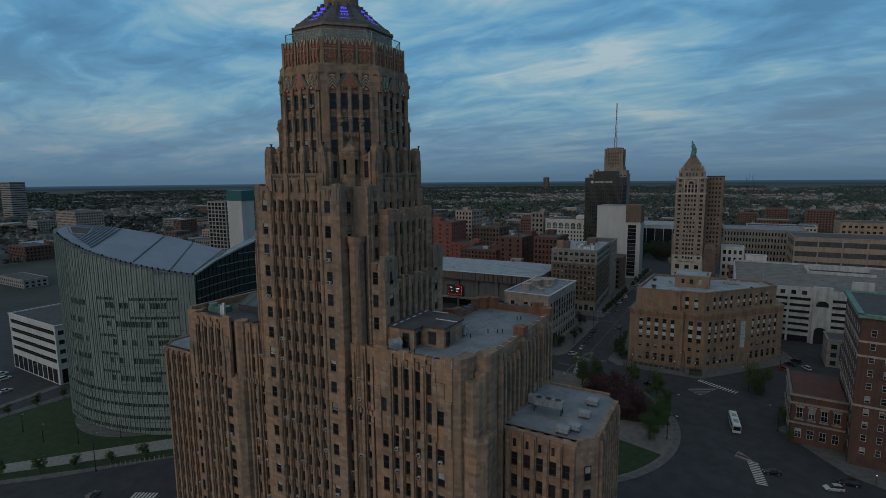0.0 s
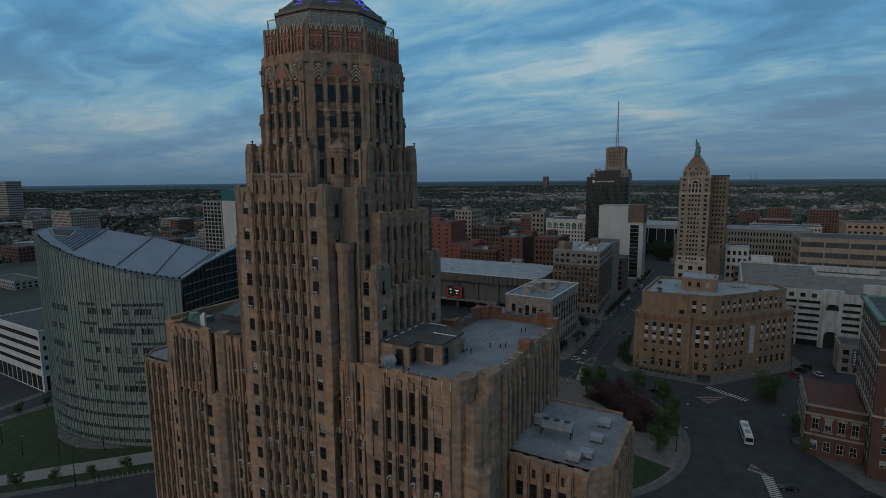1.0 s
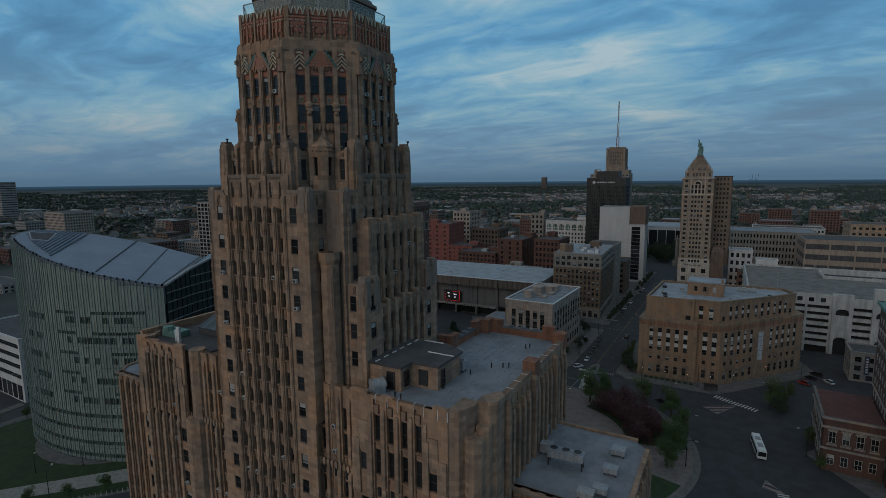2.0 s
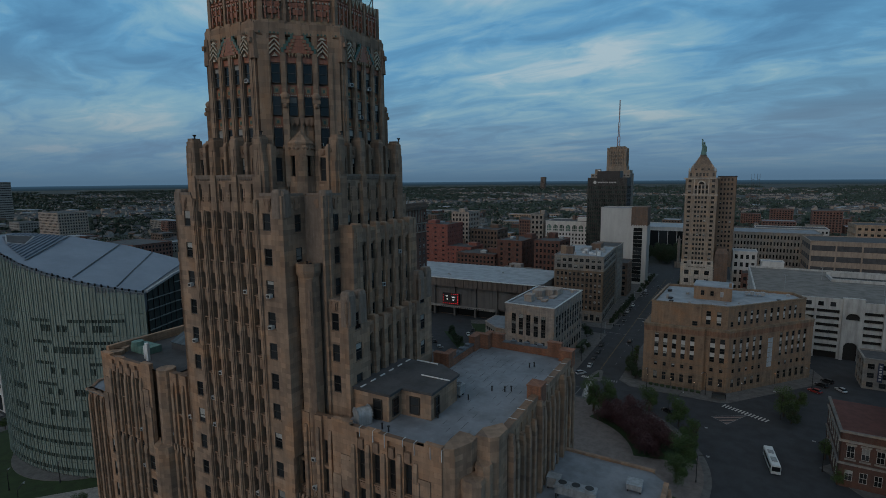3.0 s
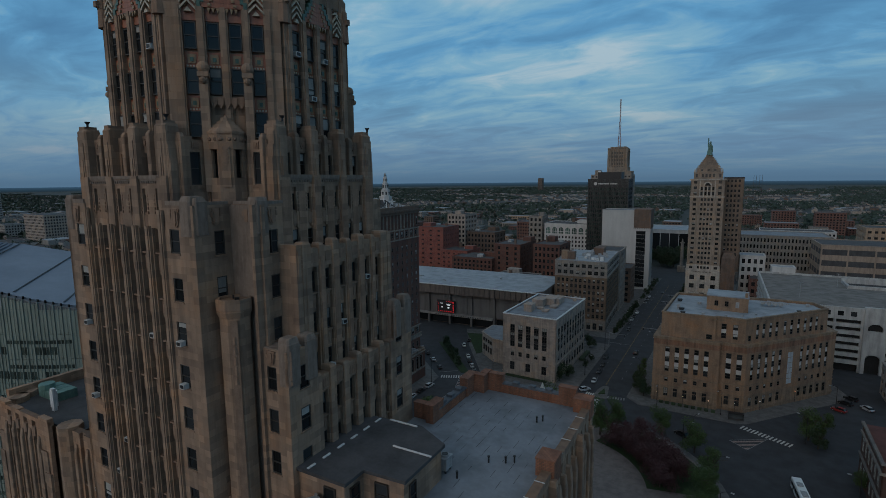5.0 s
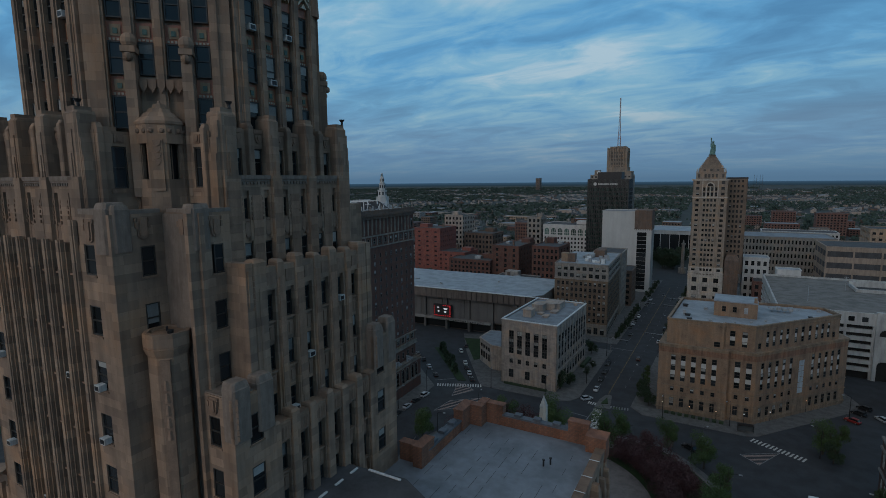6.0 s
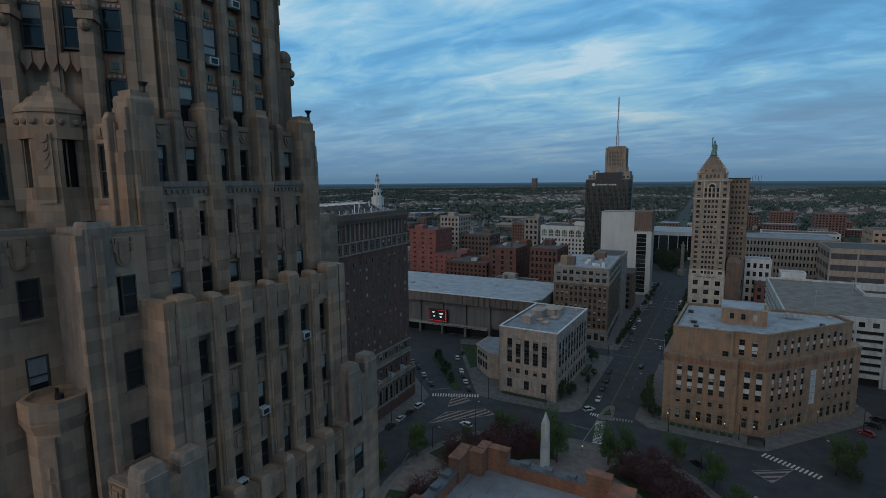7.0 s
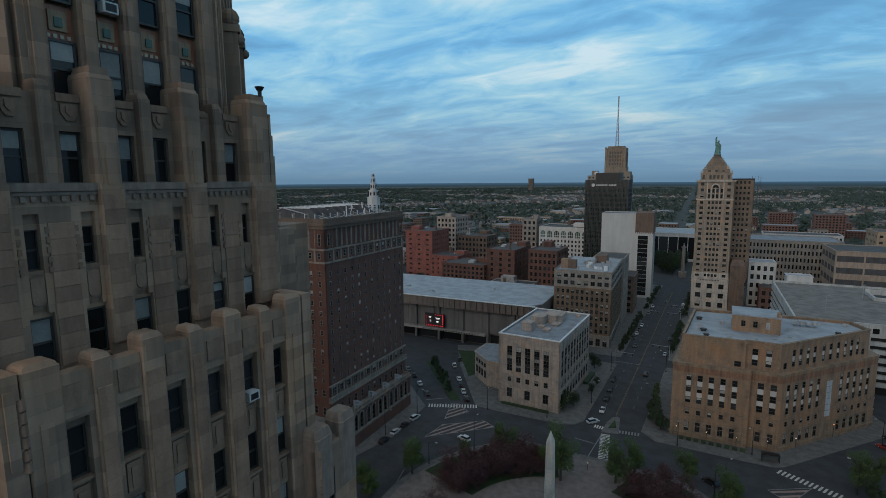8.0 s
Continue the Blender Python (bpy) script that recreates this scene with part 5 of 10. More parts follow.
slab("road", "worn dark asphalt streets round the square", "road", [(-420, -60), (160, -60), (160, 560), (-420, 560)], -0.04, 0.0, ASPHALT)
G = 0.3
DIR = Vector((-math.sin(radians(G)), math.cos(radians(G)), 0))


def kerb(name, label, outline, mat=PAVING, h=0.15):
    return slab(name, label, "pavement", outline, -0.02, h, mat)


SQUARE = (-62.0, 171.5)
kerb("pavement", "concrete pavement round the city hall", [(-128, 52), (-10, 52), (-10, 108), (-40, 122), (-90, 122), (-128, 108)])
kerb("pavement", "pavement island in the middle of the square", [(x, min(y, 213.2)) for x, y in ring(*SQUARE, 47.4, 64)], PAVING)
slab("plaza", "pinkish paved plaza round the monument", "plaza", [(x, min(y, 211.6)) for x, y in ring(*SQUARE, 45.4, 48)], 0.14, 0.17, PINK_PAVING)
for a0, a1 in ((14, 74), (106, 166), (194, 254), (286, 346)):
    pts = [(SQUARE[0] + 44.5 * math.cos(radians(a)), SQUARE[1] + 44.5 * math.sin(radians(a))) for a in np.linspace(a0, a1, 18)]
    pts = [(x, min(y, 210.8)) for x, y in pts]
    pts += [(SQUARE[0] + 26.5 * math.cos(radians(a)), SQUARE[1] + 27 * math.sin(radians(a))) for a in np.linspace(a1, a0, 12)]
    slab("lawn", "dark green mown lawn with kerb edge", "lawn", pts, 0.15, 0.24, GRASS)
kerb("pavement", "concrete pavement beside the hotel", [(-200, 150), (-130, 160), (-128.4, 180), (-125.0, 194), (-127.5, 220), (-152, 242), (-184, 272), (-200, 272)])
kerb("pavement", "concrete pavement round the state offices", [(-135, 264), (-112.5, 231.5), (-109.5, 228.9), (-100.6, 229), (-78, 229.8), (-74, 231.6), (-71.6, 236), (-71.8, 300), (-128, 300), (-150, 290)])
kerb("pavement", "concrete pavement round the orange brick courthouse", [(-52.6, 237.5), (-47.6, 232.6), (-27, 232.6), (-15, 232.8), (-12, 234.4), (19.5, 272.0), (22, 280), (14, 306), (-51.5, 306)])
kerb("pavement", "concrete pavement along the far side of the street", [(-120, 310), (-72.0, 310), (-72.4, 500), (-120, 500)])
kerb("pavement", "concrete pavement along the street", [(-51.5, 316), (80, 312), (80, 500), (-51.8, 500)])
kerb("pavement", "concrete pavement beside the brick club house", [(12, 198), (28, 176), (60, 160), (90, 200), (40, 232)])
slab("lawn", "dark green lawn beside the stone annex", "lawn", [(-126.2, 254.5), (-124.8, 257.5), (-125.2, 268.0), (-127.5, 288.0), (-146.0, 283.0)], 0.14, 0.22, GRASS)
slab("lawn", "dark green lawn before the curved glass courthouse", "lawn", [(-201, 43), (-161.7, 89.3), (-150, 103), (-165, 118), (-224, 118), (-226.5, 91), (-228.3, 69), (-229, 43)], 0.0, 0.12, GRASS)
slab("promenade", "pale concrete promenade along the lawn", "promenade", [(-201, 43), (-195.3, 41.4), (-155.4, 85.6), (-144, 98.5), (-150, 103), (-161.7, 89.3)], -0.02, 0.16, PROMENADE)
slab("lawn", "narrow dark grass verge between promenade and street", "lawn", [(-195.3, 41.4), (-190, 40.6), (-179.3, 52.9), (-151.2, 83.1), (-141, 95), (-144, 98.5), (-155.4, 85.6)], 0.0, 0.13, GRASS)
kerb("pavement", "narrow concrete pavement along the street", [(-190, 40.6), (-187, 40), (-177.2, 51.8), (-167.4, 61.9), (-150.4, 82.4), (-140.2, 94.4), (-141, 95), (-151.2, 83.1), (-179.3, 52.9)])
kerb("pavement", "concrete pavement behind the lawn", [(-229, 43), (-228.3, 69), (-226.5, 91), (-224, 118), (-228, 118), (-230.9, 92), (-231.7, 70), (-232, 43)])
kerb("pavement", "concrete pavement before the parking lot", [(-237.5, 55), (-238.2, 72), (-241.6, 94), (-245.6, 94), (-241.3, 72), (-240.5, 55)])

# ---- generic facade blocks ----
def block(name, label, x, y, turn, w, d, h, floors, cols, side_cols, wall, category="building", win=None, roof=None, base=0.0, frame=None, cornice=0.6, singles=False, ground=0.0, top_gap=1.2, win_w=0.55, win_h=0.55, group=""):
    """A building with its front (-y side) centred on x, y: walls of piers and spandrels over recessed glass, roof, parapet."""
    ob = thing(name, label, category, pose(x, y, 0, 0, 0, turn), group)
    glass = GLASS if win is None else win
    roof_m = ROOF_TAR if roof is None else roof
    bm, gl = bmesh.new(), bmesh.new()
    fr = bmesh.new()
    z0 = ground
    step = (h - z0 - top_gap - base) / max(1, floors)
    box(bm, -w / 2 + 0.35, w / 2 - 0.35, 0.35, d - 0.35, z0, h - 0.4)
    faces = [(Face(0, 0, 0), w, cols), (Face(w / 2, d / 2, 90), d, side_cols), (Face(-w / 2, d / 2, -90), d, side_cols), (Face(0, d, 180), w, cols)]
    for k, (f, width, n) in enumerate(faces):
        a, b = (-width / 2, width / 2) if k in (0, 3) else (-width / 2 + 0.35, width / 2 - 0.35)
        if n < 1:
            f.box(bm, a, b, -0.35, 0.0, z0, h)
            continue
        pitch = (width - 1.0) / n
        ww = pitch * win_w
        left = a
        for j in range(n):
            c = -width / 2 + 0.5 + pitch * (j + 0.5)
            f.box(bm, left, c - ww / 2, -0.35, 0.0, z0, h)
            left = c + ww / 2
            low = z0
            for i in range(floors):
                zb = z0 + base + step * (i + 0.5 - win_h / 2)
                f.box(bm, c - ww / 2, c + ww / 2, -0.35, -0.06, low, zb)
                low = zb + step * win_h
                if singles and k < 2:
                    window(f, c, zb, round(ww, 2), round(step * win_h, 2), -0.12, ob, frame=frame, blind=0.3, pane=glass)
                else:
                    f.box(gl, c - ww / 2 + 0.04, c + ww / 2 - 0.04, -0.33, -0.26, zb, low)
                    f.box(fr, c - ww / 2, c + ww / 2, -0.24, -0.2, zb + step * win_h * 0.48, zb + step * win_h * 0.52)
            f.box(bm, c - ww / 2, c + ww / 2, -0.35, -0.06, low, h)
        f.box(bm, left, b, -0.35, 0.0, z0, h)
    part("wall", bm, wall, ob)
    if len(gl.verts):
        tagged(part("window", gl, glass, ob, "rows of dark windows"), kind="stuff")
        if y < 430 and x > -330:
            part("glazing_bar", fr, FRAME if frame is None else frame, ob)
        else:
            fr.free()
    else:
        gl.free()
        fr.free()
    bm = bmesh.new()
    box(bm, -w / 2 + 0.4, w / 2 - 0.4, 0.4, d - 0.4, h - 0.4, h - 0.3)
    part("roof", bm, roof_m, ob)
    if cornice and (y < 600 or cornice > 0.5):
        bm = bmesh.new()
        rows = []
        for o, z in ((0.0, h - cornice), (0.12, h - cornice), (0.12, h - cornice * 0.5), (0.25, h - cornice * 0.5), (0.25, h + 0.15), (-0.5, h + 0.15), (-0.5, h - 0.3)):
            rows.append([bm.verts.new((x, y, z)) for x, y in ((-w / 2 - o, -o), (w / 2 + o, -o), (w / 2 + o, d + o), (-w / 2 - o, d + o))])
        for a, b in zip(rows, rows[1:]):
            for k in range(4):
                bm.faces.new((a[k], a[(k + 1) % 4], b[(k + 1) % 4], b[k]))
        part("cornice", bm, wall, ob)
    return ob


def facade(ob, bm, p0, p1, z0, z1, cols, rows, ww, frame=None, blind=0.3, pane=None, depth=0.35, bars=1, mullions=0, panel=None, singles=True, recess=0.06):
    """A wall from p0 to p1 (left to right from outside) with windows at the given places along it and heights (sill, height)."""
    length = math.hypot(p1[0] - p0[0], p1[1] - p0[1])
    f = Face(p0[0], p0[1], math.degrees(math.atan2(p1[1] - p0[1], p1[0] - p0[0])))
    mark(bm)
    left = 0.0
    wide = ww
    for c in cols:
        c, ww = c if isinstance(c, tuple) else (c, wide)
        f.box(bm, left, c - ww / 2, -depth, 0.0, z0, z1)
        left = c + ww / 2
        low = z0
        for k, (z, h) in enumerate(rows):
            (f.box(panel, c - ww / 2, c + ww / 2, -depth, -recess - 0.1, low, z) if panel is not None and 0 < k and z - low < 3.2 else f.box(bm, c - ww / 2, c + ww / 2, -depth, -recess, low, z))
            low = z + h
            window(f, c, z, round(ww, 2), round(h, 2), -0.13, ob, frame=frame, blind=blind, pane=pane, bars=bars, mullions=mullions)
        f.box(bm, c - ww / 2, c + ww / 2, -depth, -recess, low, z1)
    f.box(bm, left, length, -depth, 0.0, z0, z1)
    return f, length


def spread(length, n, margin):
    return [margin + (length - 2 * margin) * (i + 0.5) / n for i in range(n)]


# ---- hotel: dark red brick slab over the square ----
HOTEL_FRAME = mottled("weathered_sash_paint", (0.16, 0.15, 0.14), (0.24, 0.225, 0.21), 2.0, 0.7, bump=0.02)
HOTEL_STONE = masonry("sooty_limestone", (0.25, 0.215, 0.185), (0.205, 0.177, 0.153), (0.16, 0.14, 0.12), 1.5, 0.6, 0.01, stain=0.3)
hotel = thing("hotel", "tall dark red brick hotel with pale stone bands and arcade", "building", pose(-134.8, 175.5, 0, 0, 0, 2.4))
HW, HD = 34.0, 44.5
bm = bmesh.new()
prism(bm, [(-HW, 0.4), (-0.4, 0.4), (-0.4, HD - 0.4), (-HW, HD - 0.4)], 0, 73.0)
part("core", bm, BRICK_STATLER, hotel)
bm = bmesh.new()
rows = [(23.6 + 3.02 * i, 1.65) for i in range(12)]
facade(hotel, bm, (0, 0), (0, HD), 22.5, 61.0, [2.2 + 3.62 * i for i in range(12)], rows, 1.05, HOTEL_FRAME, 0.35)
facade(hotel, bm, (-HW, 0), (0, 0), 22.5, 61.0, [2.0 + 3.3 * i for i in range(10)], rows, 1.05, HOTEL_FRAME, 0.35)
part("wall", bm, BRICK_STATLER, hotel)
bm = bmesh.new()
f1, n1 = facade(hotel, bm, (0, 0), (0, HD), 61.4, 65.0, [2.2 + 3.62 * i for i in range(12)], [(62.2, 1.9)], 1.2, HOTEL_FRAME, 0.3)
f2, n2 = facade(hotel, bm, (-HW, 0), (0, 0), 61.4, 65.0, [2.0 + 3.3 * i for i in range(10)], [(62.2, 1.9)], 1.2, HOTEL_FRAME, 0.3)
part("wall", bm, BRICK_STATLER, hotel)
bm = bmesh.new()
for f, n in ((f1, n1), (f2, n2)):
    for z0, z1, d in ((60.9, 61.4, 0.3), (64.8, 65.3, 0.35)):
        mark(bm)
        f.box(bm, -0.1, n + 0.1, -0.3, d, z0, z1)
    for j in range(12):
        mark(bm)
        s0 = (2.2 + 3.62 * j if n > 40 else 2.0 + 3.3 * j) + 1.81
        if s0 < n - 0.5:
            f.box(bm, s0 - 0.35, s0 + 0.35, 0.0, 0.12, 61.5, 64.7)
part("stone_band", bm, HOTEL_STONE, hotel, "pale stone band lines and panels")
bm, dk, brick = bmesh.new(), bmesh.new(), bmesh.new()
for f, n in ((f1, n1), (f2, n2)):
    f.box(brick, 0, 3.6, -1.5, 0.0, 65.5, 72.0)
    f.box(brick, n - 3.6, n, -1.5, 0.0, 65.5, 72.0)
    k = int((n - 7.2) / 2.4)
    for j in range(k + 1):
        s = 3.6 + (n - 7.2) * j / k
        f.prism(bm, [(s + 0.34 * math.cos(a), -0.35 - 0.34 * math.sin(a)) for a in np.linspace(0, 2 * math.pi, 8, endpoint=False)][::-1], 65.5, 71.2)
        if j < k:
            window(f, s + (n - 7.2) / k / 2, 65.7, 1.3, 2.6, -1.2, hotel, frame=HOTEL_FRAME, blind=0.5, mullions=1)
            f.box(dk, s + 0.5, s + (n - 7.2) / k - 0.5, -1.35, -1.15, 68.6, 71.0)
    for s in (1.8, n - 1.8):
        window(f, s, 66.2, 1.1, 3.6, 0.02, hotel, frame=HOTEL_FRAME, blind=0.3, bars=2)
part("column", bm, HOTEL_STONE, hotel, "round stone columns of the top loggia")
part("loggia_glass", dk, GLASS, hotel)
part("wall", brick, BRICK_STATLER, hotel)
bm = bmesh.new()
for f, n in ((f1, n1), (f2, n2)):
    f.box(bm, -0.3, n + 0.3, -1.5, 0.35, 71.2, 72.2)
    f.box(bm, -0.6, n + 0.6, -1.5, 0.8, 72.2, 73.0)
    f.box(bm, -0.2, n + 0.2, -0.5, 0.1, 73.0, 74.3)
part("cornice", bm, BRICK_BROWN, hotel, "heavy dark projecting cornice and parapet")
bm = bmesh.new()
for f, n in ((f1, n1), (f2, n2)):
    for j in range(7):
        p = f.at(0.3 + n / 6.1 * j, -0.2, 74.3).translation
        prism(bm, ring(p.x, p.y, 0.34, 8), 74.3, 75.2, 0.5)
        bmesh.ops.create_icosphere(bm, subdivisions=1, radius=0.36, matrix=Matrix.Translation((p.x, p.y, 75.5)))
part("finial", bm, HOTEL_STONE, hotel, "stone urns on the parapet")
bm = bmesh.new()
box(bm, -HW + 0.5, -0.5, 0.5, HD - 0.5, 73.0, 73.3)
part("roof", bm, ROOF_TAR, hotel)
bm = bmesh.new()
for j in range(9):
    y = 3.0 + j * 3.6
    v = [bm.verts.new(p) for p in ((-26, y, 73.3), (-4, y, 73.3), (-9, y + 1.2, 77.0), (-21, y + 1.2, 77.0), (-26, y + 2.9, 73.3), (-4, y + 2.9, 73.3))]
    for q in ((0, 1, 2, 3), (3, 2, 5, 4), (0, 3, 4), (1, 5, 2)):
        bm.faces.new([v[i] for i in q])
part("skylight", bm, ROOF_TAR, hotel, "ridged dark roof lights")
bm = bmesh.new()
for j in range(9):
    y = 3.0 + j * 3.6
    mark(bm)
    box(bm, -21.2, -8.8, y + 1.05, y + 1.35, 76.95, 77.15)
    for x in (-24.0, -20.0, -15.0, -10.0, -6.0):
        box(bm, x, x + 0.18, y + 0.1, y + 0.3, 73.3, 75.4)
part("ridge", bm, WHITE_METAL, hotel, "pale metal roof ridge")
bm = bmesh.new()
for j in range(17):
    y = 2.0 + j * 2.3
    for (xa, za), (xb, zb), lean in (((-28.0, 74.2), (-19.0, 77.4), 2.2), ((-18.6, 77.4), (-4.0, 74.0), 2.6)):
        mark(bm)
        a, b = Vector((xa, y, za)), Vector((xb, y + lean, zb))
        v = [bm.verts.new(p) for p in (a, b, b + Vector((0, 0.55, 0)), a + Vector((0, 0.55, 0)))]
        w = [bm.verts.new(p.co + Vector((0, 0, -0.2))) for p in v]
        bm.faces.new(v)
        bm.faces.new(w[::-1])
        for q in range(4):
            bm.faces.new((v[q], w[q], w[(q + 1) % 4], v[(q + 1) % 4]))
part("roof_slat", bm, METAL, hotel, "sloping pale metal roof slats")
bm = bmesh.new()
for j in range(26):
    x, y = -30 + rnd.random() * 28, 2 + rnd.random() * 40
    box(bm, x, x + 0.25, y, y + 0.25, 73.3, 75.0 + rnd.random() * 3.2)
    if j % 3 == 0:
        box(bm, x - 1.5, x + 1.5, y, y + 0.12, 76.0, 76.15)
part("roof_frame", bm, WHITE_METAL, hotel, "old metal sign frames on the roof")
# brick lower floors, a stone-framed window band, and the arcade with its terrace
cols = [2.2 + 3.62 * i for i in range(12)]
bm = bmesh.new()
facade(hotel, bm, (0, 0), (0, HD), 0, 17.4, cols, [(13.2, 2.6)], 1.3, HOTEL_FRAME, 0.2)
facade(hotel, bm, (0, 0), (0, HD), 19.2, 22.5, cols, [(19.8, 2.1)], 1.9, HOTEL_FRAME, 0.15, mullions=1)
facade(hotel, bm, (-HW, 0), (0, 0), 0, 22.5, [2.0 + 3.3 * i for i in range(10)], [(13.2, 2.6), (19.2, 2.2)], 1.3, HOTEL_FRAME, 0.2)
part("wall", bm, BRICK_STATLER, hotel)
bm = bmesh.new()
f1.box(bm, -0.3, n1 + 0.3, -0.3, 0.7, 17.4, 17.9)
f1.box(bm, -0.2, n1 + 0.2, -0.3, 0.45, 17.9, 18.9)
f1.box(bm, -0.3, n1 + 0.3, -0.3, 0.65, 18.9, 19.2)
f1.box(bm, -0.3, n1 + 0.3, -0.3, 0.5, 22.5, 22.95)
part("stone_band", bm, HOTEL_STONE, hotel, "pale stone bands over and under a row of windows")
for c in cols:
    bm = bmesh.new()
    for s in (-1.3, 0.98):
        f1.box(bm, c + s, c + s + 0.32, 0.0, 0.16, 19.2, 22.2)
    f1.box(bm, c - 1.3, c + 1.3, 0.0, 0.2, 22.0, 22.5)
    part("window_surround", bm, HOTEL_STONE, hotel)
AD, A0, A1 = 3.2, 5.6, 43.0
bm = bmesh.new()
f1.box(bm, A0, A1, 0.0, AD - 0.5, 0, 11.6)
f1.box(bm, A0, A1, AD - 0.5, AD, 0, 4.6)
part("arcade", bm, BRICK_STATLER, hotel, "low brick arcade wing with tall round arches")
arches = [8.3 + 7.0 * k + o for k in range(5) for o in (0.0, 3.1)]
edges = [A0] + [v for c in arches for v in (c - 1.05, c + 1.05)] + [A1]
bm = bmesh.new()
for a, b in zip(edges[::2], edges[1::2]):
    f1.box(bm, a, b, AD - 0.5, AD, 4.6, 11.6)
part("arcade_pier", bm, BRICK_STATLER, hotel)
for c in arches:
    head, trim, pane = bmesh.new(), bmesh.new(), bmesh.new()
    angles = np.linspace(0, math.pi, 11)
    for a0, a1 in zip(angles, angles[1:]):
        low = 9.75 + 1.05 * min(math.sin(a0), math.sin(a1))
        f1.box(head, c + 1.05 * math.cos(a1), c + 1.05 * math.cos(a0), AD - 0.5, AD, low, 11.6)
        plate(trim, f1, [(c + r * math.cos(a), 9.75 + r * math.sin(a)) for r, a in ((1.0, a0), (1.32, a0), (1.32, a1), (1.0, a1))], AD - 0.02, AD + 0.12)
    for s in (-1.32, 1.0):
        f1.box(trim, c + s, c + s + 0.32, AD - 0.02, AD + 0.12, 5.1, 9.75)
    f1.box(pane, c - 1.05, c + 1.05, AD - 0.48, AD - 0.42, 4.6, 10.8)
    part("arch_head", head, BRICK_STATLER, hotel)
    part("arch_surround", trim, HOTEL_STONE, hotel, "pale stone surround of a round arch")
    part("arch_window", pane, GLASS, hotel, "dark glazing in a tall arch")
    bm = bmesh.new()
    f1.box(bm, c - 0.04, c + 0.04, AD - 0.42, AD - 0.36, 4.6, 10.7)
    for z in (6.4, 8.1, 9.75):
        f1.box(bm, c - 1.05, c + 1.05, AD - 0.42, AD - 0.36, z - 0.04, z + 0.04)
    part("glazing_bar", bm, HOTEL_FRAME, hotel)
bm = bmesh.new()
f1.box(bm, A0 - 0.2, A1 + 0.2, 0.0, AD + 0.25, 4.4, 5.1)
f1.box(bm, A0 - 0.3, A1 + 0.3, 0.0, AD + 0.35, 11.6, 12.1)
f1.box(bm, A0, A1, AD - 0.1, AD + 0.15, 12.9, 13.1)
for s in (A0, A1 - 0.25):
    f1.box(bm, s, s + 0.25, 0.0, AD - 0.1, 12.1, 13.1)
part("stone_band", bm, HOTEL_STONE, hotel, "pale stone plinth course and terrace rail")
bm = bmesh.new()
for j in range(50):
    s = A0 + 0.2 + j * 0.745
    f1.box(bm, s, s + 0.24, AD - 0.06, AD + 0.11, 12.1, 12.9)
part("balustrade", bm, HOTEL_STONE, hotel, "stone balusters along the terrace")
for j in range(4):
    s = 10.5 + j * 8.4
    bm = bmesh.new()
    f1.box(bm, s, s + 2.6, 0.7, 2.4, 12.1, 13.2)
    f1.box(bm, s + 0.5, s + 1.6, 0.9, 2.1, 13.2, 13.9)
    part("terrace_unit", bm, METAL, hotel, "metal plant unit on the terrace")
    bm = bmesh.new()
    f1.prism(bm, [(s - 0.4 + 0.35 * math.cos(a), 1.4 + 0.35 * math.sin(a)) for a in np.linspace(0, 2 * math.pi, 8, endpoint=False)], 12.1, 14.6)
    part("flue", bm, METAL, hotel, "pale metal flue on the terrace")

# ---- state office building, limestone cube with annex ----
office = thing("state_office", "pale limestone state office building with tall window strips", "building", pose(-104.95, 237.5, 0, 0, 0, -0.76))
OW, OD, OH = 23.85, 43.1, 27.2
bm, sp = bmesh.new(), bmesh.new()
prism(bm, [(0.4, 0.4), (OW - 0.4, 0.4), (OW - 0.4, OD - 0.4), (0.4, OD - 0.4)], 0, OH - 0.6)
front_cols, side_cols = [4.5 + 3.58 * i for i in range(5)], [3.6 + 4.05 * i for i in range(10)]
for p0, p1, cols, base_cols in (((0, 0), (OW, 0), front_cols, [4.5, 11.66, 18.82]), ((OW, 0), (OW, OD), side_cols, side_cols)):
    facade(office, bm, p0, p1, 11.9, OH, cols, [(13.2, 2.5), (16.7, 2.6), (20.2, 2.7)], 2.05, FRAME, 0.3, panel=sp, mullions=1, recess=0.12)
    facade(office, bm, p0, p1, 7.9, 11.9, cols, [(9.0, 1.9)], 1.5, FRAME, 0.5, mullions=1)
    facade(office, bm, p0, p1, 0, 7.9, base_cols, [(2.8, 3.5)], 2.1, FRAME, 0.3, mullions=1)
facade(office, bm, (0, OD), (0, 0), 0, OH, [], [], 1.0)
facade(office, bm, (OW, OD), (0, OD), 0, OH, [], [], 1.0)
part("wall", bm, LIMESTONE, office)
part("spandrel", sp, DARK_METAL, office, "dark metal panels between the windows")
bm = bmesh.new()
for a, b, c, d in ((-0.15, OW + 0.15, -0.15, 0.5), (-0.15, OW + 0.15, OD - 0.5, OD + 0.15), (-0.15, 0.5, 0.5, OD - 0.5), (OW - 0.5, OW + 0.15, 0.5, OD - 0.5)):
    box(bm, a, b, c, d, OH, OH + 0.35)
part("coping", bm, WHITE_METAL, office, "pale metal roof edge")
bm = bmesh.new()
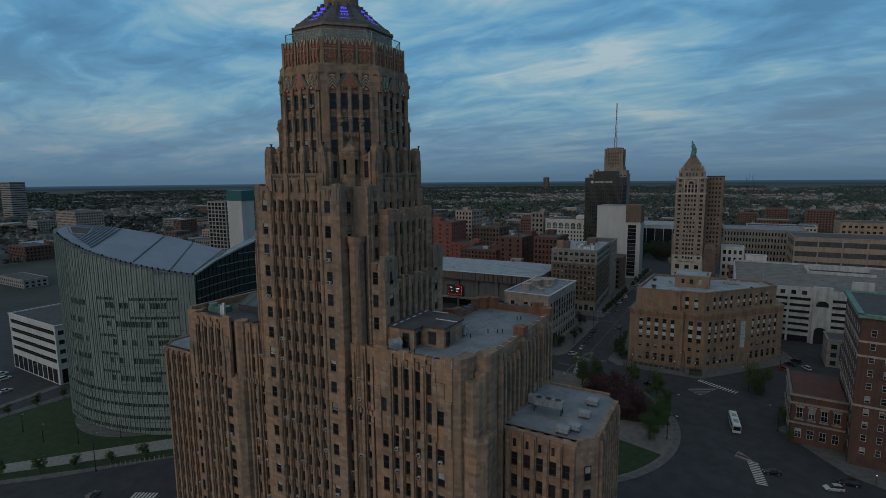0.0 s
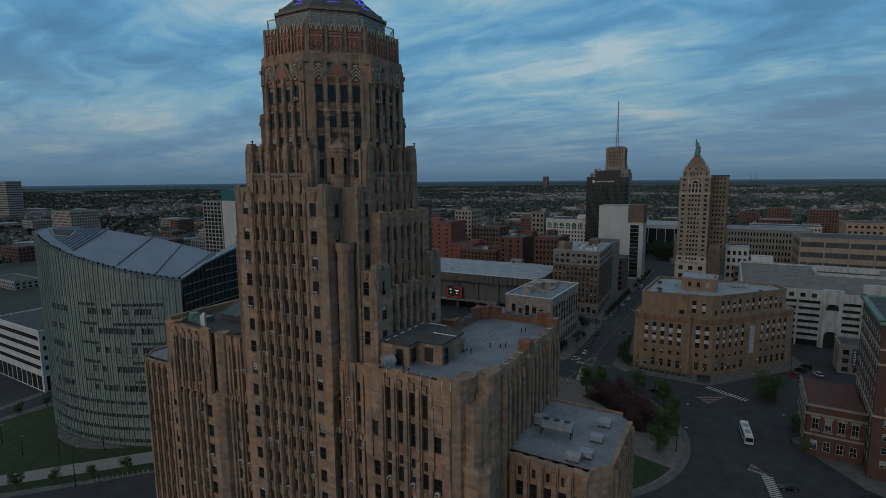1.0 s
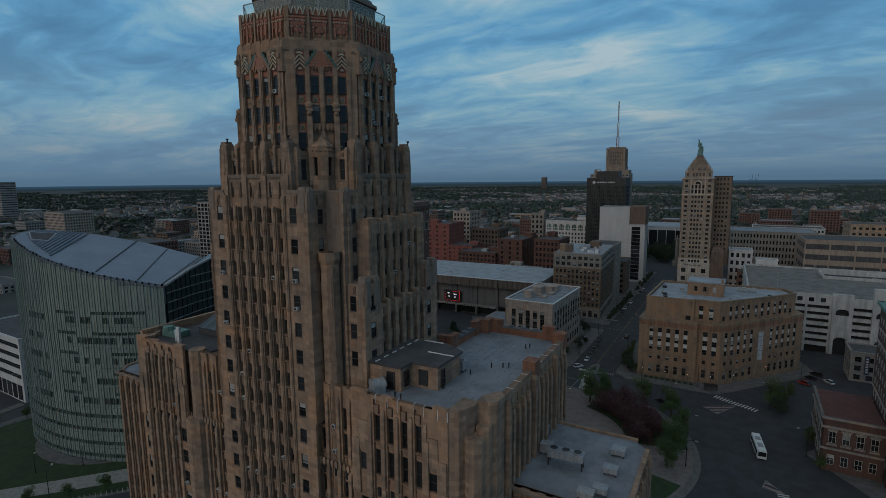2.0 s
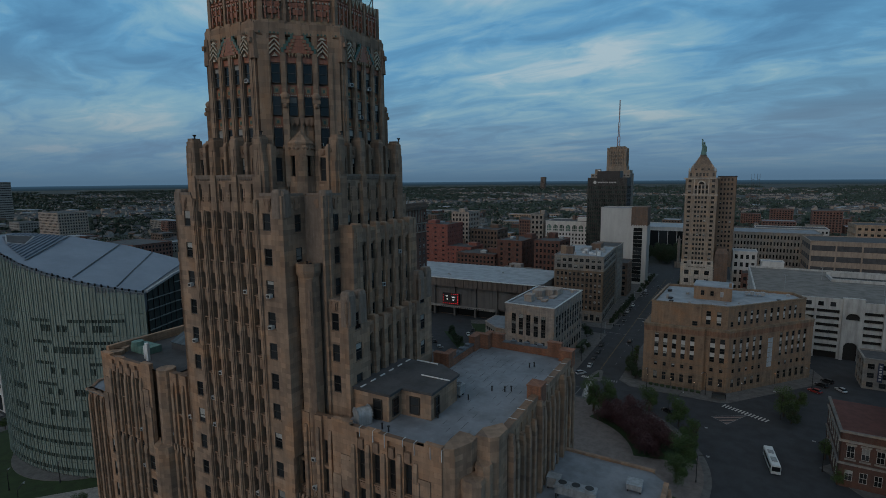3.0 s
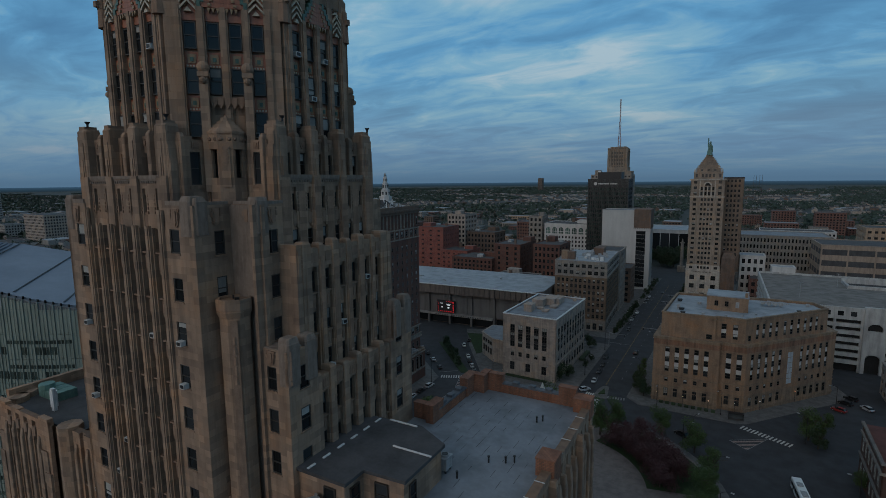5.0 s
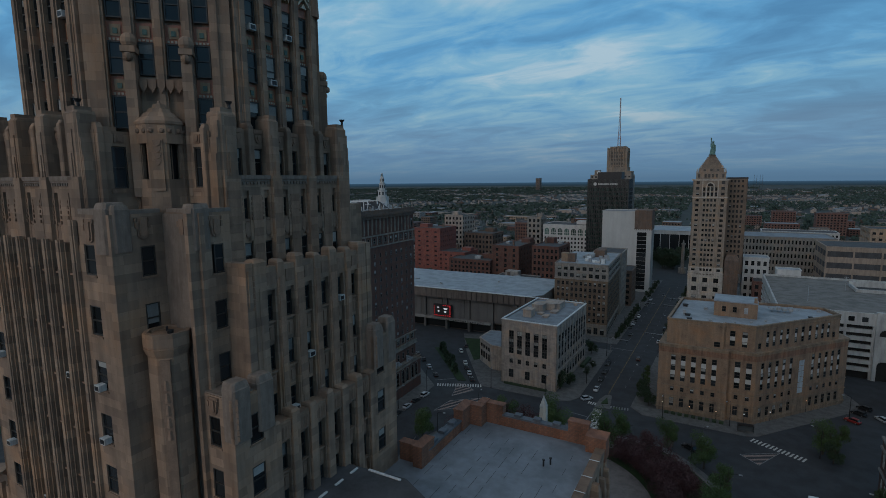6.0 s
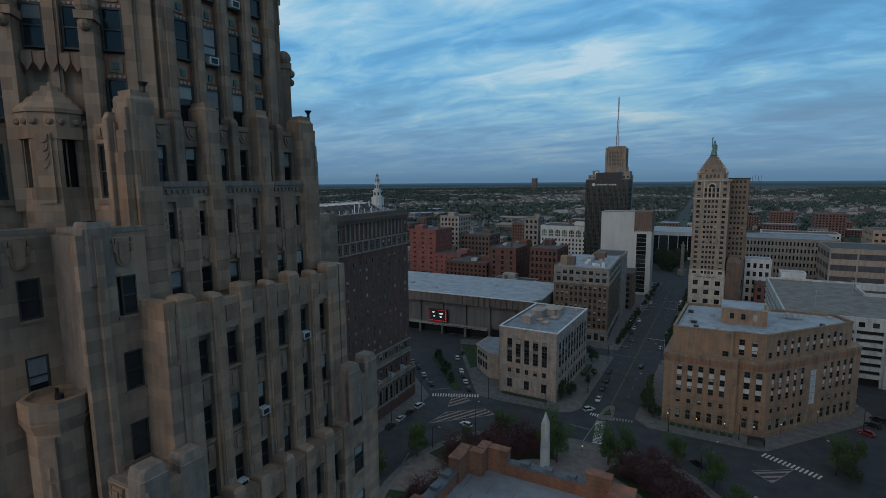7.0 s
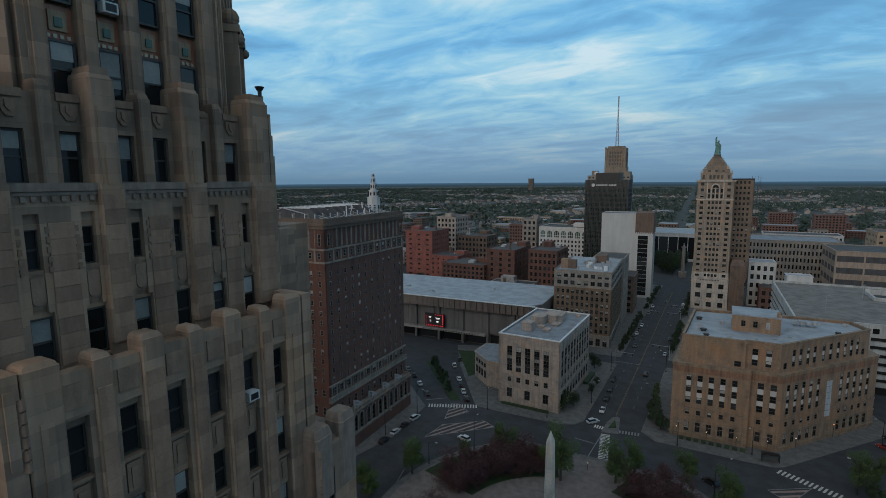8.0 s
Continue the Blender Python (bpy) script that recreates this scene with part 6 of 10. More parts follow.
for z, h, o in ((7.7, 0.45, 0.22), (1.5, 0.35, 0.16), (12.2, 0.2, 0.06), (26.2, 0.35, 0.14)):
    rows = [[bm.verts.new(p) for p in ((-e, -e, zz), (OW + e, -e, zz), (OW + e, OD + e, zz), (-e, OD + e, zz))] for e, zz in ((0.0, z), (o, z), (o, z + h), (0.0, z + h))]
    for a, b in zip(rows, rows[1:]):
        for k in range(4):
            bm.faces.new((a[k], a[(k + 1) % 4], b[(k + 1) % 4], b[k]))
part("string_course", bm, LIMESTONE, office, "pale stone string courses")
bm = bmesh.new()
box(bm, 0.5, OW - 0.5, 0.5, OD - 0.5, OH - 0.6, OH - 0.45)
part("roof", bm, ROOF_GREY, office)
for x, y, w, d, h in ((7.6, 9.2, 3.6, 5, 2.6), (8.2, 20.0, 5.0, 7, 2.6), (11.8, 25.0, 5.5, 9, 2.4), (14.6, 27, 3, 8, 2.2), (11.0, 15.5, 2.6, 2.4, 0.1), (14.4, 12.0, 2.4, 3.2, 0.1), (15.4, 20.0, 2.8, 5, 0.15), (9.2, 33, 1.4, 1.4, 2.0), (20.0, 38, 1.4, 1.4, 0.4)):
    bm = bmesh.new()
    box(bm, x - w / 2, x + w / 2, y, y + d, OH - 0.5, OH + h)
    box(bm, x - w / 2 - 0.15, x + w / 2 + 0.15, y - 0.15, y + d + 0.15, OH + h, OH + h + 0.2)
    part("penthouse", bm, LIMESTONE, office, "small stone rooftop penthouse")
bm = bmesh.new()
an = [(-19.4, 18.9), (-9.6, 10.6), (-0.2, 10.0), (-0.2, 36.0), (-19.6, 31.0)]
prism(bm, an, 0, 10.8)
prism(bm, [(-19.7, 18.7), (-9.7, 10.3), (-0.1, 9.7), (-0.1, 36.2), (-19.9, 31.2)], 10.8, 11.3)
part("annex", bm, LIMESTONE, office, "lower stone annex with angled corner")
bm = bmesh.new()
prism(bm, [(-18.9, 19.1), (-9.4, 11.0), (-0.5, 10.4), (-0.5, 35.5), (-19.0, 30.6)], 11.3, 11.36)
part("roof", bm, ROOF_GREY, office)
af = Face(-19.4, 18.9, math.degrees(math.atan2(-8.3, 9.8)))
for j in range(4):
    window(af, 2.4 + 2.7 * j, 3.0, 1.3, 3.0, 0.05, office, mullions=1)
    window(af, 2.4 + 2.7 * j, 7.6, 1.3, 1.6, 0.05, office)
bm = bmesh.new()
box(bm, 2.0, 20.5, -1.9, -0.9, 0.1, 0.9)
box(bm, OW + 0.8, OW + 2.6, 32.0, 45.0, 0.1, 1.3)
tagged(new("hedge", data_of("hedge", bm, LEAF_DARK)), "low dark clipped hedge before the offices", "hedge", kind="stuff").matrix_basis = pose(-104.95, 237.5, 0, 0, 0, -0.76)

# ---- courthouse of orange brick, five-sided, in two tiers ----
court = thing("brick_courthouse", "five-sided orange brick federal courthouse with pale window panels", "building")
ORANGE_BRICK = masonry("orange_brick", (0.272, 0.179, 0.12), (0.213, 0.138, 0.093), (0.25, 0.176, 0.118), 0.4, 0.14, 0.015, stain=0.2)
RED_BRICK_BAND = masonry("weathered_red_brick", (0.262, 0.139, 0.088), (0.205, 0.11, 0.07), (0.2, 0.13, 0.09), 0.4, 0.14, 0.015, stain=0.35)
TAN_BAND = masonry("tan_stone_base", (0.258, 0.188, 0.132), (0.208, 0.152, 0.108), (0.17, 0.125, 0.09), 1.5, 0.7, 0.01, stain=0.3)
low_o = [(-44.0, 240.6), (-21.8, 241.6), (-21.8, 243.0), (-13.4, 243.0), (16.6, 279.0), (13.0, 288.6), (-3.0, 288.4), (-42.6, 284.4)]
up_o = [(-41.8, 242.4), (-23.6, 243.2), (-23.6, 244.2), (-14.2, 244.2), (13.1, 276.3), (9.5, 285.4), (-3.0, 285.2), (-40.2, 281.0)]
shrink = lambda o, k: [(-16 + (x + 16) * k, 263 + (y - 263) * k) for x, y in o]
bm = bmesh.new()
prism(bm, shrink(low_o, 0.975), 0, 24.6)
prism(bm, shrink(up_o, 0.97), 24, 33.4)
part("core", bm, ORANGE_BRICK, court)
strip_rows = [(12.2, 2.0), (15.9, 2.1), (19.8, 1.95)]
wing_cols = [4.9 + 3.28 * i for i in range(5)]
long_cols = [3.0 + 3.5 * i for i in range(5)] + [28.25 + 3.45 * i for i in range(5)]
sides = [(0, wing_cols, 1.5), (2, [2.9, 6.3], 1.7), (3, long_cols, 1.35), (7, spread(44, 10, 2), 1.4)]
bm, pn = bmesh.new(), bmesh.new()
for k, cols, w in sides:
    a, b = low_o[k], low_o[(k + 1) % 8]
    facade(court, bm, a, b, 10.6, 25.0, cols, strip_rows, w, FRAME, 0.35, panel=pn, recess=0.1)
    facade(court, bm, a, b, 6.2, 10.6, cols, [(8.2, 1.5)], 1.2, FRAME, 0.35)
for k in (1, 4, 5, 6):
    facade(court, bm, low_o[k], low_o[k + 1], 0.0, 25.0, [], [], 1)
part("wall", bm, ORANGE_BRICK, court)
bm = bmesh.new()
for k, cols, w in sides:
    facade(court, bm, low_o[k], low_o[(k + 1) % 8], 0, 6.2, cols, [(2.4, 3.2)], 1.45, FRAME, 0.2, mullions=1)
part("base_wall", bm, TAN_BAND, court, "tan stone ground floor")
bm = bmesh.new()
for z0, z1, o in ((6.1, 6.5, 1.008), (10.1, 10.5, 1.008), (1.2, 1.7, 1.012), (24.5, 25.0, 1.006), (25.0, 25.5, 1.012), (4.4, 4.55, 1.003), (7.6, 7.75, 1.003)):
    prism(bm, shrink(low_o, o), z0, z1)
part("string_course", bm, TAN_BAND, court, "tan stone string courses")
bm = bmesh.new()
prism(bm, shrink(low_o, 1.0015), 22.5, 24.5)
part("band", bm, RED_BRICK_BAND, court, "weathered red brick band under the cornice")
for k, cols, w in sides[:3]:
    a, b = low_o[k], low_o[k + 1]
    f = Face(a[0], a[1], math.degrees(math.atan2(b[1] - a[1], b[0] - a[0])))
    for c in cols:
        bm = bmesh.new()
        f.box(bm, c - w / 2 - 0.2, c + w / 2 + 0.2, 0.0, 0.14, 11.8, 12.15)
        part("window_sill", bm, TAN_BAND, court)
part("window_panel", pn, WHITE_PANEL, court, "pale panels between the windows")
bm, pn = bmesh.new(), bmesh.new()
up_rows = [(26.8, 1.9), (30.2, 2.0)]
facade(court, bm, up_o[0], up_o[1], 25.0, 34.6, [16.2], [(26.0, 1.8)], 1.9, FRAME, 0.0, panel=pn)
facade(court, bm, up_o[2], up_o[3], 25.0, 34.6, [2.6, 6.3], up_rows, 1.6, FRAME, 0.4, panel=pn)
facade(court, bm, up_o[3], up_o[4], 25.0, 34.6, [5.8, 8.9, 12.3, 15.4, 19.6, 23.0, 26.6, 30.1, 33.2, 36.3], up_rows, 1.25, FRAME, 0.4, panel=pn)
for k in (4, 5, 6, 7, 1):
    facade(court, bm, up_o[k], up_o[(k + 1) % 8], 25.0, 34.6, [], [], 1)
f = Face(up_o[3][0], up_o[3][1], math.degrees(math.atan2(up_o[4][1] - up_o[3][1], up_o[4][0] - up_o[3][0])))
for s in (2.0, 39.1):
    window(f, s, 26.6, 1.2, 1.9, 0.03, court, frame=FRAME)
part("wall", bm, ORANGE_BRICK, court)
part("window_panel", pn, WHITE_PANEL, court, "pale panels between the windows")
bm = bmesh.new()
for a, b in zip(up_o, up_o[1:] + up_o[:1]):
    f = Face(a[0], a[1], math.degrees(math.atan2(b[1] - a[1], b[0] - a[0])))
    n = math.hypot(b[0] - a[0], b[1] - a[1])
    f.box(bm, -0.1, n + 0.1, -0.6, 0.22, 34.3, 34.75)
    f.box(bm, -0.05, n + 0.05, 0.0, 0.12, 33.2, 33.5)
part("coping", bm, TAN_BAND, court, "stone roof coping")
bm = bmesh.new()
prism(bm, shrink(up_o, 0.975), 33.4, 33.75)
part("roof", bm, ROOF_PALE, court, "pale grey membrane roof")
bm = bmesh.new()
box(bm, -27.6, -13.6, 258.0, 270.0, 33.7, 39.2)
part("penthouse", bm, ORANGE_BRICK, court, "orange brick rooftop penthouse")
bm = bmesh.new()
box(bm, -27.8, -13.4, 257.8, 270.2, 39.2, 39.6)
part("roof", bm, ROOF_PALE, court)
for x in (-24.3, -20.8):
    window(Face(x, 258.0, 0), 0, 35.6, 1.3, 2.0, 0.04, court, mullions=1)
bm = bmesh.new()
box(bm, -17.8, -16.6, 257.7, 257.98, 35.4, 37.6)
part("louvre", bm, METAL, court)
bm = bmesh.new()
box(bm, -14.8, -13.8, 258.4, 260.0, 39.6, 41.2)
part("chimney", bm, ORANGE_BRICK, court)
for x, y, w, h in ((-35.0, 246.6, 1.4, 0.9), (-28.2, 248.2, 1.0, 0.8), (-20.6, 248.6, 0.8, 0.7), (-15.5, 252.0, 0.8, 0.6), (3.2, 268.0, 1.3, 0.9), (-37.2, 254.0, 0.9, 1.9), (-36.0, 253.0, 1.6, 0.8), (-11.0, 256.5, 0.8, 0.6), (-38.0, 268.0, 1.6, 1.0), (7.0, 281.0, 1.2, 0.9), (-30.6, 266.0, 1.2, 0.9)):
    bm = bmesh.new()
    box(bm, x - w / 2, x + w / 2, y - w / 2, y + w / 2, 33.75, 33.75 + h * 0.7)
    prism(bm, ring(x, y, w * 0.75, 10), 33.75 + h * 0.7, 33.75 + h, 0.75)
    part("roof_vent", bm, DARK_METAL if w > 1.2 else METAL, court, "squat metal roof vent")
bm = bmesh.new()
for j in range(4):
    box(bm, -9.0 + j * 2.0, -7.6 + j * 2.0, 273.5, 276.0, 34.5, 35.4 + 0.3 * (j % 2))
    for q in (273.7, 275.7):
        box(bm, -8.4 + j * 2.0, -8.2 + j * 2.0, q, q + 0.15, 33.75, 34.5)
box(bm, -9.6, 0.4, 274.5, 274.8, 35.0, 35.25)
part("roof_unit", bm, METAL, court, "row of rooftop ventilation units on legs")
bm = bmesh.new()
fr = Face(low_o[3][0], low_o[3][1], math.degrees(math.atan2(36, 30)))
for k in range(2):
    for j in range(6):
        mark(bm)
        fr.box(bm, 21.1 + k * 1.35, 22.3 + k * 1.35, 0.02, 0.12, 8.2 + j * 2.05, 10.05 + j * 2.05)
part("window_panel", bm, mottled("pale_blue_panel", (0.34, 0.39, 0.43), (0.44, 0.49, 0.53), 0.6, 0.5, bump=0.02), court, "pale blue panel of the tall centre window")
bm = bmesh.new()
for j in range(9):
    a = low_o[0]
    box(bm, a[0] + 3 + j * 2.2, a[0] + 4.4 + j * 2.2, a[1] - 2.4, a[1] - 1.2, 0.1, 0.9)
tagged(new("hedge", data_of("hedge", bm, LEAF_DARK)), "row of low dark hedges along the courthouse", "hedge", kind="stuff")

# ---- convention hall with white roof ----
hallc = thing("convention_hall", "long low convention hall, dark fascia and pale flat roof", "building", pose(-162.0, 291.0, 0, 0, 0, 3.0))
bm = bmesh.new()
prism(bm, [(-75, 6), (44, 6), (50, 14), (50, 50), (-75, 50)], 0, 19.0)
part("wall", bm, DARK_CONCRETE, hallc)
bm = bmesh.new()
prism(bm, [(-75, 0), (49, 1.2), (54, 8), (54, 53), (-75, 53)], 18.8, 23.8)
part("fascia", bm, DARK_CONCRETE, hallc, "deep brown ribbed fascia")
bm = bmesh.new()
for j in range(40):
    box(bm, -74.5 + j * 3.1, -74.44 + j * 3.1, -0.03 + (j * 3.1) * 0.0097, 0.5, 19.0, 23.6)
tagged(part("fascia_joint", bm, DARK_METAL, hallc), kind="stuff")
bm = bmesh.new()
prism(bm, [(-75, 0.2), (48.8, 1.4), (53.8, 8.2), (53.8, 52.8), (-75, 52.8)], 23.8, 24.1)
part("roof", bm, ROOF_PALE, hallc, "pale flat roof with dark patches")
bm = bmesh.new()
box(bm, -75, 53, 0.0, 0.5, 23.9, 24.4)
part("roof_edge", bm, WHITE_METAL, hallc)
PANEL_GREY = mottled("grey_brown_cladding", (0.118, 0.108, 0.104), (0.15, 0.138, 0.132), 0.12, 0.75, fine=14, bump=0.1, stain=0.3)
for j in range(9):
    x = -72 + j * 14
    bm = bmesh.new()
    box(bm, x, x + 1.2, 3.2, 6.0, 0, 19)
    part("pillar", bm, PANEL_GREY, hallc, "grey-brown concrete pillar")
    bm = bmesh.new()
    for k in range(6):
        bow = 0.5 * math.sin(math.pi * (k + 0.5) / 6)
        box(bm, x + 1.35 + k * 2.08, x + 1.35 + (k + 1) * 2.08, 4.3 - bow, 6.0, 6.6, 18.6)
    part("cladding_panel", bm, PANEL_GREY, hallc, "large bowed grey-brown cladding panel")
    bm = bmesh.new()
    box(bm, x + 1.6, x + 13.6, 5.6, 5.9, 0.4, 5.4)
    part("glazing", bm, GLASS, hallc)
bm = bmesh.new()
box(bm, -75, 26, 1.6, 5.6, 5.5, 6.5)
part("canopy", bm, CONCRETE, hallc, "long pale concrete canopy edge")
bm = bmesh.new()
for j in range(20):
    mark(bm)
    box(bm, -10 + j * 1.5, -9.2 + j * 1.5, 1.56, 1.6, 5.75, 6.25)
part("text_bar", bm, DARK_METAL, hallc, "dark bars of lettering on the canopy edge")
for x, y, w in ((-30, 18, 2.2), (-10, 12, 1.2), (-8, 10, 0.8), (20, 30, 1.0)):
    bm = bmesh.new()
    box(bm, x, x + w, y, y + w, 24.1, 24.9)
    part("roof_unit", bm, METAL, hallc)
board = thing("display_board", "red-framed electronic display board on the hall's wall", "display board", hallc.matrix_basis @ pose(-3.4, 2.2, 2.6) @ Matrix.Diagonal((0.92, 1.0, 0.76, 1.0)))
bm = bmesh.new()
box(bm, -6.2, 6.2, 0, 0.8, 6.2, 15.4)
part("housing", bm, DARK_METAL, board)
bm = bmesh.new()
for j in range(8):
    mark(bm)
    box(bm, -5.6 + j * 1.5, -4.9 + j * 1.5, -0.06, 0, 6.6, 7.1)
    if j > 3:
        mark(bm)
        box(bm, -5.6 + j * 1.5, -4.9 + j * 1.5, -0.06, 0, 14.4, 14.9)
for j in range(5):
    mark(bm)
    box(bm, 5.1, 5.6, -0.06, 0, 8.0 + j * 1.3, 8.7 + j * 1.3)
    mark(bm)
    box(bm, -5.6, -5.3, -0.06, 0, 8.0 + j * 1.3, 8.5 + j * 1.3)
part("light_frame", bm, LAMP_RED, board, "glowing red lamps round the board")
bm = bmesh.new()
for x0, x1, z in ((-3.9, -2.0, 12.9), (-3.4, -2.4, 12.2), (-3.2, -2.0, 10.2), (-2.9, -2.1, 9.5), (0.6, 3.6, 12.2), (1.2, 3.2, 11.6), (1.2, 2.8, 9.8), (1.5, 2.6, 9.2)):
    mark(bm)
    box(bm, x0, x1, -0.05, 0, z, z + 0.4)
part("text_bar", bm, LAMP_WHITE, board, "plain lit bars of unreadable text")

# ---- offices along the street ----
brown = thing("office_building", "brown office block, pale top floors and stone piers", "building", pose(-107.6, 318.0, 0, 0, 0, 4.2))
BW, BD, BH = 28.5, 50.0, 39.5
bm, sp = bmesh.new(), bmesh.new()
prism(bm, [(0.4, 0.4), (BW - 0.4, 0.4), (BW - 0.4, BD - 0.4), (0.4, BD - 0.4)], 0, BH - 0.6)
part("core", bm, BRICK_BROWN, brown)
bm = bmesh.new()
fr_rows = [(7.6 + 3.3 * i, 1.9) for i in range(7)]
facade(brown, bm, (0, 0), (BW, 0), 6.4, 30.8, spread(BW, 11, 0.8), fr_rows, 1.35, FRAME, 0.4, mullions=1, panel=sp)
facade(brown, bm, (BW, 0), (BW, BD), 6.4, 30.8, spread(BD, 19, 0.8), fr_rows, 1.35, FRAME, 0.4, mullions=1, panel=sp)
part("wall", bm, masonry("tan_brown_brick", (0.19, 0.128, 0.085), (0.145, 0.098, 0.066), (0.13, 0.105, 0.08), 0.4, 0.13, 0.02), brown)
part("spandrel", sp, BRICK_BROWN, brown)
bm = bmesh.new()
for z0, z1, rr in ((0, 6.4, [(1.0, 3.6)]), (30.8, 39.4, [(31.8, 2.1), (35.6, 2.0)])):
    facade(brown, bm, (0, 0), (BW, 0), z0, z1, spread(BW, 8, 0.8), rr, 2.1, FRAME, 0.4, mullions=1)
    facade(brown, bm, (BW, 0), (BW, BD), z0, z1, spread(BD, 14, 0.8), rr, 2.1, FRAME, 0.4, mullions=1)
for z in (6.2, 30.6, 34.4, 38.9):
    box(bm, -0.2, BW + 0.3, -0.3, 0.2, z, z + 0.5)
    box(bm, BW - 0.2, BW + 0.3, 0.2, BD, z, z + 0.5)
box(bm, -0.2, 0.2, 0.2, BD, 0, BH)
part("stone_band", bm, GREY_STONE, brown, "pale stone base and top floors")
bm = bmesh.new()
box(bm, 0.5, BW - 0.5, 0.5, BD - 0.5, BH - 0.6, BH - 0.4)
part("roof", bm, ROOF_PALE, brown)
bm = bmesh.new()
box(bm, 2.0, 5.5, 6.0, 10.0, BH - 0.4, BH + 4.5)
part("penthouse", bm, ORANGE_BRICK, brown, "orange brick lift tower")
bm = bmesh.new()
box(bm, 5.5, 9.5, 6.0, 11.0, BH - 0.4, BH + 4.0)
box(bm, 16, 22, 30, 40, BH - 0.4, BH + 3.6)
part("penthouse", bm, BRICK_BROWN, brown)
for j in range(22):
    bm = bmesh.new()
    x, y = rnd.uniform(9, 26), rnd.uniform(4, 28)
    box(bm, x, x + rnd.uniform(0.8, 2.6), y, y + rnd.uniform(0.8, 2.6), BH - 0.4, BH + rnd.uniform(0.6, 2.0))
    part("roof_unit", bm, METAL if j % 5 else WHITE_METAL, brown)

block("office_building", "narrow grey stone office block on the street", -91.0, 371.5, 2.5, 17.5, 24, 39, 9, 3, 8, GREY_STONE, roof=ROOF_TAR)
block("office_building", "low dark office block on the street", -90.0, 397, 2.5, 20, 22, 24, 6, 4, 7, BRICK_BROWN)
PALE_SLAB = mottled("pale_slab_concrete", (0.37, 0.365, 0.355), (0.44, 0.435, 0.425), 0.1, 0.8, bump=0.03, stain=0.12)
block("office_building", "blank white concrete slab building with dark glass end", -99.5, 447, 2.5, 23.5, 22, 60.5, 1, 0, 0, PALE_SLAB, roof=ROOF_GREY, cornice=0.4)
end = block("office_building", "white concrete end bay with tall dark glass strip and brown top", -81.6, 446.6, 2.5, 12.0, 21, 46.5, 1, 0, 0, PALE_SLAB, roof=ROOF_GREY, cornice=0.0)
bm = bmesh.new()
box(bm, -6.0, 6.0, 0.0, 21, 46.6, 61.4)
part("top_block", bm, BRICK_BROWN, end, "brown brick top block")
bm = bmesh.new()
for j in range(14):
    mark(bm)
    box(bm, -4.0, 2.6, -0.16, -0.02, 2.0 + j * 3.1, 4.9 + j * 3.1)
part("pane", bm, GLASS, end)
bm = bmesh.new()
for j in range(9):
    mark(bm)
    box(bm, -5.4 + j * 1.25, -4.7 + j * 1.25, -0.3, 0.0, 45.0, 47.4)
box(bm, 4.6, 6.05, -0.4, 0.0, 0, 46.6)
part("frame", bm, PALE_SLAB, end)
dark = block("office_tower", "dark green glass office tower with sign band", -119.5, 500, 2.5, 34.5, 26, 84.5, 20, 17, 12, DARK_METAL, win=glazing("dark_green_glass", (0.012, 0.026, 0.024), 0.12), win_w=0.7, win_h=0.62, top_gap=7.0, cornice=0.0)
bm = bmesh.new()
for j, (x, w) in enumerate(((-7.6, 1.0), (-6.4, 1.1), (-5.1, 1.3), (-3.6, 0.4), (-3.0, 0.9), (-1.9, 0.9), (-0.8, 1.0), (0.4, 1.0), (2.4, 1.2), (3.8, 1.0), (5.0, 1.1), (6.3, 1.0), (7.5, 1.0))):
    box(bm, x - 0.5, x + w - 0.6, -0.5, -0.15, 79.6, 80.8)
part("sign", bm, WHITE_PANEL, dark, "plain white bars of a lettered sign")
bm = bmesh.new()
prism(bm, ring(0, 0, 1.4, 12), 0, 0.4)
emb = part("sign_emblem", bm, WHITE_PANEL, dark, "round white emblem")
emb.matrix_basis = pose(-10.6, -0.1, 80.3, 90, 0, 0)
bm = bmesh.new()
box(bm, -9.4, 10.6, 3.0, 20.0, 84.5, 90.4)
part("penthouse", bm, DARK_METAL, dark, "dark metal plant room on the roof")
bm = bmesh.new()
for j in range(35):
    mark(bm)
    box(bm, -17.2 + j * 1.01, -17.06 + j * 1.01, -0.28, 0.0, 3.0, 84.3)
part("mullion", bm, mottled("grey_green_metal", (0.055, 0.065, 0.06), (0.085, 0.098, 0.09), 1.0, 0.5, 0.3, bump=0.02), dark, "slim upright metal mullion")

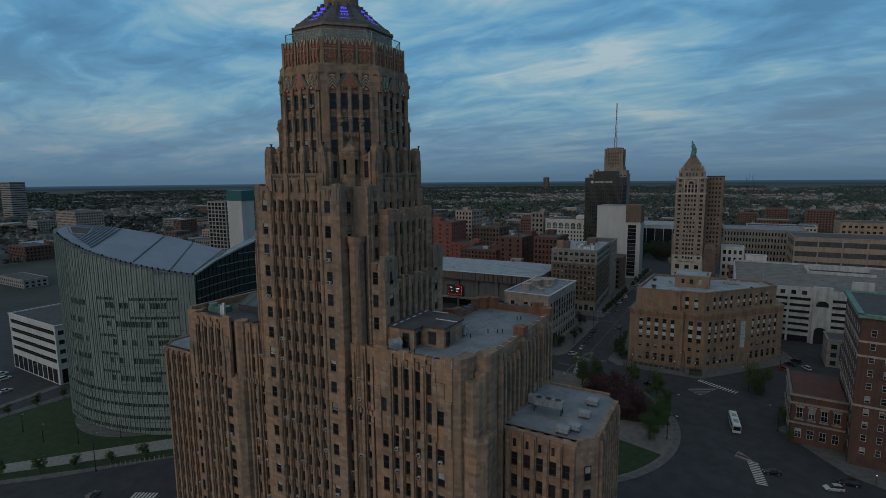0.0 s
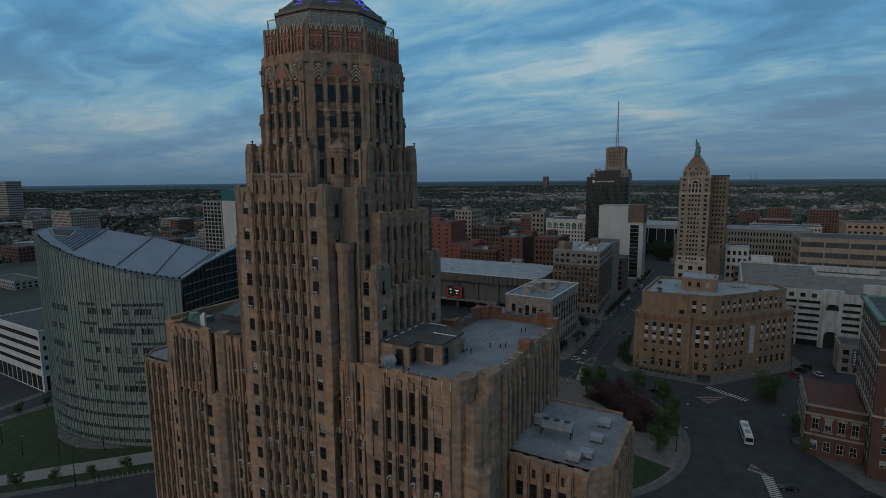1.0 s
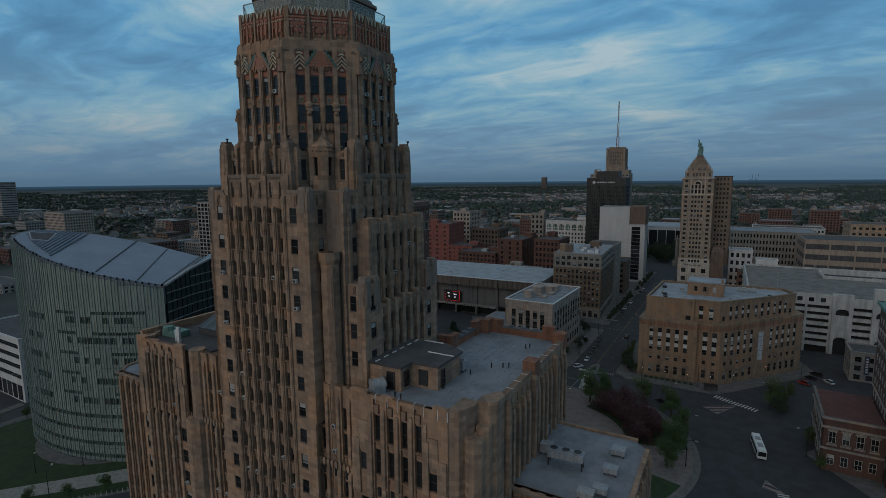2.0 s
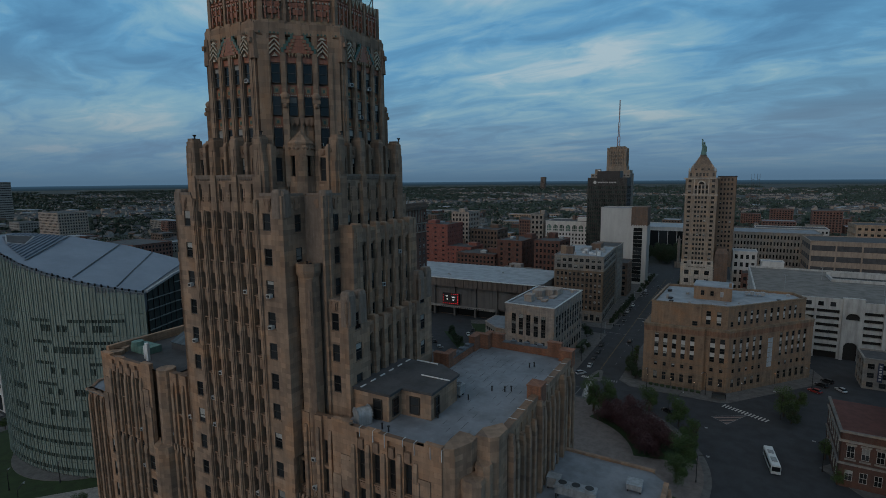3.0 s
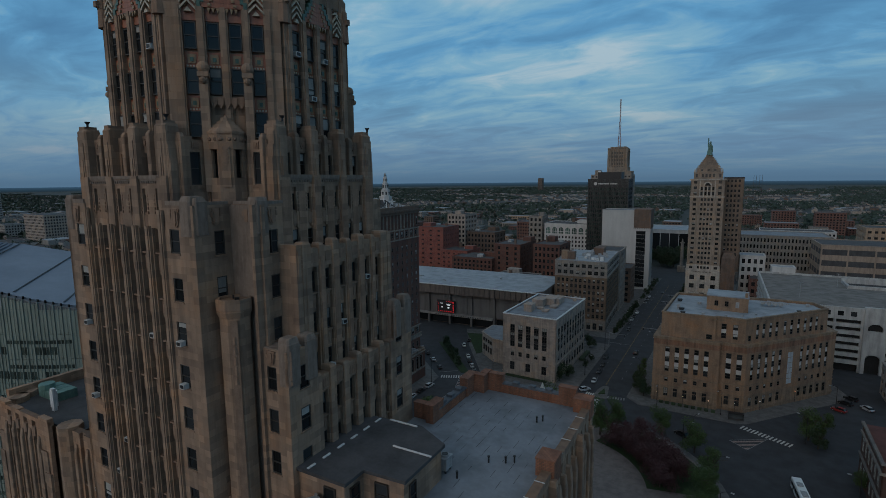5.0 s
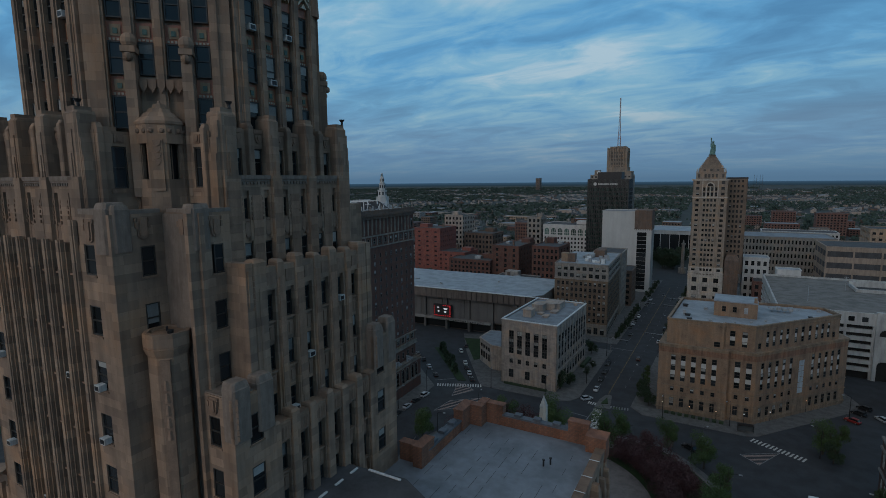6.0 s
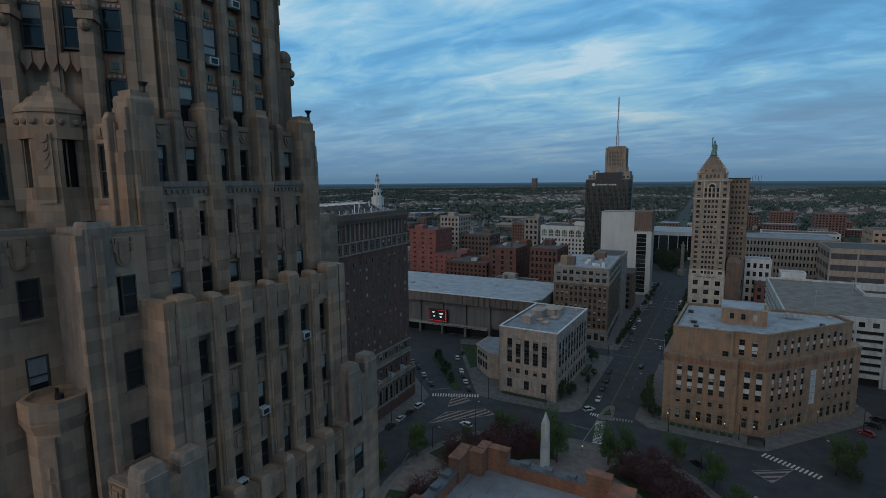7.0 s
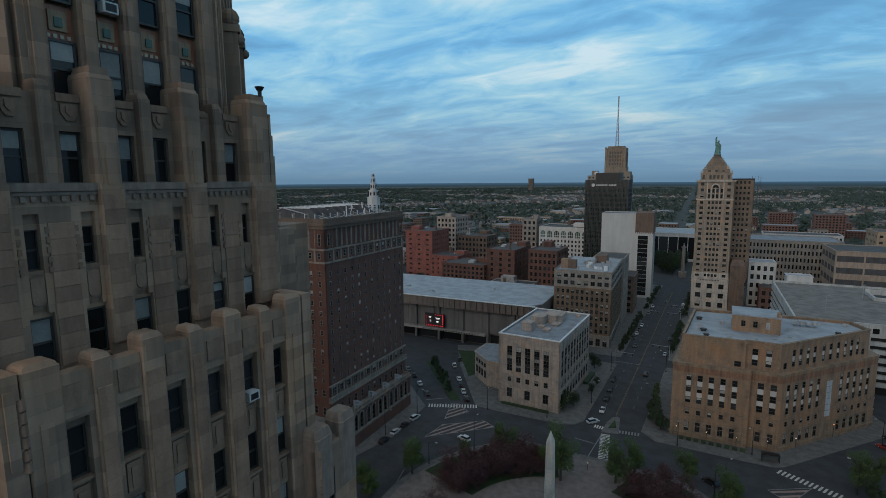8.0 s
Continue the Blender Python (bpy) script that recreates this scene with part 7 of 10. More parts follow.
# tower with tall mast
rand = thing("radio_tower_building", "stepped tan stone tower topped by a tall mast", "building", pose(-130.0, 560, 0, 0, 0, 2.5))
def tier(parent, w, d, z0, z1, n, m_, floors, wall, y0=0.0, x0=0.0):
    bm, gl = bmesh.new(), bmesh.new()
    box(bm, x0 - w / 2 + 0.4, x0 + w / 2 - 0.4, y0 + 0.4, y0 + d - 0.4, z0, z1)
    for f, width, k in ((Face(x0, y0, 0), w, n), (Face(x0 + w / 2, y0 + d / 2, 90), d, m_), (Face(x0 - w / 2, y0 + d / 2, -90), d, m_)):
        p = width / k
        for j in range(k + 1):
            s = -width / 2 + p * j
            f.box(bm, max(-width / 2, s - p * 0.25), min(width / 2, s + p * 0.25), -0.4, 0.1, z0, z1 + 0.6)
        step = (z1 - z0) / floors
        for i in range(floors):
            f.box(bm, -width / 2, width / 2, -0.4, -0.12, z0 + step * i, z0 + step * (i + 0.45))
            for j in range(k):
                f.box(gl, -width / 2 + p * (j + 0.27), -width / 2 + p * (j + 0.73), -0.3, -0.2, z0 + step * (i + 0.45), z0 + step * (i + 1))
        f.box(bm, -width / 2, width / 2, -0.4, 0.0, z1 - 0.8, z1 + 0.3)
    part("wall", bm, wall, parent)
    tagged(part("window", gl, GLASS, parent), kind="stuff")


tier(rand, 38, 26, 0, 88, 11, 8, 22, GREY_STONE)
SHAFT_STONE = masonry("brown_weathered_stone", (0.27, 0.222, 0.178), (0.215, 0.176, 0.142), (0.14, 0.11, 0.085), 1.2, 0.6, 0.01, stain=0.3)
bm, gl = bmesh.new(), bmesh.new()
for x0, x1, y0, y1, z0, z1 in ((-3.6, 13.6, 4.6, 22.0, 88, 113.0), (-4.6, 14.8, 4.0, 23.0, 88, 96.0), (-2.4, 12.4, 5.6, 21.0, 113.0, 115.6), (-3.9, 16.6, 6.0, 24.0, 88, 91.5)):
    mark(bm)
    box(bm, x0, x1, y0, y1, z0, z1)
for x, w, z1 in ((-3.6, 1.8, 114.6), (-1.2, 0.8, 114.2), (1.5, 0.8, 115.0), (3.6, 0.5, 115.4), (6.2, 0.5, 115.4), (8.4, 0.8, 115.0), (11.0, 0.8, 114.2), (13.4, 1.8, 114.6)):
    mark(bm)
    box(bm, x - w / 2, x + w / 2, 3.9, 4.7, 88, z1)
for y in (4.6, 8.0, 11.5, 15.0, 18.5, 22.0):
    for x in (-3.6, 13.6):
        mark(bm)
        box(bm, x - 0.5, x + 0.5, y - 0.45, y + 0.45, 88, 114.2)
for j in range(6):
    z = 91.0 + j * 3.5
    for x in (0.15, 2.55, 4.9, 7.3, 9.7):
        mark(gl)
        box(gl, x - 0.55, x + 0.55, 4.5, 4.62, z, z + 2.0)
    for y in (6.3, 9.75, 13.2, 16.7):
        mark(gl)
        box(gl, 13.55, 13.7, y - 0.7, y + 0.7, z, z + 2.0)
part("wall", bm, SHAFT_STONE, rand, "ribbed brown stone upper shaft")
part("window", gl, GLASS, rand)
bm = bmesh.new()
box(bm, -15.8, -10.6, 3.0, 9.0, 88.0, 93.0)
box(bm, 14.5, 18.6, 2.0, 20.0, 88.0, 92.0)
part("shoulder", bm, SHAFT_STONE, rand, "stone shoulder block beside the shaft")
bm = bmesh.new()
for z0, z1, r0, r1 in ((116, 126, 1.6, 1.0), (126, 140, 1.0, 0.6), (140, 162, 0.45, 0.15)):
    for k in range(4):
        a = math.pi / 4 + math.pi / 2 * k
        v0 = Vector((4.9 + r0 * math.cos(a), 13 + r0 * math.sin(a), z0))
        v1 = Vector((4.9 + r1 * math.cos(a), 13 + r1 * math.sin(a), z1))
        prism(bm, ring(v0.x, v0.y, 0.22, 4), z0, z1, 1.0)
    for j in range(int((z1 - z0) / 2.5)):
        z = z0 + 2.5 * j
        r = r0 + (r1 - r0) * j * 2.5 / (z1 - z0)
        box(bm, 4.9 - r, 4.9 + r, 13 - 0.1, 13 + 0.1, z, z + 0.25)
        box(bm, 4.9 - 0.1, 4.9 + 0.1, 13 - r, 13 + r, z + 1.2, z + 1.45)
part("mast", bm, mottled("red_and_white_mast_paint", (0.30, 0.16, 0.16), (0.45, 0.42, 0.42), 0.05, 0.6, bump=0), rand, "lattice radio mast")
bm = bmesh.new()
prism(bm, ring(0, 0, 1.9, 14), 0, 0.5, 0.7)
dish = part("dish", bm, WHITE_METAL, rand, "round white antenna dish")
dish.matrix_basis = pose(-11.4, 2.6, 90.4, 80, 0, 10)

# cream bank tower with stepped roof
bank = thing("bank_tower", "tall cream bank tower, stepped pyramid roof and two bronze statues", "building", pose(-38.3, 432.0, 0, 0, 0, 2.5))
def bank_shaft(w, d, z0, z1, cols, m_, floors, x0, y0, wall):
    bm = bmesh.new()
    prism(bm, [(x0 - w / 2 + 0.4, y0 + 0.4), (x0 + w / 2 - 0.4, y0 + 0.4), (x0 + w / 2 - 0.4, y0 + d - 0.4), (x0 - w / 2 + 0.4, y0 + d - 0.4)], z0, z1)
    step = (z1 - z0) / floors
    rows = [(z0 + step * (i + 0.3), step * 0.5) for i in range(floors)]
    facade(bank, bm, (x0 - w / 2, y0), (x0 + w / 2, y0), z0, z1, cols, rows, 1.25, FRAME, 0.1)
    n = math.floor(d / 3.2)
    facade(bank, bm, (x0 + w / 2, y0), (x0 + w / 2, y0 + d), z0, z1, spread(d, m_, 0.6), rows, 1.25, FRAME, 0.1)
    facade(bank, bm, (x0 - w / 2, y0 + d), (x0 - w / 2, y0), z0, z1, [], [], 1.0)
    facade(bank, bm, (x0 + w / 2, y0 + d), (x0 - w / 2, y0 + d), z0, z1, [], [], 1.0)
    part("wall", bm, wall, bank)


BANK_STONE = masonry("buff_brick", (0.29, 0.232, 0.185), (0.245, 0.196, 0.156), (0.22, 0.17, 0.13), 0.5, 0.2, 0.012, stain=0.3)
BANK_PALE = masonry("pale_bank_granite", (0.46, 0.415, 0.365), (0.40, 0.36, 0.318), (0.3, 0.27, 0.24), 1.5, 0.7, 0.01, stain=0.25)
front = [(2.9, 2.0), (7.25, 1.35), (9.35, 1.35), (11.45, 1.35), (13.55, 1.35), (17.9, 2.0)]
bank_shaft(20.8, 22.0, 24.4, 71.4, front, 6, 14, 0, 0, BANK_STONE)
bank_shaft(20.8, 22.0, 72.0, 83.4, [(2.9, 2.0), (17.9, 2.0)], 6, 3, 0, 0, BANK_STONE)
bank_shaft(12.0, 26.0, 19.0, 84.0, [2.4, 4.6, 6.8, 9.2], 8, 19, 16.2, 14, masonry("shaded_brick", (0.20, 0.15, 0.12), (0.165, 0.124, 0.098), (0.17, 0.13, 0.095), 0.5, 0.2, 0.015))
bank_shaft(21.2, 22.2, 20.8, 24.2, [(2.9, 2.2), (7.6, 1.4), (9.6, 1.4), (11.6, 1.4), (13.6, 1.4), (18.3, 2.2)], 6, 1, 0, -0.1, BANK_PALE)
bank_shaft(21.6, 22.6, 0.0, 18.4, [(4.2, 3.0), (10.8, 3.0), (17.4, 3.0)], 5, 3, 0, -0.4, BANK_PALE)
bm = bmesh.new()
for z, o, h in ((18.4, 0.7, 0.5), (20.2, 0.55, 0.6), (24.2, 0.35, 0.35), (71.4, 0.4, 0.6), (83.4, 1.0, 0.6), (82.9, 0.6, 0.5)):
    mark(bm)
    box(bm, -10.4 - o, 10.4 + o, -o, 22 + o, z, z + h)
mark(bm)
box(bm, -10.7, 10.7, -0.3, 22.3, 18.9, 20.2)
part("cornice", bm, BANK_PALE, bank, "projecting stone cornice")
bm = bmesh.new()
for j in range(13):
    mark(bm)
    box(bm, -5.6 + j * 0.87, -5.1 + j * 0.87, -0.36, -0.3, 19.2, 19.9)
part("lettering", bm, BRICK_BROWN, bank, "plain dark bars of carved lettering")
# tall arched centre under the top cornice
arch, gl, col = bmesh.new(), bmesh.new(), bmesh.new()
box(arch, -4.9, -4.35, -0.28, 0.0, 72.0, 82.9)
box(arch, 4.35, 4.9, -0.28, 0.0, 72.0, 82.9)
for q in range(12):
    a0, a1 = math.pi * q / 12, math.pi * (q + 1) / 12
    for r0, r1, d in ((1.75, 2.25, -0.32), (2.25, 2.6, -0.2)):
        v = [arch.verts.new((r * math.cos(a), y, 79.4 + r * math.sin(a))) for y in (d, 0.05) for r, a in ((r0, a0), (r1, a0), (r1, a1), (r0, a1))]
        for k in range(4):
            arch.faces.new((v[k], v[(k + 1) % 4], v[4 + (k + 1) % 4], v[4 + k]))
        arch.faces.new(v[:4][::-1])
plate(gl, Face(0, 0, 0), [(1.75, 79.2), (-1.75, 79.2)] + [(-1.75 * math.cos(a), 79.4 + 1.75 * math.sin(a)) for a in np.linspace(0, math.pi, 9)], 0.02, 0.06)
for x in (-3.55, -1.1, 1.1, 3.55):
    for z in (72.8, 76.2):
        mark(gl)
        box(gl, x - 0.62, x + 0.62, -0.06, 0.1, z, z + 2.3)
for x in (-2.35, 2.35, 0.0):
    mark(col)
    prism(col, ring(x, -0.25, 0.34, 8), 72.0, 78.9)
    box(col, x - 0.5, x + 0.5, -0.7, 0.0, 78.9, 79.3)
part("arch_surround", arch, BANK_PALE, bank, "pale stone arch surround below the cornice")
part("window", gl, GLASS, bank)
part("column", col, BANK_PALE, bank, "pale stone column between the tall windows")
# stepped crown
bm = bmesh.new()
for inset, z0, z1 in ((1.5, 84.0, 88.4), (2.9, 88.4, 91.2), (3.5, 91.2, 92.3), (4.2, 92.3, 93.4), (4.9, 93.4, 94.5), (5.6, 94.5, 95.6), (6.3, 95.6, 96.7), (7.0, 96.7, 97.8), (7.7, 97.8, 98.9), (8.4, 98.9, 100.2)):
    mark(bm)
    box(bm, -10.4 + inset, 10.4 - inset, inset, 22 - inset, z0, z1)
    box(bm, -10.4 + inset - 0.28, 10.4 - inset + 0.28, inset - 0.28, 22 - inset + 0.28, z1 - 0.34, z1 + 0.02)
part("crown_step", bm, BANK_STONE, bank, "stepped stone pyramid roof")
bm = bmesh.new()
for x in (-8.3, 8.3):
    mark(bm)
    prism(bm, ring(x, 2.2, 0.7, 8), 88.4, 90.0, 0.7)
    prism(bm, ring(x, 2.2, 0.4, 8), 90.0, 91.0, 0.3)
for x in (-6.2, 6.2):
    mark(bm)
    prism(bm, ring(x, 3.6, 0.6, 8), 91.2, 93.2, 0.5)
part("urn", bm, BANK_PALE, bank, "stone urn on the stepped crown")
bm = bmesh.new()
for x in (-7.2, -3.3, -1.1, 1.1, 3.3, 7.2):
    mark(bm)
    box(bm, x - 0.65, x + 0.65, 1.42, 1.6, 85.0, 87.3)
for x in (-4.0, 0.0, 4.0):
    mark(bm)
    box(bm, x - 0.7, x + 0.7, 2.82, 2.98, 89.3, 90.5)
part("window", bm, GLASS, bank)
bm = bmesh.new()
box(bm, 10.0, 22.4, 14.0, 39.6, 84.0, 85.0)
part("coping", bm, DARK_METAL, bank, "dark metal coping of the brick slab")
bm = bmesh.new()
box(bm, 11.0, 19.5, -0.3, 13.0, 0.0, 30.0)
prism(bm, [(11.0, -0.3), (19.5, -0.3), (19.5, 13.0), (11.0, 13.0)], 30.0, 33.5, 0.72)
part("annex", bm, BRICK_BROWN, bank, "low brown annex with sloping slate roof")
for y in (4.0, 18.0):
    bm = bmesh.new()
    prism(bm, ring(0, y, 1.9, 10), 100.2, 101.3, 0.85)
    prism(bm, ring(0, y, 1.75, 10), 101.3, 104.2, 0.7)
    prism(bm, ring(0.1, y, 1.25, 10), 104.2, 106.6, 0.95)
    prism(bm, ring(0.1, y, 1.2, 10), 106.6, 107.7, 0.45)
    bmesh.ops.create_icosphere(bm, subdivisions=2, radius=0.62, matrix=Matrix.Translation((0.1, y, 108.3)))
    for k in range(7):
        a = math.pi * (0.15 + 0.7 * k / 6)
        box(bm, 0.1 + 0.85 * math.cos(a) - 0.07, 0.1 + 0.85 * math.cos(a) + 0.07, y - 0.07, y + 0.07, 108.3 + 0.5 * math.sin(a), 108.4 + 0.95 * math.sin(a))
    prism(bm, ring(-1.15, y, 0.34, 6), 106.2, 110.3, 0.75)
    prism(bm, ring(-1.15, y, 0.3, 6), 110.3, 111.3, 1.5)
    prism(bm, ring(1.35, y - 0.3, 0.5, 6), 102.6, 106.4, 0.7)
    statue = tagged(new("statue", data_of("statue", bm, COPPER)), "green bronze statue with raised arm on the roof", "statue", "roof statues")
    statue.matrix_basis = bank.matrix_basis.copy()

# right-hand neighbours
block("white_house_block", "small white painted building with punched windows", -8.5, 455, 2.5, 15.5, 16, 30, 5, 4, 4, WHITE_PANEL, roof=ROOF_PALE)
block("long_office", "long grey stone office building with many arched rows", 13.5, 520, 2.5, 62, 40, 38.5, 7, 26, 12, GREY_STONE, roof=ROOF_GREY, win_w=0.5)
# dark tar-coloured sheets fill the garage openings in place of shade inside
block("parking_garage", "tan concrete parking garage with long dark openings", 68, 466, 2.5, 74, 40, 39, 5, 5, 4, mottled("tan_concrete", (0.27, 0.21, 0.165), (0.33, 0.258, 0.205), 0.4), win=ROOF_TAR, win_w=0.94, win_h=0.5)
block("office_building", "cream office block behind the garage", 100, 560, 2.5, 60, 30, 44, 9, 14, 8, CREAM, win_h=0.4)
block("pale_shed", "white rooftop shed on the garage", 6.5, 402, 2.5, 12, 9, 31, 1, 0, 0, WHITE_PANEL, roof=ROOF_PALE, ground=20.0)
block("library", "low white library with dark glass front", -78, 640, 2.5, 66, 60, 29, 1, 7, 6, WHITE_PANEL, roof=ROOF_PALE, win_w=0.94, win_h=0.8)
garage = thing("striped_garage", "white concrete parking garage with dark bands and arches", "garage", pose(-4.0, 311.0, 0, 0, 0, 1.6))
GL = 104.0
# near-black core: the shade between the decks is put into its colour
bm = bmesh.new()
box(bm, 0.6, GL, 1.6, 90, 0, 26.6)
part("core", bm, RUBBER_AND_SHADE, garage, "near-black core painting the shade inside the parking decks")
GARAGE_WHITE = mottled("white_concrete", (0.36, 0.355, 0.345), (0.46, 0.455, 0.44), 0.3, 0.8, bump=0.05, stain=0.3)
TOWERS = ((34.5, 42.5), (49.5, 58.0))
RUNS = ((0.0, 34.5), (42.5, 49.5), (58.0, GL))
bm = bmesh.new()
for i in range(6):
    z = 3.4 + 3.3 * i
    for x0, x1 in RUNS:
        mark(bm)
        box(bm, x0, x1, 0.0, 1.6, z, z + 1.65)
    mark(bm)
    box(bm, -0.02, 0.7, 1.6, 90, z, z + 1.65)
part("band", bm, GARAGE_WHITE, garage, "white concrete deck parapet")
bm = bmesh.new()
box(bm, 0.0, 34.5, -0.05, 0.8, 23.2, 28.6)
box(bm, 42.5, 49.5, 0.0, 0.8, 23.2, 27.6)
box(bm, 58.0, GL, 0.0, 0.8, 23.2, 27.6)
box(bm, -0.05, 0.75, 0.8, 90, 23.2, 27.8)
box(bm, 0.75, GL, 89.2, 90.0, 23.2, 28.0)
for x0 in (0.0, 8.0, 16.0, 24.0, 33.6):
    box(bm, x0, x0 + 0.9, 0.02, 1.0, 0, 23.2)
part("wall", bm, GARAGE_WHITE, garage)
bm = bmesh.new()
for j in range(7):
    mark(bm)
    box(bm, 2.2 + j * 4.6, 4.3 + j * 4.6, -0.12, -0.05, 24.8, 26.8)
part("window", bm, GLASS, garage)
for x0, x1 in TOWERS:
    bm, dk = bmesh.new(), bmesh.new()
    c, r = (x0 + x1) / 2, (x1 - x0) / 2 - 1.4
    box(bm, x0, x1, -0.6, 1.4, 10.0, 19.0)
    box(bm, x0, x1, -0.6, 1.4, 23.2, 29.2 if x0 < 40 else 33.0)
    box(bm, x0, x0 + 1.4, -0.6, 1.4, 0, 10.0)
    box(bm, x1 - 1.4, x1, -0.6, 1.4, 0, 10.0)
    box(bm, x0, x0 + 1.4, -0.6, 1.4, 19.0, 23.2)
    box(bm, x1 - 1.4, x1, -0.6, 1.4, 19.0, 23.2)
    for zc, zt in ((6.0, 10.0), (19.6, 23.2)):
        for q in range(10):
            a0, a1 = math.pi * q / 10, math.pi * (q + 1) / 10
            box(bm, c + r * math.cos(a1), c + r * math.cos(a0), -0.6, 0.6, zc + min(zt - zc - 0.2, r * max(math.sin(a0), math.sin(a1))), zt)
    part("stair_tower", bm, GARAGE_WHITE, garage, "white concrete tower with arched openings")
    # near-black sheet stands in for the shade behind the arches
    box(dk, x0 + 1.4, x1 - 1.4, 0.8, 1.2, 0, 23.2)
    part("opening", dk, RUBBER_AND_SHADE, garage)
bm = bmesh.new()
box(bm, 0.8, GL - 0.2, 1.0, 89.0, 26.6, 27.0)
part("deck", bm, mottled("worn_deck_concrete", (0.14, 0.128, 0.118), (0.20, 0.185, 0.17), 0.12, 0.9, bump=0.05, stain=0.35), garage, "concrete upper parking deck")
bm = bmesh.new()
for x0, x1, y0, y1, z1 in ((38.0, 70.0, 56.0, 57.0, 28.6), (38.0, 39.0, 57.0, 72.0, 28.6), (38.0, 70.0, 72.0, 73.0, 29.6), (74.0, 92.0, 30.0, 46.0, 30.0)):
    mark(bm)
    box(bm, x0, x1, y0, y1, 27.0, z1)
part("parapet", bm, GARAGE_WHITE, garage)
bm = bmesh.new()
box(bm, 39.0, 70.0, 57.0, 72.0, 27.0, 27.06)
part("ramp", bm, ASPHALT, garage, "dark down ramp")
for j in range(5):
    bm = bmesh.new()
    x, y = 14 + 20 * j, 24 + 34 * (j % 2)
    prism(bm, ring(x, y, 0.12, 6), 27.0, 34.0)
    box(bm, x - 0.9, x + 0.9, y - 0.15, y + 0.15, 33.9, 34.1)
    part("lamp_post", bm, METAL, garage)

# brick club house
CLUB_BRICK = masonry("sooty_red_brick", (0.105, 0.046, 0.034), (0.078, 0.034, 0.026), (0.08, 0.06, 0.05), 0.4, 0.13, 0.02)
club = thing("club_house", "red brick club house tower with stone bands and copper cornice", "building")
co = [(30.6, 219.5), (29.2, 183.0), (64.0, 181.0), (66.5, 217.5)]
bm = bmesh.new()
prism(bm, [(48 + (x - 48) * 0.975, 200 + (y - 200) * 0.97) for x, y in co], 0, 44.5)
part("core", bm, CLUB_BRICK, club)
bm = bmesh.new()
rows = [(4.0 + 3.9 * i, 2.0) for i in range(10)]
facade(club, bm, co[0], co[1], 0, 45.0, spread(36.5, 9, 1.2), rows, 1.3, LIGHT_FRAME, 0.3)
facade(club, bm, co[1], co[2], 0, 45.0, spread(34.8, 9, 1.2), rows, 1.3, LIGHT_FRAME, 0.3)
facade(club, bm, co[3], co[0], 0, 45.0, spread(36.5, 9, 1.2), rows, 1.3, LIGHT_FRAME, 0.3)
part("wall", bm, CLUB_BRICK, club)
bm, cp = bmesh.new(), bmesh.new()
for a, b in ((co[0], co[1]), (co[1], co[2]), (co[3], co[0])):
    f = Face(a[0], a[1], math.degrees(math.atan2(b[1] - a[1], b[0] - a[0])))
    n = math.hypot(b[0] - a[0], b[1] - a[1])
    for z in (18.2, 33.0, 37.2):
        mark(bm)
        f.box(bm, -0.2, n + 0.2, -0.1, 0.25, z, z + 0.55)
    mark(cp)
    f.box(cp, -0.8, n + 0.8, -0.6, 0.9, 44.4, 45.4)
part("stone_band", bm, LIMESTONE, club)
part("cornice", cp, COPPER, club, "green copper cornice")
bm = bmesh.new()
prism(bm, [(48 + (x - 48) * 0.97, 200 + (y - 200) * 0.96) for x, y in co], 44.5, 44.9)
part("roof", bm, ROOF_TAR, club)
cw = thing("club_wing", "two-storey red brick wing with stone trim and arched windows", "building", pose(15.0, 190.0, 0, 0, 0, -0.5))
bm = bmesh.new()
prism(bm, [(0.4, 0.4), (14.2, 0.4), (14.2, 25), (0.4, 25)], 0, 15.4)
part("core", bm, CLUB_BRICK, cw)
bm = bmesh.new()
facade(cw, bm, (0, 0), (14.3, 0), 0, 16.0, spread(14.3, 4, 0.8), [(2.0, 3.0), (8.6, 3.4)], 1.7, LIGHT_FRAME, 0.2, mullions=1)
facade(cw, bm, (0, 25), (0, 0), 0, 16.0, spread(25, 6, 1.0), [(2.0, 3.0), (8.6, 3.4)], 1.7, LIGHT_FRAME, 0.2, mullions=1)
part("wall", bm, CLUB_BRICK, cw)
bm = bmesh.new()
for z in (6.6, 13.0, 15.6):
    box(bm, -0.4, 14.3, -0.4, 0.3, z, z + 0.6)
    box(bm, -0.4, 0.3, 0.3, 25, z, z + 0.6)
for s in spread(14.3, 4, 0.8):
    box(bm, s - 1.2, s + 1.2, -0.3, 0.02, 12.2, 12.7)
    box(bm, s - 1.2, s + 1.2, -0.25, 0.02, 7.9, 8.4)
    box(bm, s - 0.2, s + 0.2, -0.35, 0.02, 12.2, 13.2)
part("stone_trim", bm, GREY_STONE, cw)
bm = bmesh.new()
prism(bm, [(0.5, 0.5), (14.2, 0.5), (14.2, 24.5), (0.5, 24.5)], 15.3, 15.6)
part("roof", bm, mottled("red_roof_membrane", (0.09, 0.036, 0.03), (0.13, 0.05, 0.042), 0.3, 0.9), cw, "dull red flat roof")
small = block("small_office", "small grey stone building with a dark blue banner", 40.0, 276.0, 0, 13, 14, 12.5, 3, 3, 3, GREY_STONE)
bm = bmesh.new()
box(bm, -1.9, -0.3, -0.3, -0.1, 3.4, 11.2)
part("banner", bm, mottled("dark_blue_cloth", (0.03, 0.04, 0.075), (0.045, 0.06, 0.10), 0.8, 0.8), small, "dark blue hanging banner")
bm = bmesh.new()
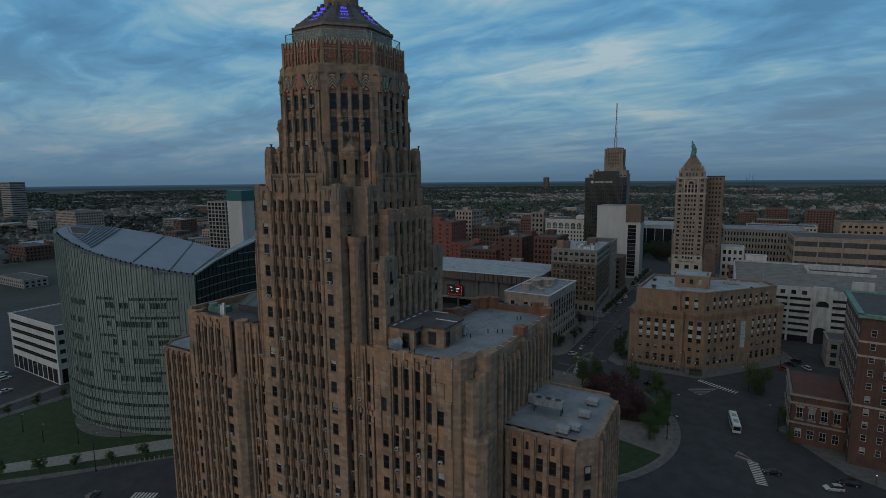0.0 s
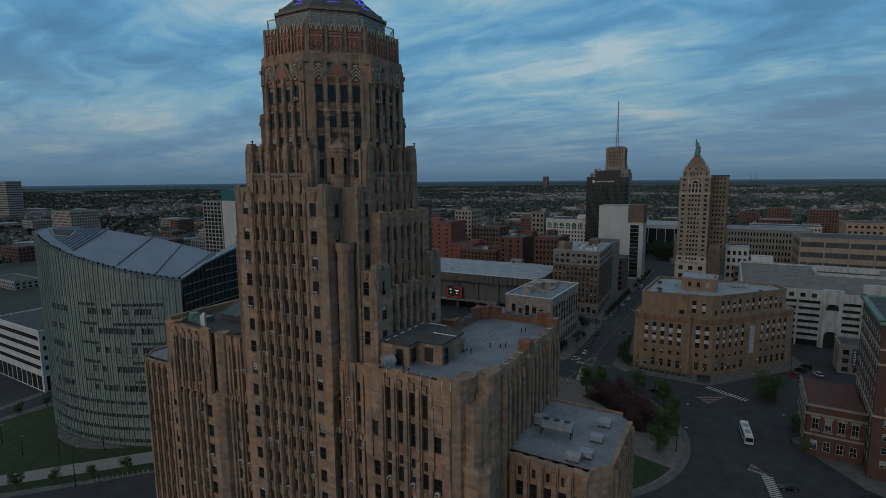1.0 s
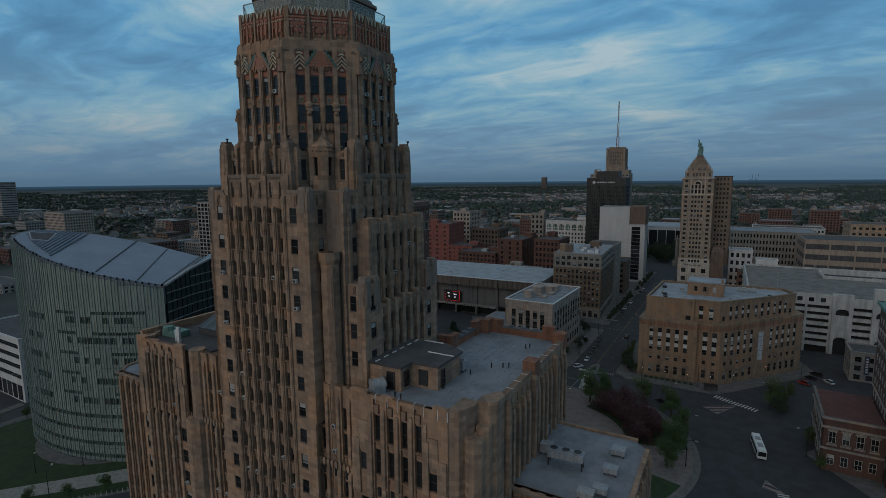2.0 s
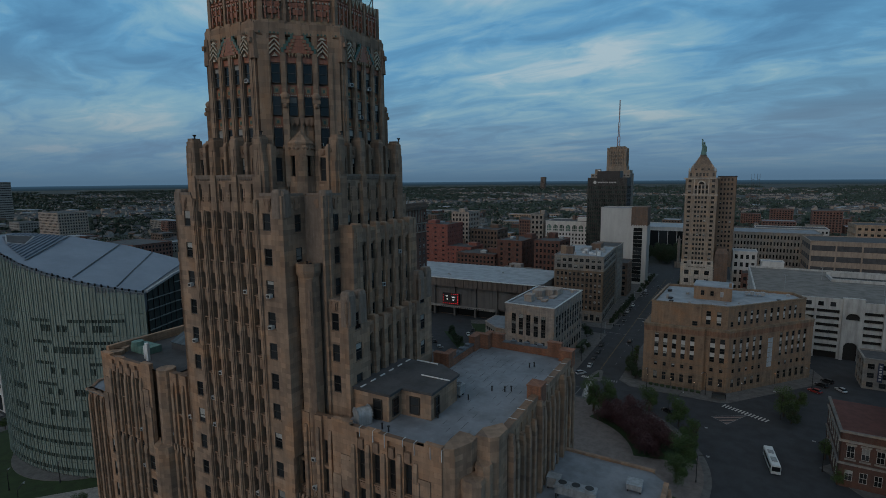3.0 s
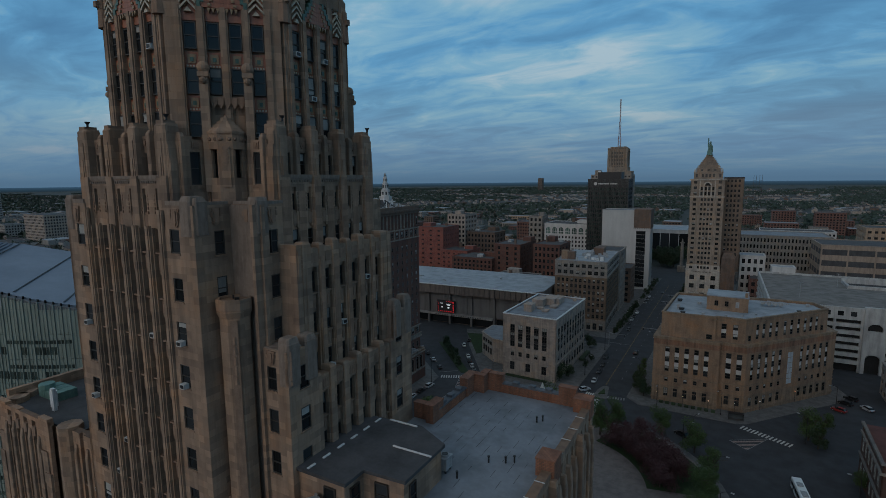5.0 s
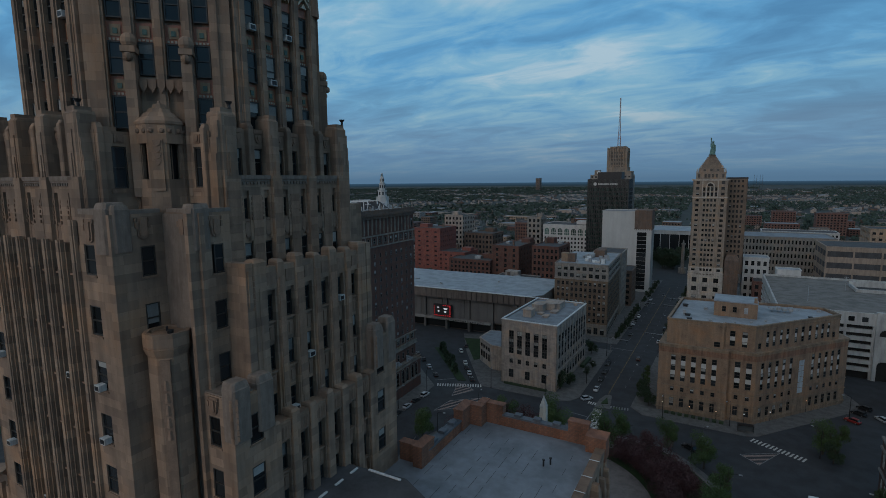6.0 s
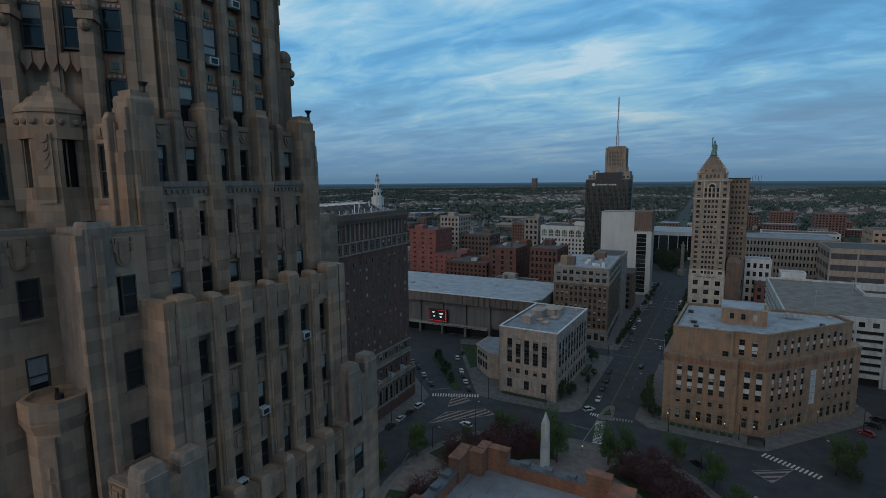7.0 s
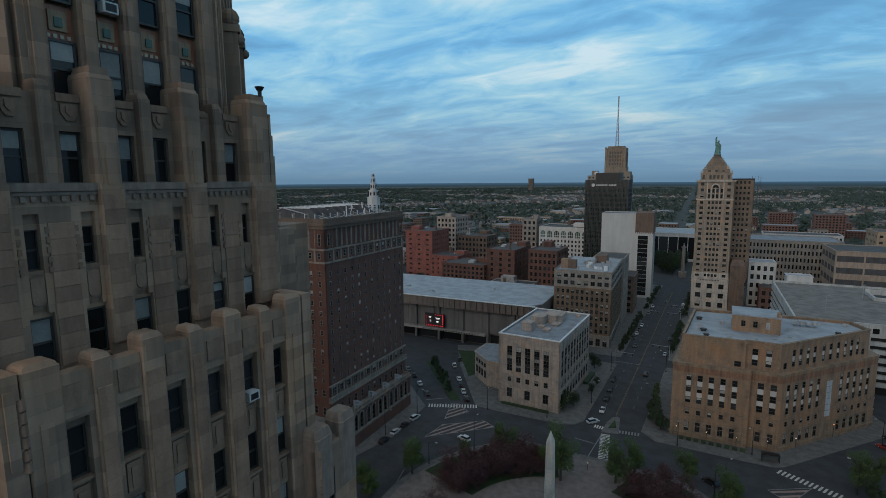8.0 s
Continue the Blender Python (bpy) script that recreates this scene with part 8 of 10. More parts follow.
for j in range(6):
    mark(bm)
    box(bm, -1.5, -0.7, -0.34, -0.3, 4.2 + j * 1.1, 4.85 + j * 1.1)
part("banner_bar", bm, WHITE_PANEL, small)

# curved glass courthouse
glassc = thing("glass_courthouse", "curved pale green glass courthouse with sloping grey roof", "building")
arc = [(-196.0 + 63.8 * math.cos(radians(a)), 147.0 + 63.8 * math.sin(radians(a))) for a in np.linspace(-47.8, -101.0, 34)]
back = [(-211.2, 85.9), (-213.4, 88.6), (-214.4, 92.5), (-213.9, 96.3), (-207.5, 107.0), (-194.5, 118.5), (-174.4, 127.5)]
outline = (arc + back)[::-1]


def slope(x, y):
    return 54.0 + 0.238 * (-153.2 - x) - 0.06 * max(0.0, y - 100.0)


def inset(points, k):
    return [(-186.0 + (x + 186.0) * k, 101.0 + (y - 101.0) * k) for x, y in points]


bm = bmesh.new()
prism(bm, inset(outline, 0.985), 0, 50, slope=lambda x, y: slope(x, y) - 1.2)
FRIT = mottled("fritted_green_glass", (0.175, 0.215, 0.19), (0.225, 0.27, 0.238), 0.25, 0.4, bump=0.0, stain=0.2)
part("core", bm, FRIT, glassc, "pale green glass wall")
panel, fin, slot, sill = bmesh.new(), bmesh.new(), bmesh.new(), bmesh.new()
path = arc + back[:4]
floors = [0.6, 4.6, 8.9, 13.2, 17.5, 23.7, 29.9, 36.1, 42.3, 48.5, 54.7, 60.9, 67.1]
for k_, (a, b) in enumerate(zip(path, path[1:])):
    n = math.hypot(b[0] - a[0], b[1] - a[1])
    f = Face(b[0], b[1], math.degrees(math.atan2(a[1] - b[1], a[0] - b[0])))
    top = slope(*a)
    for i, (z, z2) in enumerate(zip(floors, floors[1:])):
        if z > top - 1.5:
            break
        z2 = min(z2, top - 0.3)
        deep = rnd.random() * 0.05
        f.box(panel, 0.05, n - 0.05, 0.0, 0.10 + deep, z + 0.1, z2 - 0.12)
        f.box(sill, 0.0, n, 0.0, 0.2, z2 - 0.12, z2)
        if i < 4:
            for q in (0.08, 0.55):
                f.box(slot, n * q, n * (q + 0.36), 0.08, 0.18, z + 1.1, z + 2.2)
        elif i < 9:
            if 3 <= k_ <= 11 - (i < 7) * 3 or 15 <= k_ <= 18:
                for q in (0.06, 0.56):
                    f.box(slot, n * q, n * (q + 0.36), 0.08, 0.18, z + 3.9, z + 4.8)
            if (5 <= k_ <= 16 or 22 <= k_ <= 27) and rnd.random() < 0.72:
                for q in (0.06, 0.56):
                    f.box(slot, n * q, n * (q + 0.36), 0.08, 0.17, z + 1.2, z + 3.1)
    mark(fin)
    f.box(fin, n - 0.12, n, 0.0, 0.36, 0.5, top + 0.2)
    mark(fin)
    f.box(fin, n / 2 - 0.035, n / 2 + 0.035, 0.1, 0.24, 0.5, top)
tagged(part("pane", panel, FRIT, glassc, "fritted pale green glass panes"), kind="stuff")
part("fin", fin, mottled("pale_green_metal", (0.21, 0.25, 0.225), (0.27, 0.31, 0.28), 0.5, 0.5, 0.2), glassc, "slim vertical metal fins")
tagged(part("slot_window", slot, glazing("dark_green_slot_glass", (0.03, 0.042, 0.038), 0.15), glassc, "dark clear window slots"), kind="stuff")
part("ledge", sill, FRIT, glassc)
bm = bmesh.new()
prism(bm, inset(outline, 1.004), 49, 50, slope=lambda x, y: slope(x, y) + 0.1)
part("roof_edge", bm, mottled("dull_roof_edge_metal", (0.10, 0.115, 0.13), (0.15, 0.165, 0.185), 0.6, 0.6, 0.2), glassc, "dull metal roof edge")
bm = bmesh.new()
prism(bm, inset(outline, 0.955), 49.5, 50, slope=lambda x, y: slope(x, y) + 0.35)
ROOF_BLUE = mottled("blue_grey_roof", (0.15, 0.185, 0.24), (0.20, 0.24, 0.30), 0.05, 0.6, bump=0.02, stain=0.12)
part("roof", bm, ROOF_BLUE, glassc, "sloping blue-grey metal roof")
bm = bmesh.new()
for (x0, y0), (x1, y1) in (((-188.0, 86.4), (-206.6, 106.0)), ((-171.0, 90.6), (-195.4, 116.2)), ((-160.2, 96.4), (-185.2, 121.2))):
    mark(bm)
    p, q = Vector((x0, y0, slope(x0, y0) + 0.4)), Vector((x1, y1, slope(x1, y1) + 0.4))
    d = (q - p).normalized().cross(Vector((0, 0, 1))) * 0.22
    lo = [bm.verts.new(v) for v in (p + d, q + d, q - d, p - d)]
    hi = [bm.verts.new(v.co + Vector((0, 0, 0.12))) for v in lo]
    bm.faces.new(hi)
    for k in range(4):
        bm.faces.new((lo[k], lo[(k + 1) % 4], hi[(k + 1) % 4], hi[k]))
part("seam", bm, DARK_METAL, glassc)
# slatted high end of the roof, with its framed plant opening
bm = bmesh.new()
for j in range(12):
    x0, y0, x1, y1 = -189.8 - 1.75 * j, 86.9 + 0.16 * j * j * 0.12, -207.2 - 0.5 * j, 104.6 - 0.95 * j
    mark(bm)
    v = [bm.verts.new((x, y, slope(x, y) + h)) for h in (0.3, 0.62) for x, y in ((x0, y0), (x0 - 1.1, y0 + 0.1), (x1 - 0.35, y1 - 0.5), (x1, y1))]
    for q in ((3, 2, 1, 0), (4, 5, 6, 7), (0, 1, 5, 4), (1, 2, 6, 5), (2, 3, 7, 6), (3, 0, 4, 7)):
        bm.faces.new([v[i] for i in q])
part("roof_slat", bm, mottled("dark_blue_slat", (0.085, 0.11, 0.15), (0.12, 0.15, 0.195), 0.4, 0.6, bump=0.02), glassc, "dark blue metal roof slat")
hole = [(-210.8, 90.6), (-204.2, 88.4), (-201.4, 91.6), (-207.4, 96.2)]
bm = bmesh.new()
prism(bm, [(-206.0 + (x + 206.0) * 1.12, 91.7 + (y - 91.7) * 1.15) for x, y in hole], 60, 61, slope=lambda x, y: slope(x, y) + 0.7)
part("roof_frame", bm, METAL, glassc, "grey frame round the flat dark roof panel")
# no hole is cut: a raised dark panel carries the opening's shade
bm = bmesh.new()
prism(bm, hole, 60, 61, slope=lambda x, y: slope(x, y) + 0.75)
part("opening", bm, ROOF_TAR, glassc, "flat dark panel painting the shade of a roof opening")
bm = bmesh.new()
for j in range(60):
    a = arc[min(33, j * 33 // 60)]
    x, y = -186.0 + (a[0] + 186.0) * 0.978, 101.0 + (a[1] - 101.0) * 0.978
    box(bm, x - 0.3, x + 0.3, y - 0.12, y + 0.12, slope(x, y) + 0.1, slope(x, y) + rnd.uniform(0.4, 0.9))
tagged(part("roof_anchor", bm, DARK_METAL, glassc, "small dark anchors along the roof edge"), kind="stuff")
bm = bmesh.new()
prism(bm, ring(-190.5, 107, 27.6, 48), 0.1, 0.35)
tagged(new("pavement", data_of("pavement", bm, PAVING)), "pale curved paving at the glass courthouse", "pavement", kind="structure")
# glazed entrance hall with curved bands at its end
lobby = thing("glass_pavilion", "lower glass entrance hall with curved metal bands", "building")
bm = bmesh.new()
LOB = [(-153.6, 100.6), (-157.6, 111.0), (-160.4, 122.0), (-160.8, 134.0), (-157.0, 148.0), (-148.0, 161.0)]


def rise(x, y):
    return 54.0 + 0.27 * (y - 100.0) - 0.25 * max(0.0, -158.0 - x)


prism(bm, LOB + [(-170.0, 186.0), (-188.0, 160.0), (-175.0, 128.0)], 0, 46, slope=rise)
part("glass", bm, glazing("dark_teal_glass", (0.03, 0.042, 0.042), 0.25), lobby)
band, post = bmesh.new(), bmesh.new()
for (x0, y0), (x1, y1) in zip(LOB, LOB[1:]):
    f = Face(x0, y0, math.degrees(math.atan2(y1 - y0, x1 - x0)))
    n = math.hypot(x1 - x0, y1 - y0)
    for i in range(22):
        z = 2.6 + i * 2.9
        if z < min(rise(x0, y0), rise(x1, y1)):
            mark(band)
            f.box(band, -0.1, n + 0.1, 0.0, 0.5, z, z + 0.22)
    for j in range(5):
        mark(post)
        f.box(post, n * j / 5, n * j / 5 + 0.12, 0.0, 0.25, 0, rise(x0 + (x1 - x0) * j / 5, y0 + (y1 - y0) * j / 5) + 0.3)
part("band", band, mottled("dull_band_metal", (0.15, 0.17, 0.165), (0.21, 0.235, 0.23), 0.8, 0.5, 0.2), lobby, "horizontal metal sun band")
part("mullion", post, DARK_METAL, lobby)
bm = bmesh.new()
for (x0, y0), (x1, y1) in zip(LOB, LOB[1:]):
    mark(bm)
    v = [bm.verts.new((x + q * 0.5, y, rise(x, y) + h)) for h in (0.0, 0.6) for x, y, q in ((x0, y0, 1), (x1, y1, 1), (x1, y1, -1), (x0, y0, -1))]
    for q in ((3, 2, 1, 0), (4, 5, 6, 7), (0, 1, 5, 4), (1, 2, 6, 5), (2, 3, 7, 6), (3, 0, 4, 7)):
        bm.faces.new([v[i] for i in q])
part("coping", bm, METAL, lobby, "curved metal top rail")
white = block("white_office", "white low office building with dark ribbon windows", -265.5, 95.0, 0.0, 44, 40, 25.5, 4, 1, 1, WHITE_PANEL, roof=ROOF_TAR, win_w=0.97, win_h=0.45, cornice=0.3, base=8.0)
bm = bmesh.new()
for j in range(9):
    mark(bm)
    box(bm, -21.0 + j * 4.7, -17.4 + j * 4.7, -0.12, -0.02, 0.6, 6.6)
for j in range(8):
    mark(bm)
    box(bm, 22.02, 22.12, 1.0 + j * 4.8, 4.8 + j * 4.8, 0.6, 6.6)
part("shop_window", bm, GLASS, white, "tall dark ground-floor window")
slab("car_park", "dark asphalt parking lot beside the white offices", "car park", [(-330, 55), (-240.5, 55), (-241.3, 72), (-245.6, 94), (-330, 94)], 0.0, 0.03, ASPHALT)
pylon = block("white_pylon", "tall white slab with teal glass top", -342.5, 260, 2.5, 16, 12, 69, 1, 0, 0, PALE_SLAB, cornice=0.0)
bm = bmesh.new()
box(bm, -8.5, 8.5, 0, 12, 69, 77)
part("glass_top", bm, glazing("teal_glass", (0.05, 0.16, 0.16), 0.15), pylon, "teal glass top")
block("apartment_tower", "dark glass apartment tower with pale grid frame", -466, 332, 2.5, 27, 22, 64, 16, 5, 4, CONCRETE, win_w=0.8, win_h=0.75)

# ---- things on the hall's roofs ----
def grille_box(bm_body, bm_dark, w, d, h):
    box(bm_body, -w / 2, w / 2, -d, 0, 0, h)
    box(bm_dark, -w * 0.36, w * 0.36, -d - 0.02, -d, h * 0.16, h * 0.84)


ac = thing("air_conditioner", "white boxy window air conditioner with dark grille", "air conditioner", pose(0, 0, -50), "window air conditioners")
b1, b2 = bmesh.new(), bmesh.new()
grille_box(b1, b2, 0.6, 0.5, 0.44)
part("case", b1, mottled("aged_white_enamel", (0.46, 0.46, 0.45), (0.58, 0.58, 0.57), 3.0, 0.55, bump=0.02, stain=0.3), ac)
part("grille", b2, DARK_METAL, ac, "dark grille")
for i, m in enumerate(ac_spots):
    if i == 0:
        ac.matrix_basis = m
    else:
        copy_thing(ac, m)

tank = thing("roof_tank", "grey ribbed metal half-round tank on the roof", "tank", HALL @ pose(17.6, -9.9, 57.5, 0, 0, 60))
bm = bmesh.new()
for j in range(10):
    a0, a1 = math.pi * j / 10, math.pi * (j + 1) / 10
    v = [bm.verts.new((x, 0.85 * math.cos(a), 0.95 + 0.85 * math.sin(a))) for a in (a0, a1) for x in (-0.8, 0.8)]
    bm.faces.new((v[0], v[1], v[3], v[2]))
for x in (-0.8, 0.8):
    bm.faces.new([bm.verts.new((x, 0.85 * math.cos(math.pi * j / 10), 0.95 + 0.85 * math.sin(math.pi * j / 10))) for j in range(11)])
box(bm, -0.8, 0.8, -0.85, 0.85, 0, 0.95)
part("shell", bm, METAL, tank)
bm = bmesh.new()
for x in (-0.8, 0.8):
    for j in range(10):
        a = math.pi * (j + 0.5) / 10
        box(bm, x - 0.05, x + 0.05, 0.86 * math.cos(a) - 0.22, 0.86 * math.cos(a) + 0.22, 0.95 + 0.86 * math.sin(a) - 0.12, 0.95 + 0.86 * math.sin(a) + 0.03)
part("band", bm, METAL, tank)


def roof_unit(label, x, y, z, w, d, h, turn=0.0, fans=0, mat=METAL, legs=0.3):
    ob = thing("roof_unit", label, "roof unit", HALL @ pose(x, y, z, 0, 0, turn))
    bm = bmesh.new()
    box(bm, -w / 2, w / 2, -d / 2, d / 2, legs, h - 0.12)
    box(bm, -w / 2 - 0.06, w / 2 + 0.06, -d / 2 - 0.06, d / 2 + 0.06, h - 0.12, h)
    part("case", bm, mat, ob)
    for sx in (-1, 1):
        for sy in (-1, 1):
            bm = bmesh.new()
            box(bm, sx * (w / 2 - 0.15) - 0.08, sx * (w / 2 - 0.15) + 0.08, sy * (d / 2 - 0.15) - 0.08, sy * (d / 2 - 0.15) + 0.08, 0, legs)
            part("leg", bm, DARK_METAL, ob)
    for k in range(fans):
        bm = bmesh.new()
        c = -w / 2 + w * (k + 0.5) / fans
        r = min(w / fans, d) * 0.42
        prism(bm, ring(c, 0, r, 16), h, h + 0.2)
        part("fan_collar", bm, mat, ob)
        bm = bmesh.new()
        prism(bm, ring(c, 0, r * 0.82, 16), h + 0.2, h + 0.22)
        part("fan", bm, DARK_METAL, ob, "round dark fan")
    bm = bmesh.new()
    for k in range(4):
        mark(bm)
        box(bm, -w * 0.45, w * 0.45, -d / 2 - 0.03, -d / 2, legs + (h - legs) * (0.15 + 0.18 * k), legs + (h - legs) * (0.22 + 0.18 * k))
    part("louvre", bm, METAL, ob)
    return ob


L = 45.55
PALE_CASE = mottled("pale_zinc_case", (0.21, 0.23, 0.255), (0.30, 0.325, 0.35), 1.5, 0.5, 0.1, bump=0.03)
roof_unit("long pale roof chiller with three round fans", 38.2, 4.6, L, 4.8, 1.5, 2.2, 5, 3, PALE_CASE, 1.2)
roof_unit("small slatted metal roof condenser unit", 34.9, 6.6, L, 1.6, 1.3, 1.6, 5, 0)
roof_unit("low pale metal roof fan housing", 44.0, 11.0, L, 1.78, 1.76, 1.05, 2, 0, PALE_CASE)
roof_unit("low pale metal roof fan housing", 44.0, 5.6, L, 1.78, 1.36, 1.05, 2, 0, PALE_CASE)
roof_unit("low pale metal roof fan housing", 43.8, 0.5, L, 1.70, 1.36, 1.05, 2, 0, PALE_CASE)
roof_unit("small grey roof vent housing with hood", 42.4, -1.2, L, 1.9, 1.4, 1.0, 0, 0)
roof_unit("green painted roof air handler", 31.9, -1.7, L, 1.6, 1.4, 2.1, 0, 0, COPPER)
roof_unit("small green roof air handler", 32.0, 2.4, L, 1.2, 1.1, 1.2, 10, 0, COPPER)
roof_unit("small grey roof unit at the wall", 32.9, 11.4, L, 1.3, 1.0, 1.6, 0, 0)
roof_unit("small white split-system roof unit", 23.6, -3.2, 57.5, 1.4, 0.8, 1.7, 90, 1, WHITE_METAL)
roof_unit("small roof compressor beside the penthouse", 23.9, 1.6, 57.5, 1.2, 0.9, 1.5, 90, 1)
bm = bmesh.new()
for x, y in ((25.5, 1.0), (28.5, 5.5), (29.2, 6.0), (27.0, 4.8), (28.4, 15.0), (28.9, 15.6), (20.5, -10.2), (21.5, -10.4), (24.6, -5.0)):
    prism(bm, ring(x, y, 0.09, 8), 57.5, 58.1)
    prism(bm, ring(x, y, 0.14, 8), 58.1, 58.2)
vents = tagged(new("roof_vent", data_of("roof_vent", bm, DARK_METAL)), "short dark vent pipes on the grey roof", "vent", kind="stuff")
vents.matrix_basis = HALL

# ---- monument ----
mon = thing("obelisk_monument", "white marble obelisk monument on a stepped base", "monument", pose(-64.35, 171.6, 0.17, 0, 0, 2.5))
bm = bmesh.new()
for k, (r, z0, z1) in enumerate(((9.0, 0, 0.4), (7.6, 0.4, 0.8), (6.2, 0.8, 1.2))):
    prism(bm, ring(0, 0, r, 8, math.pi / 8), z0, z1)
part("steps", bm, OBELISK, mon)
bm = bmesh.new()
box(bm, -2.6, 2.6, -2.6, 2.6, 1.2, 4.2)
box(bm, -2.9, 2.9, -2.9, 2.9, 4.2, 4.7)
box(bm, -2.2, 2.2, -2.2, 2.2, 4.7, 6.2)
part("pedestal", bm, OBELISK, mon)
bm = bmesh.new()
prism(bm, [(-1.1, -1.1), (1.1, -1.1), (1.1, 1.1), (-1.1, 1.1)], 6.2, 24.6, 0.76)
prism(bm, [(-0.836, -0.836), (0.836, -0.836), (0.836, 0.836), (-0.836, 0.836)], 24.6, 27.3, 0.06)
part("shaft", bm, OBELISK, mon)
for k in range(4):
    bm = bmesh.new()
    a = math.pi / 4 + math.pi / 2 * k
    box(bm, 5.0 * math.cos(a) - 1.4, 5.0 * math.cos(a) + 1.4, 5.0 * math.sin(a) - 0.8, 5.0 * math.sin(a) + 0.8, 1.2, 2.6)
    prism(bm, ring(5.0 * math.cos(a), 5.0 * math.sin(a), 0.8, 8), 2.6, 3.3, 0.6)
    part("plinth_figure", bm, OBELISK, mon, "worn stone block at the base")

# ---- road markings ----
def marking(name, label, quads, mat, z=0.012):
    bm = bmesh.new()
    for q in quads:
        prism(bm, q, 0.002, z)
    return tagged(new(name, data_of(name, bm, mat)), label, "road marking", kind="structure")


def stripes(p0, p1, n, w, length, turn):
    out = []
    c, s = math.cos(radians(turn)), math.sin(radians(turn))
    for i in range(n):
        t = (i + 0.5) / n
        x, y = p0[0] + (p1[0] - p0[0]) * t, p0[1] + (p1[1] - p0[1]) * t
        out.append([(x + a * c - b * s, y + a * s + b * c) for a, b in ((-w / 2, -length / 2), (w / 2, -length / 2), (w / 2, length / 2), (-w / 2, length / 2))])
    return out


marking("crosswalk", "white striped crosswalk over the street mouth", stripes((-60.2, 212.6), (-62.9, 230.2), 18, 3.0, 0.55, 8), PAINT)
marking("crosswalk", "white striped crosswalk beside the offices", stripes((-127.2, 221.2), (-110.0, 229.2), 18, 0.55, 2.8, 25), PAINT)
marking("crosswalk", "white striped crosswalk below the brick courthouse", stripes((-14.0, 231.4), (0.4, 224.4), 14, 0.55, 2.8, -26), PAINT)
marking("crosswalk", "white striped crosswalk near the club house", stripes((5.2, 170.4), (7.6, 158.0), 13, 2.8, 0.5, 11), PAINT)
marking("crosswalk", "short striped crosswalk to the traffic island", stripes((-67.6, 234.3), (-64.3, 234.0), 4, 0.5, 2.2, 0), PAINT)
marking("crosswalk", "worn striped crosswalk from island to courthouse", stripes((-59.4, 233.9), (-52.6, 235.1), 7, 0.5, 2.2, 6), LANE_PAINT)
marking("stop_line", "worn white stop lines at the street mouth", [[(-71.5, 222.6), (-64.8, 221.9), (-64.8, 222.2), (-71.5, 222.9)], [(-64.95, 212.6), (-64.65, 212.6), (-63.75, 230.0), (-64.05, 230.0)], [(-130.2, 225.0), (-123.7, 230.5), (-123.9, 230.8), (-130.4, 225.3)], [(-108.6, 170.0), (-108.4, 170.0), (-111.0, 180.0), (-111.2, 180.0)], [(-73.5, 304.0), (-62.5, 304.0), (-62.5, 304.35), (-73.5, 304.35)]], LANE_PAINT)
marking("crosswalk", "white striped crosswalk near the city hall", stripes((-139.5, 68.0), (-133.5, 71.2), 7, 0.6, 3.0, 28), PAINT)


def clip(poly, nx, ny, c):
    """The part of a convex outline where nx x + ny y <= c."""
    out = []
    for (x0, y0), (x1, y1) in zip(poly, poly[1:] + poly[:1]):
        d0, d1 = nx * x0 + ny * y0 - c, nx * x1 + ny * y1 - c
        if d0 <= 0:
            out.append((x0, y0))
        if d0 * d1 < 0:
            k = d0 / (d0 - d1)
            out.append((x0 + (x1 - x0) * k, y0 + (y1 - y0) * k))
    return out


def hatch(outline, turn, step=2.1, wide=0.85):
    """Slanting bars inside a convex outline, and thin lines along its edges."""
    nx, ny = -math.sin(radians(turn)), math.cos(radians(turn))
    reach = [nx * x + ny * y for x, y in outline]
    bars, c = [], min(reach) + 0.5
    while c < max(reach) - 0.2:
        q = clip(clip(outline, nx, ny, c + wide), -nx, -ny, -c)
        if len(q) > 2:
            bars.append(q)
        c += step
    edge = []
    for (x0, y0), (x1, y1) in zip(outline, outline[1:] + outline[:1]):
        n = math.hypot(x1 - x0, y1 - y0)
        ex, ey = -(y1 - y0) / n * 0.11, (x1 - x0) / n * 0.11
        edge.append([(x0 - ex, y0 - ey), (x1 - ex, y1 - ey), (x1 + ex, y1 + ey), (x0 + ex, y0 + ey)])
    return bars, edge


for outline, turn in (([(-116.2, 214.5), (-110.9, 223.5), (-117.6, 227.9), (-120.0, 226.6)], 64), ([(-115.8, 199.8), (-97.8, 217.1), (-103.0, 219.7), (-114.7, 210.3)], 62), ([(-17.1, 219.2), (-12.2, 214.9), (-6.2, 226.0)], 31), ([(0.6, 171.2), (6.0, 170.0), (1.6, 175.5)], -18)):
    bars, edge = hatch(outline, turn)
    marking("hatching", "worn red and white hatched traffic island", bars, HATCH)
    marking("hatching", "white edge lines of the hatched island", edge, LANE_PAINT, 0.014)
lane = []
for k in range(24):
    for off in (-5.0, 4.6):
        p = Vector((-62.3 + off, 252 + 3.0 * (off > 0), 0)) + DIR * (k * 10.0)
        lane.append([(p.x - 0.07, p.y), (p.x + 0.07, p.y), (p.x + 0.07 + DIR.x * 2.6, p.y + 2.6), (p.x - 0.07 + DIR.x * 2.6, p.y + 2.6)])
marking("lane_line", "dashed white lane lines along the street", lane, LANE_PAINT)
a, b = Vector((-62.3, 246, 0)), Vector((-62.3, 246, 0)) + DIR * 230
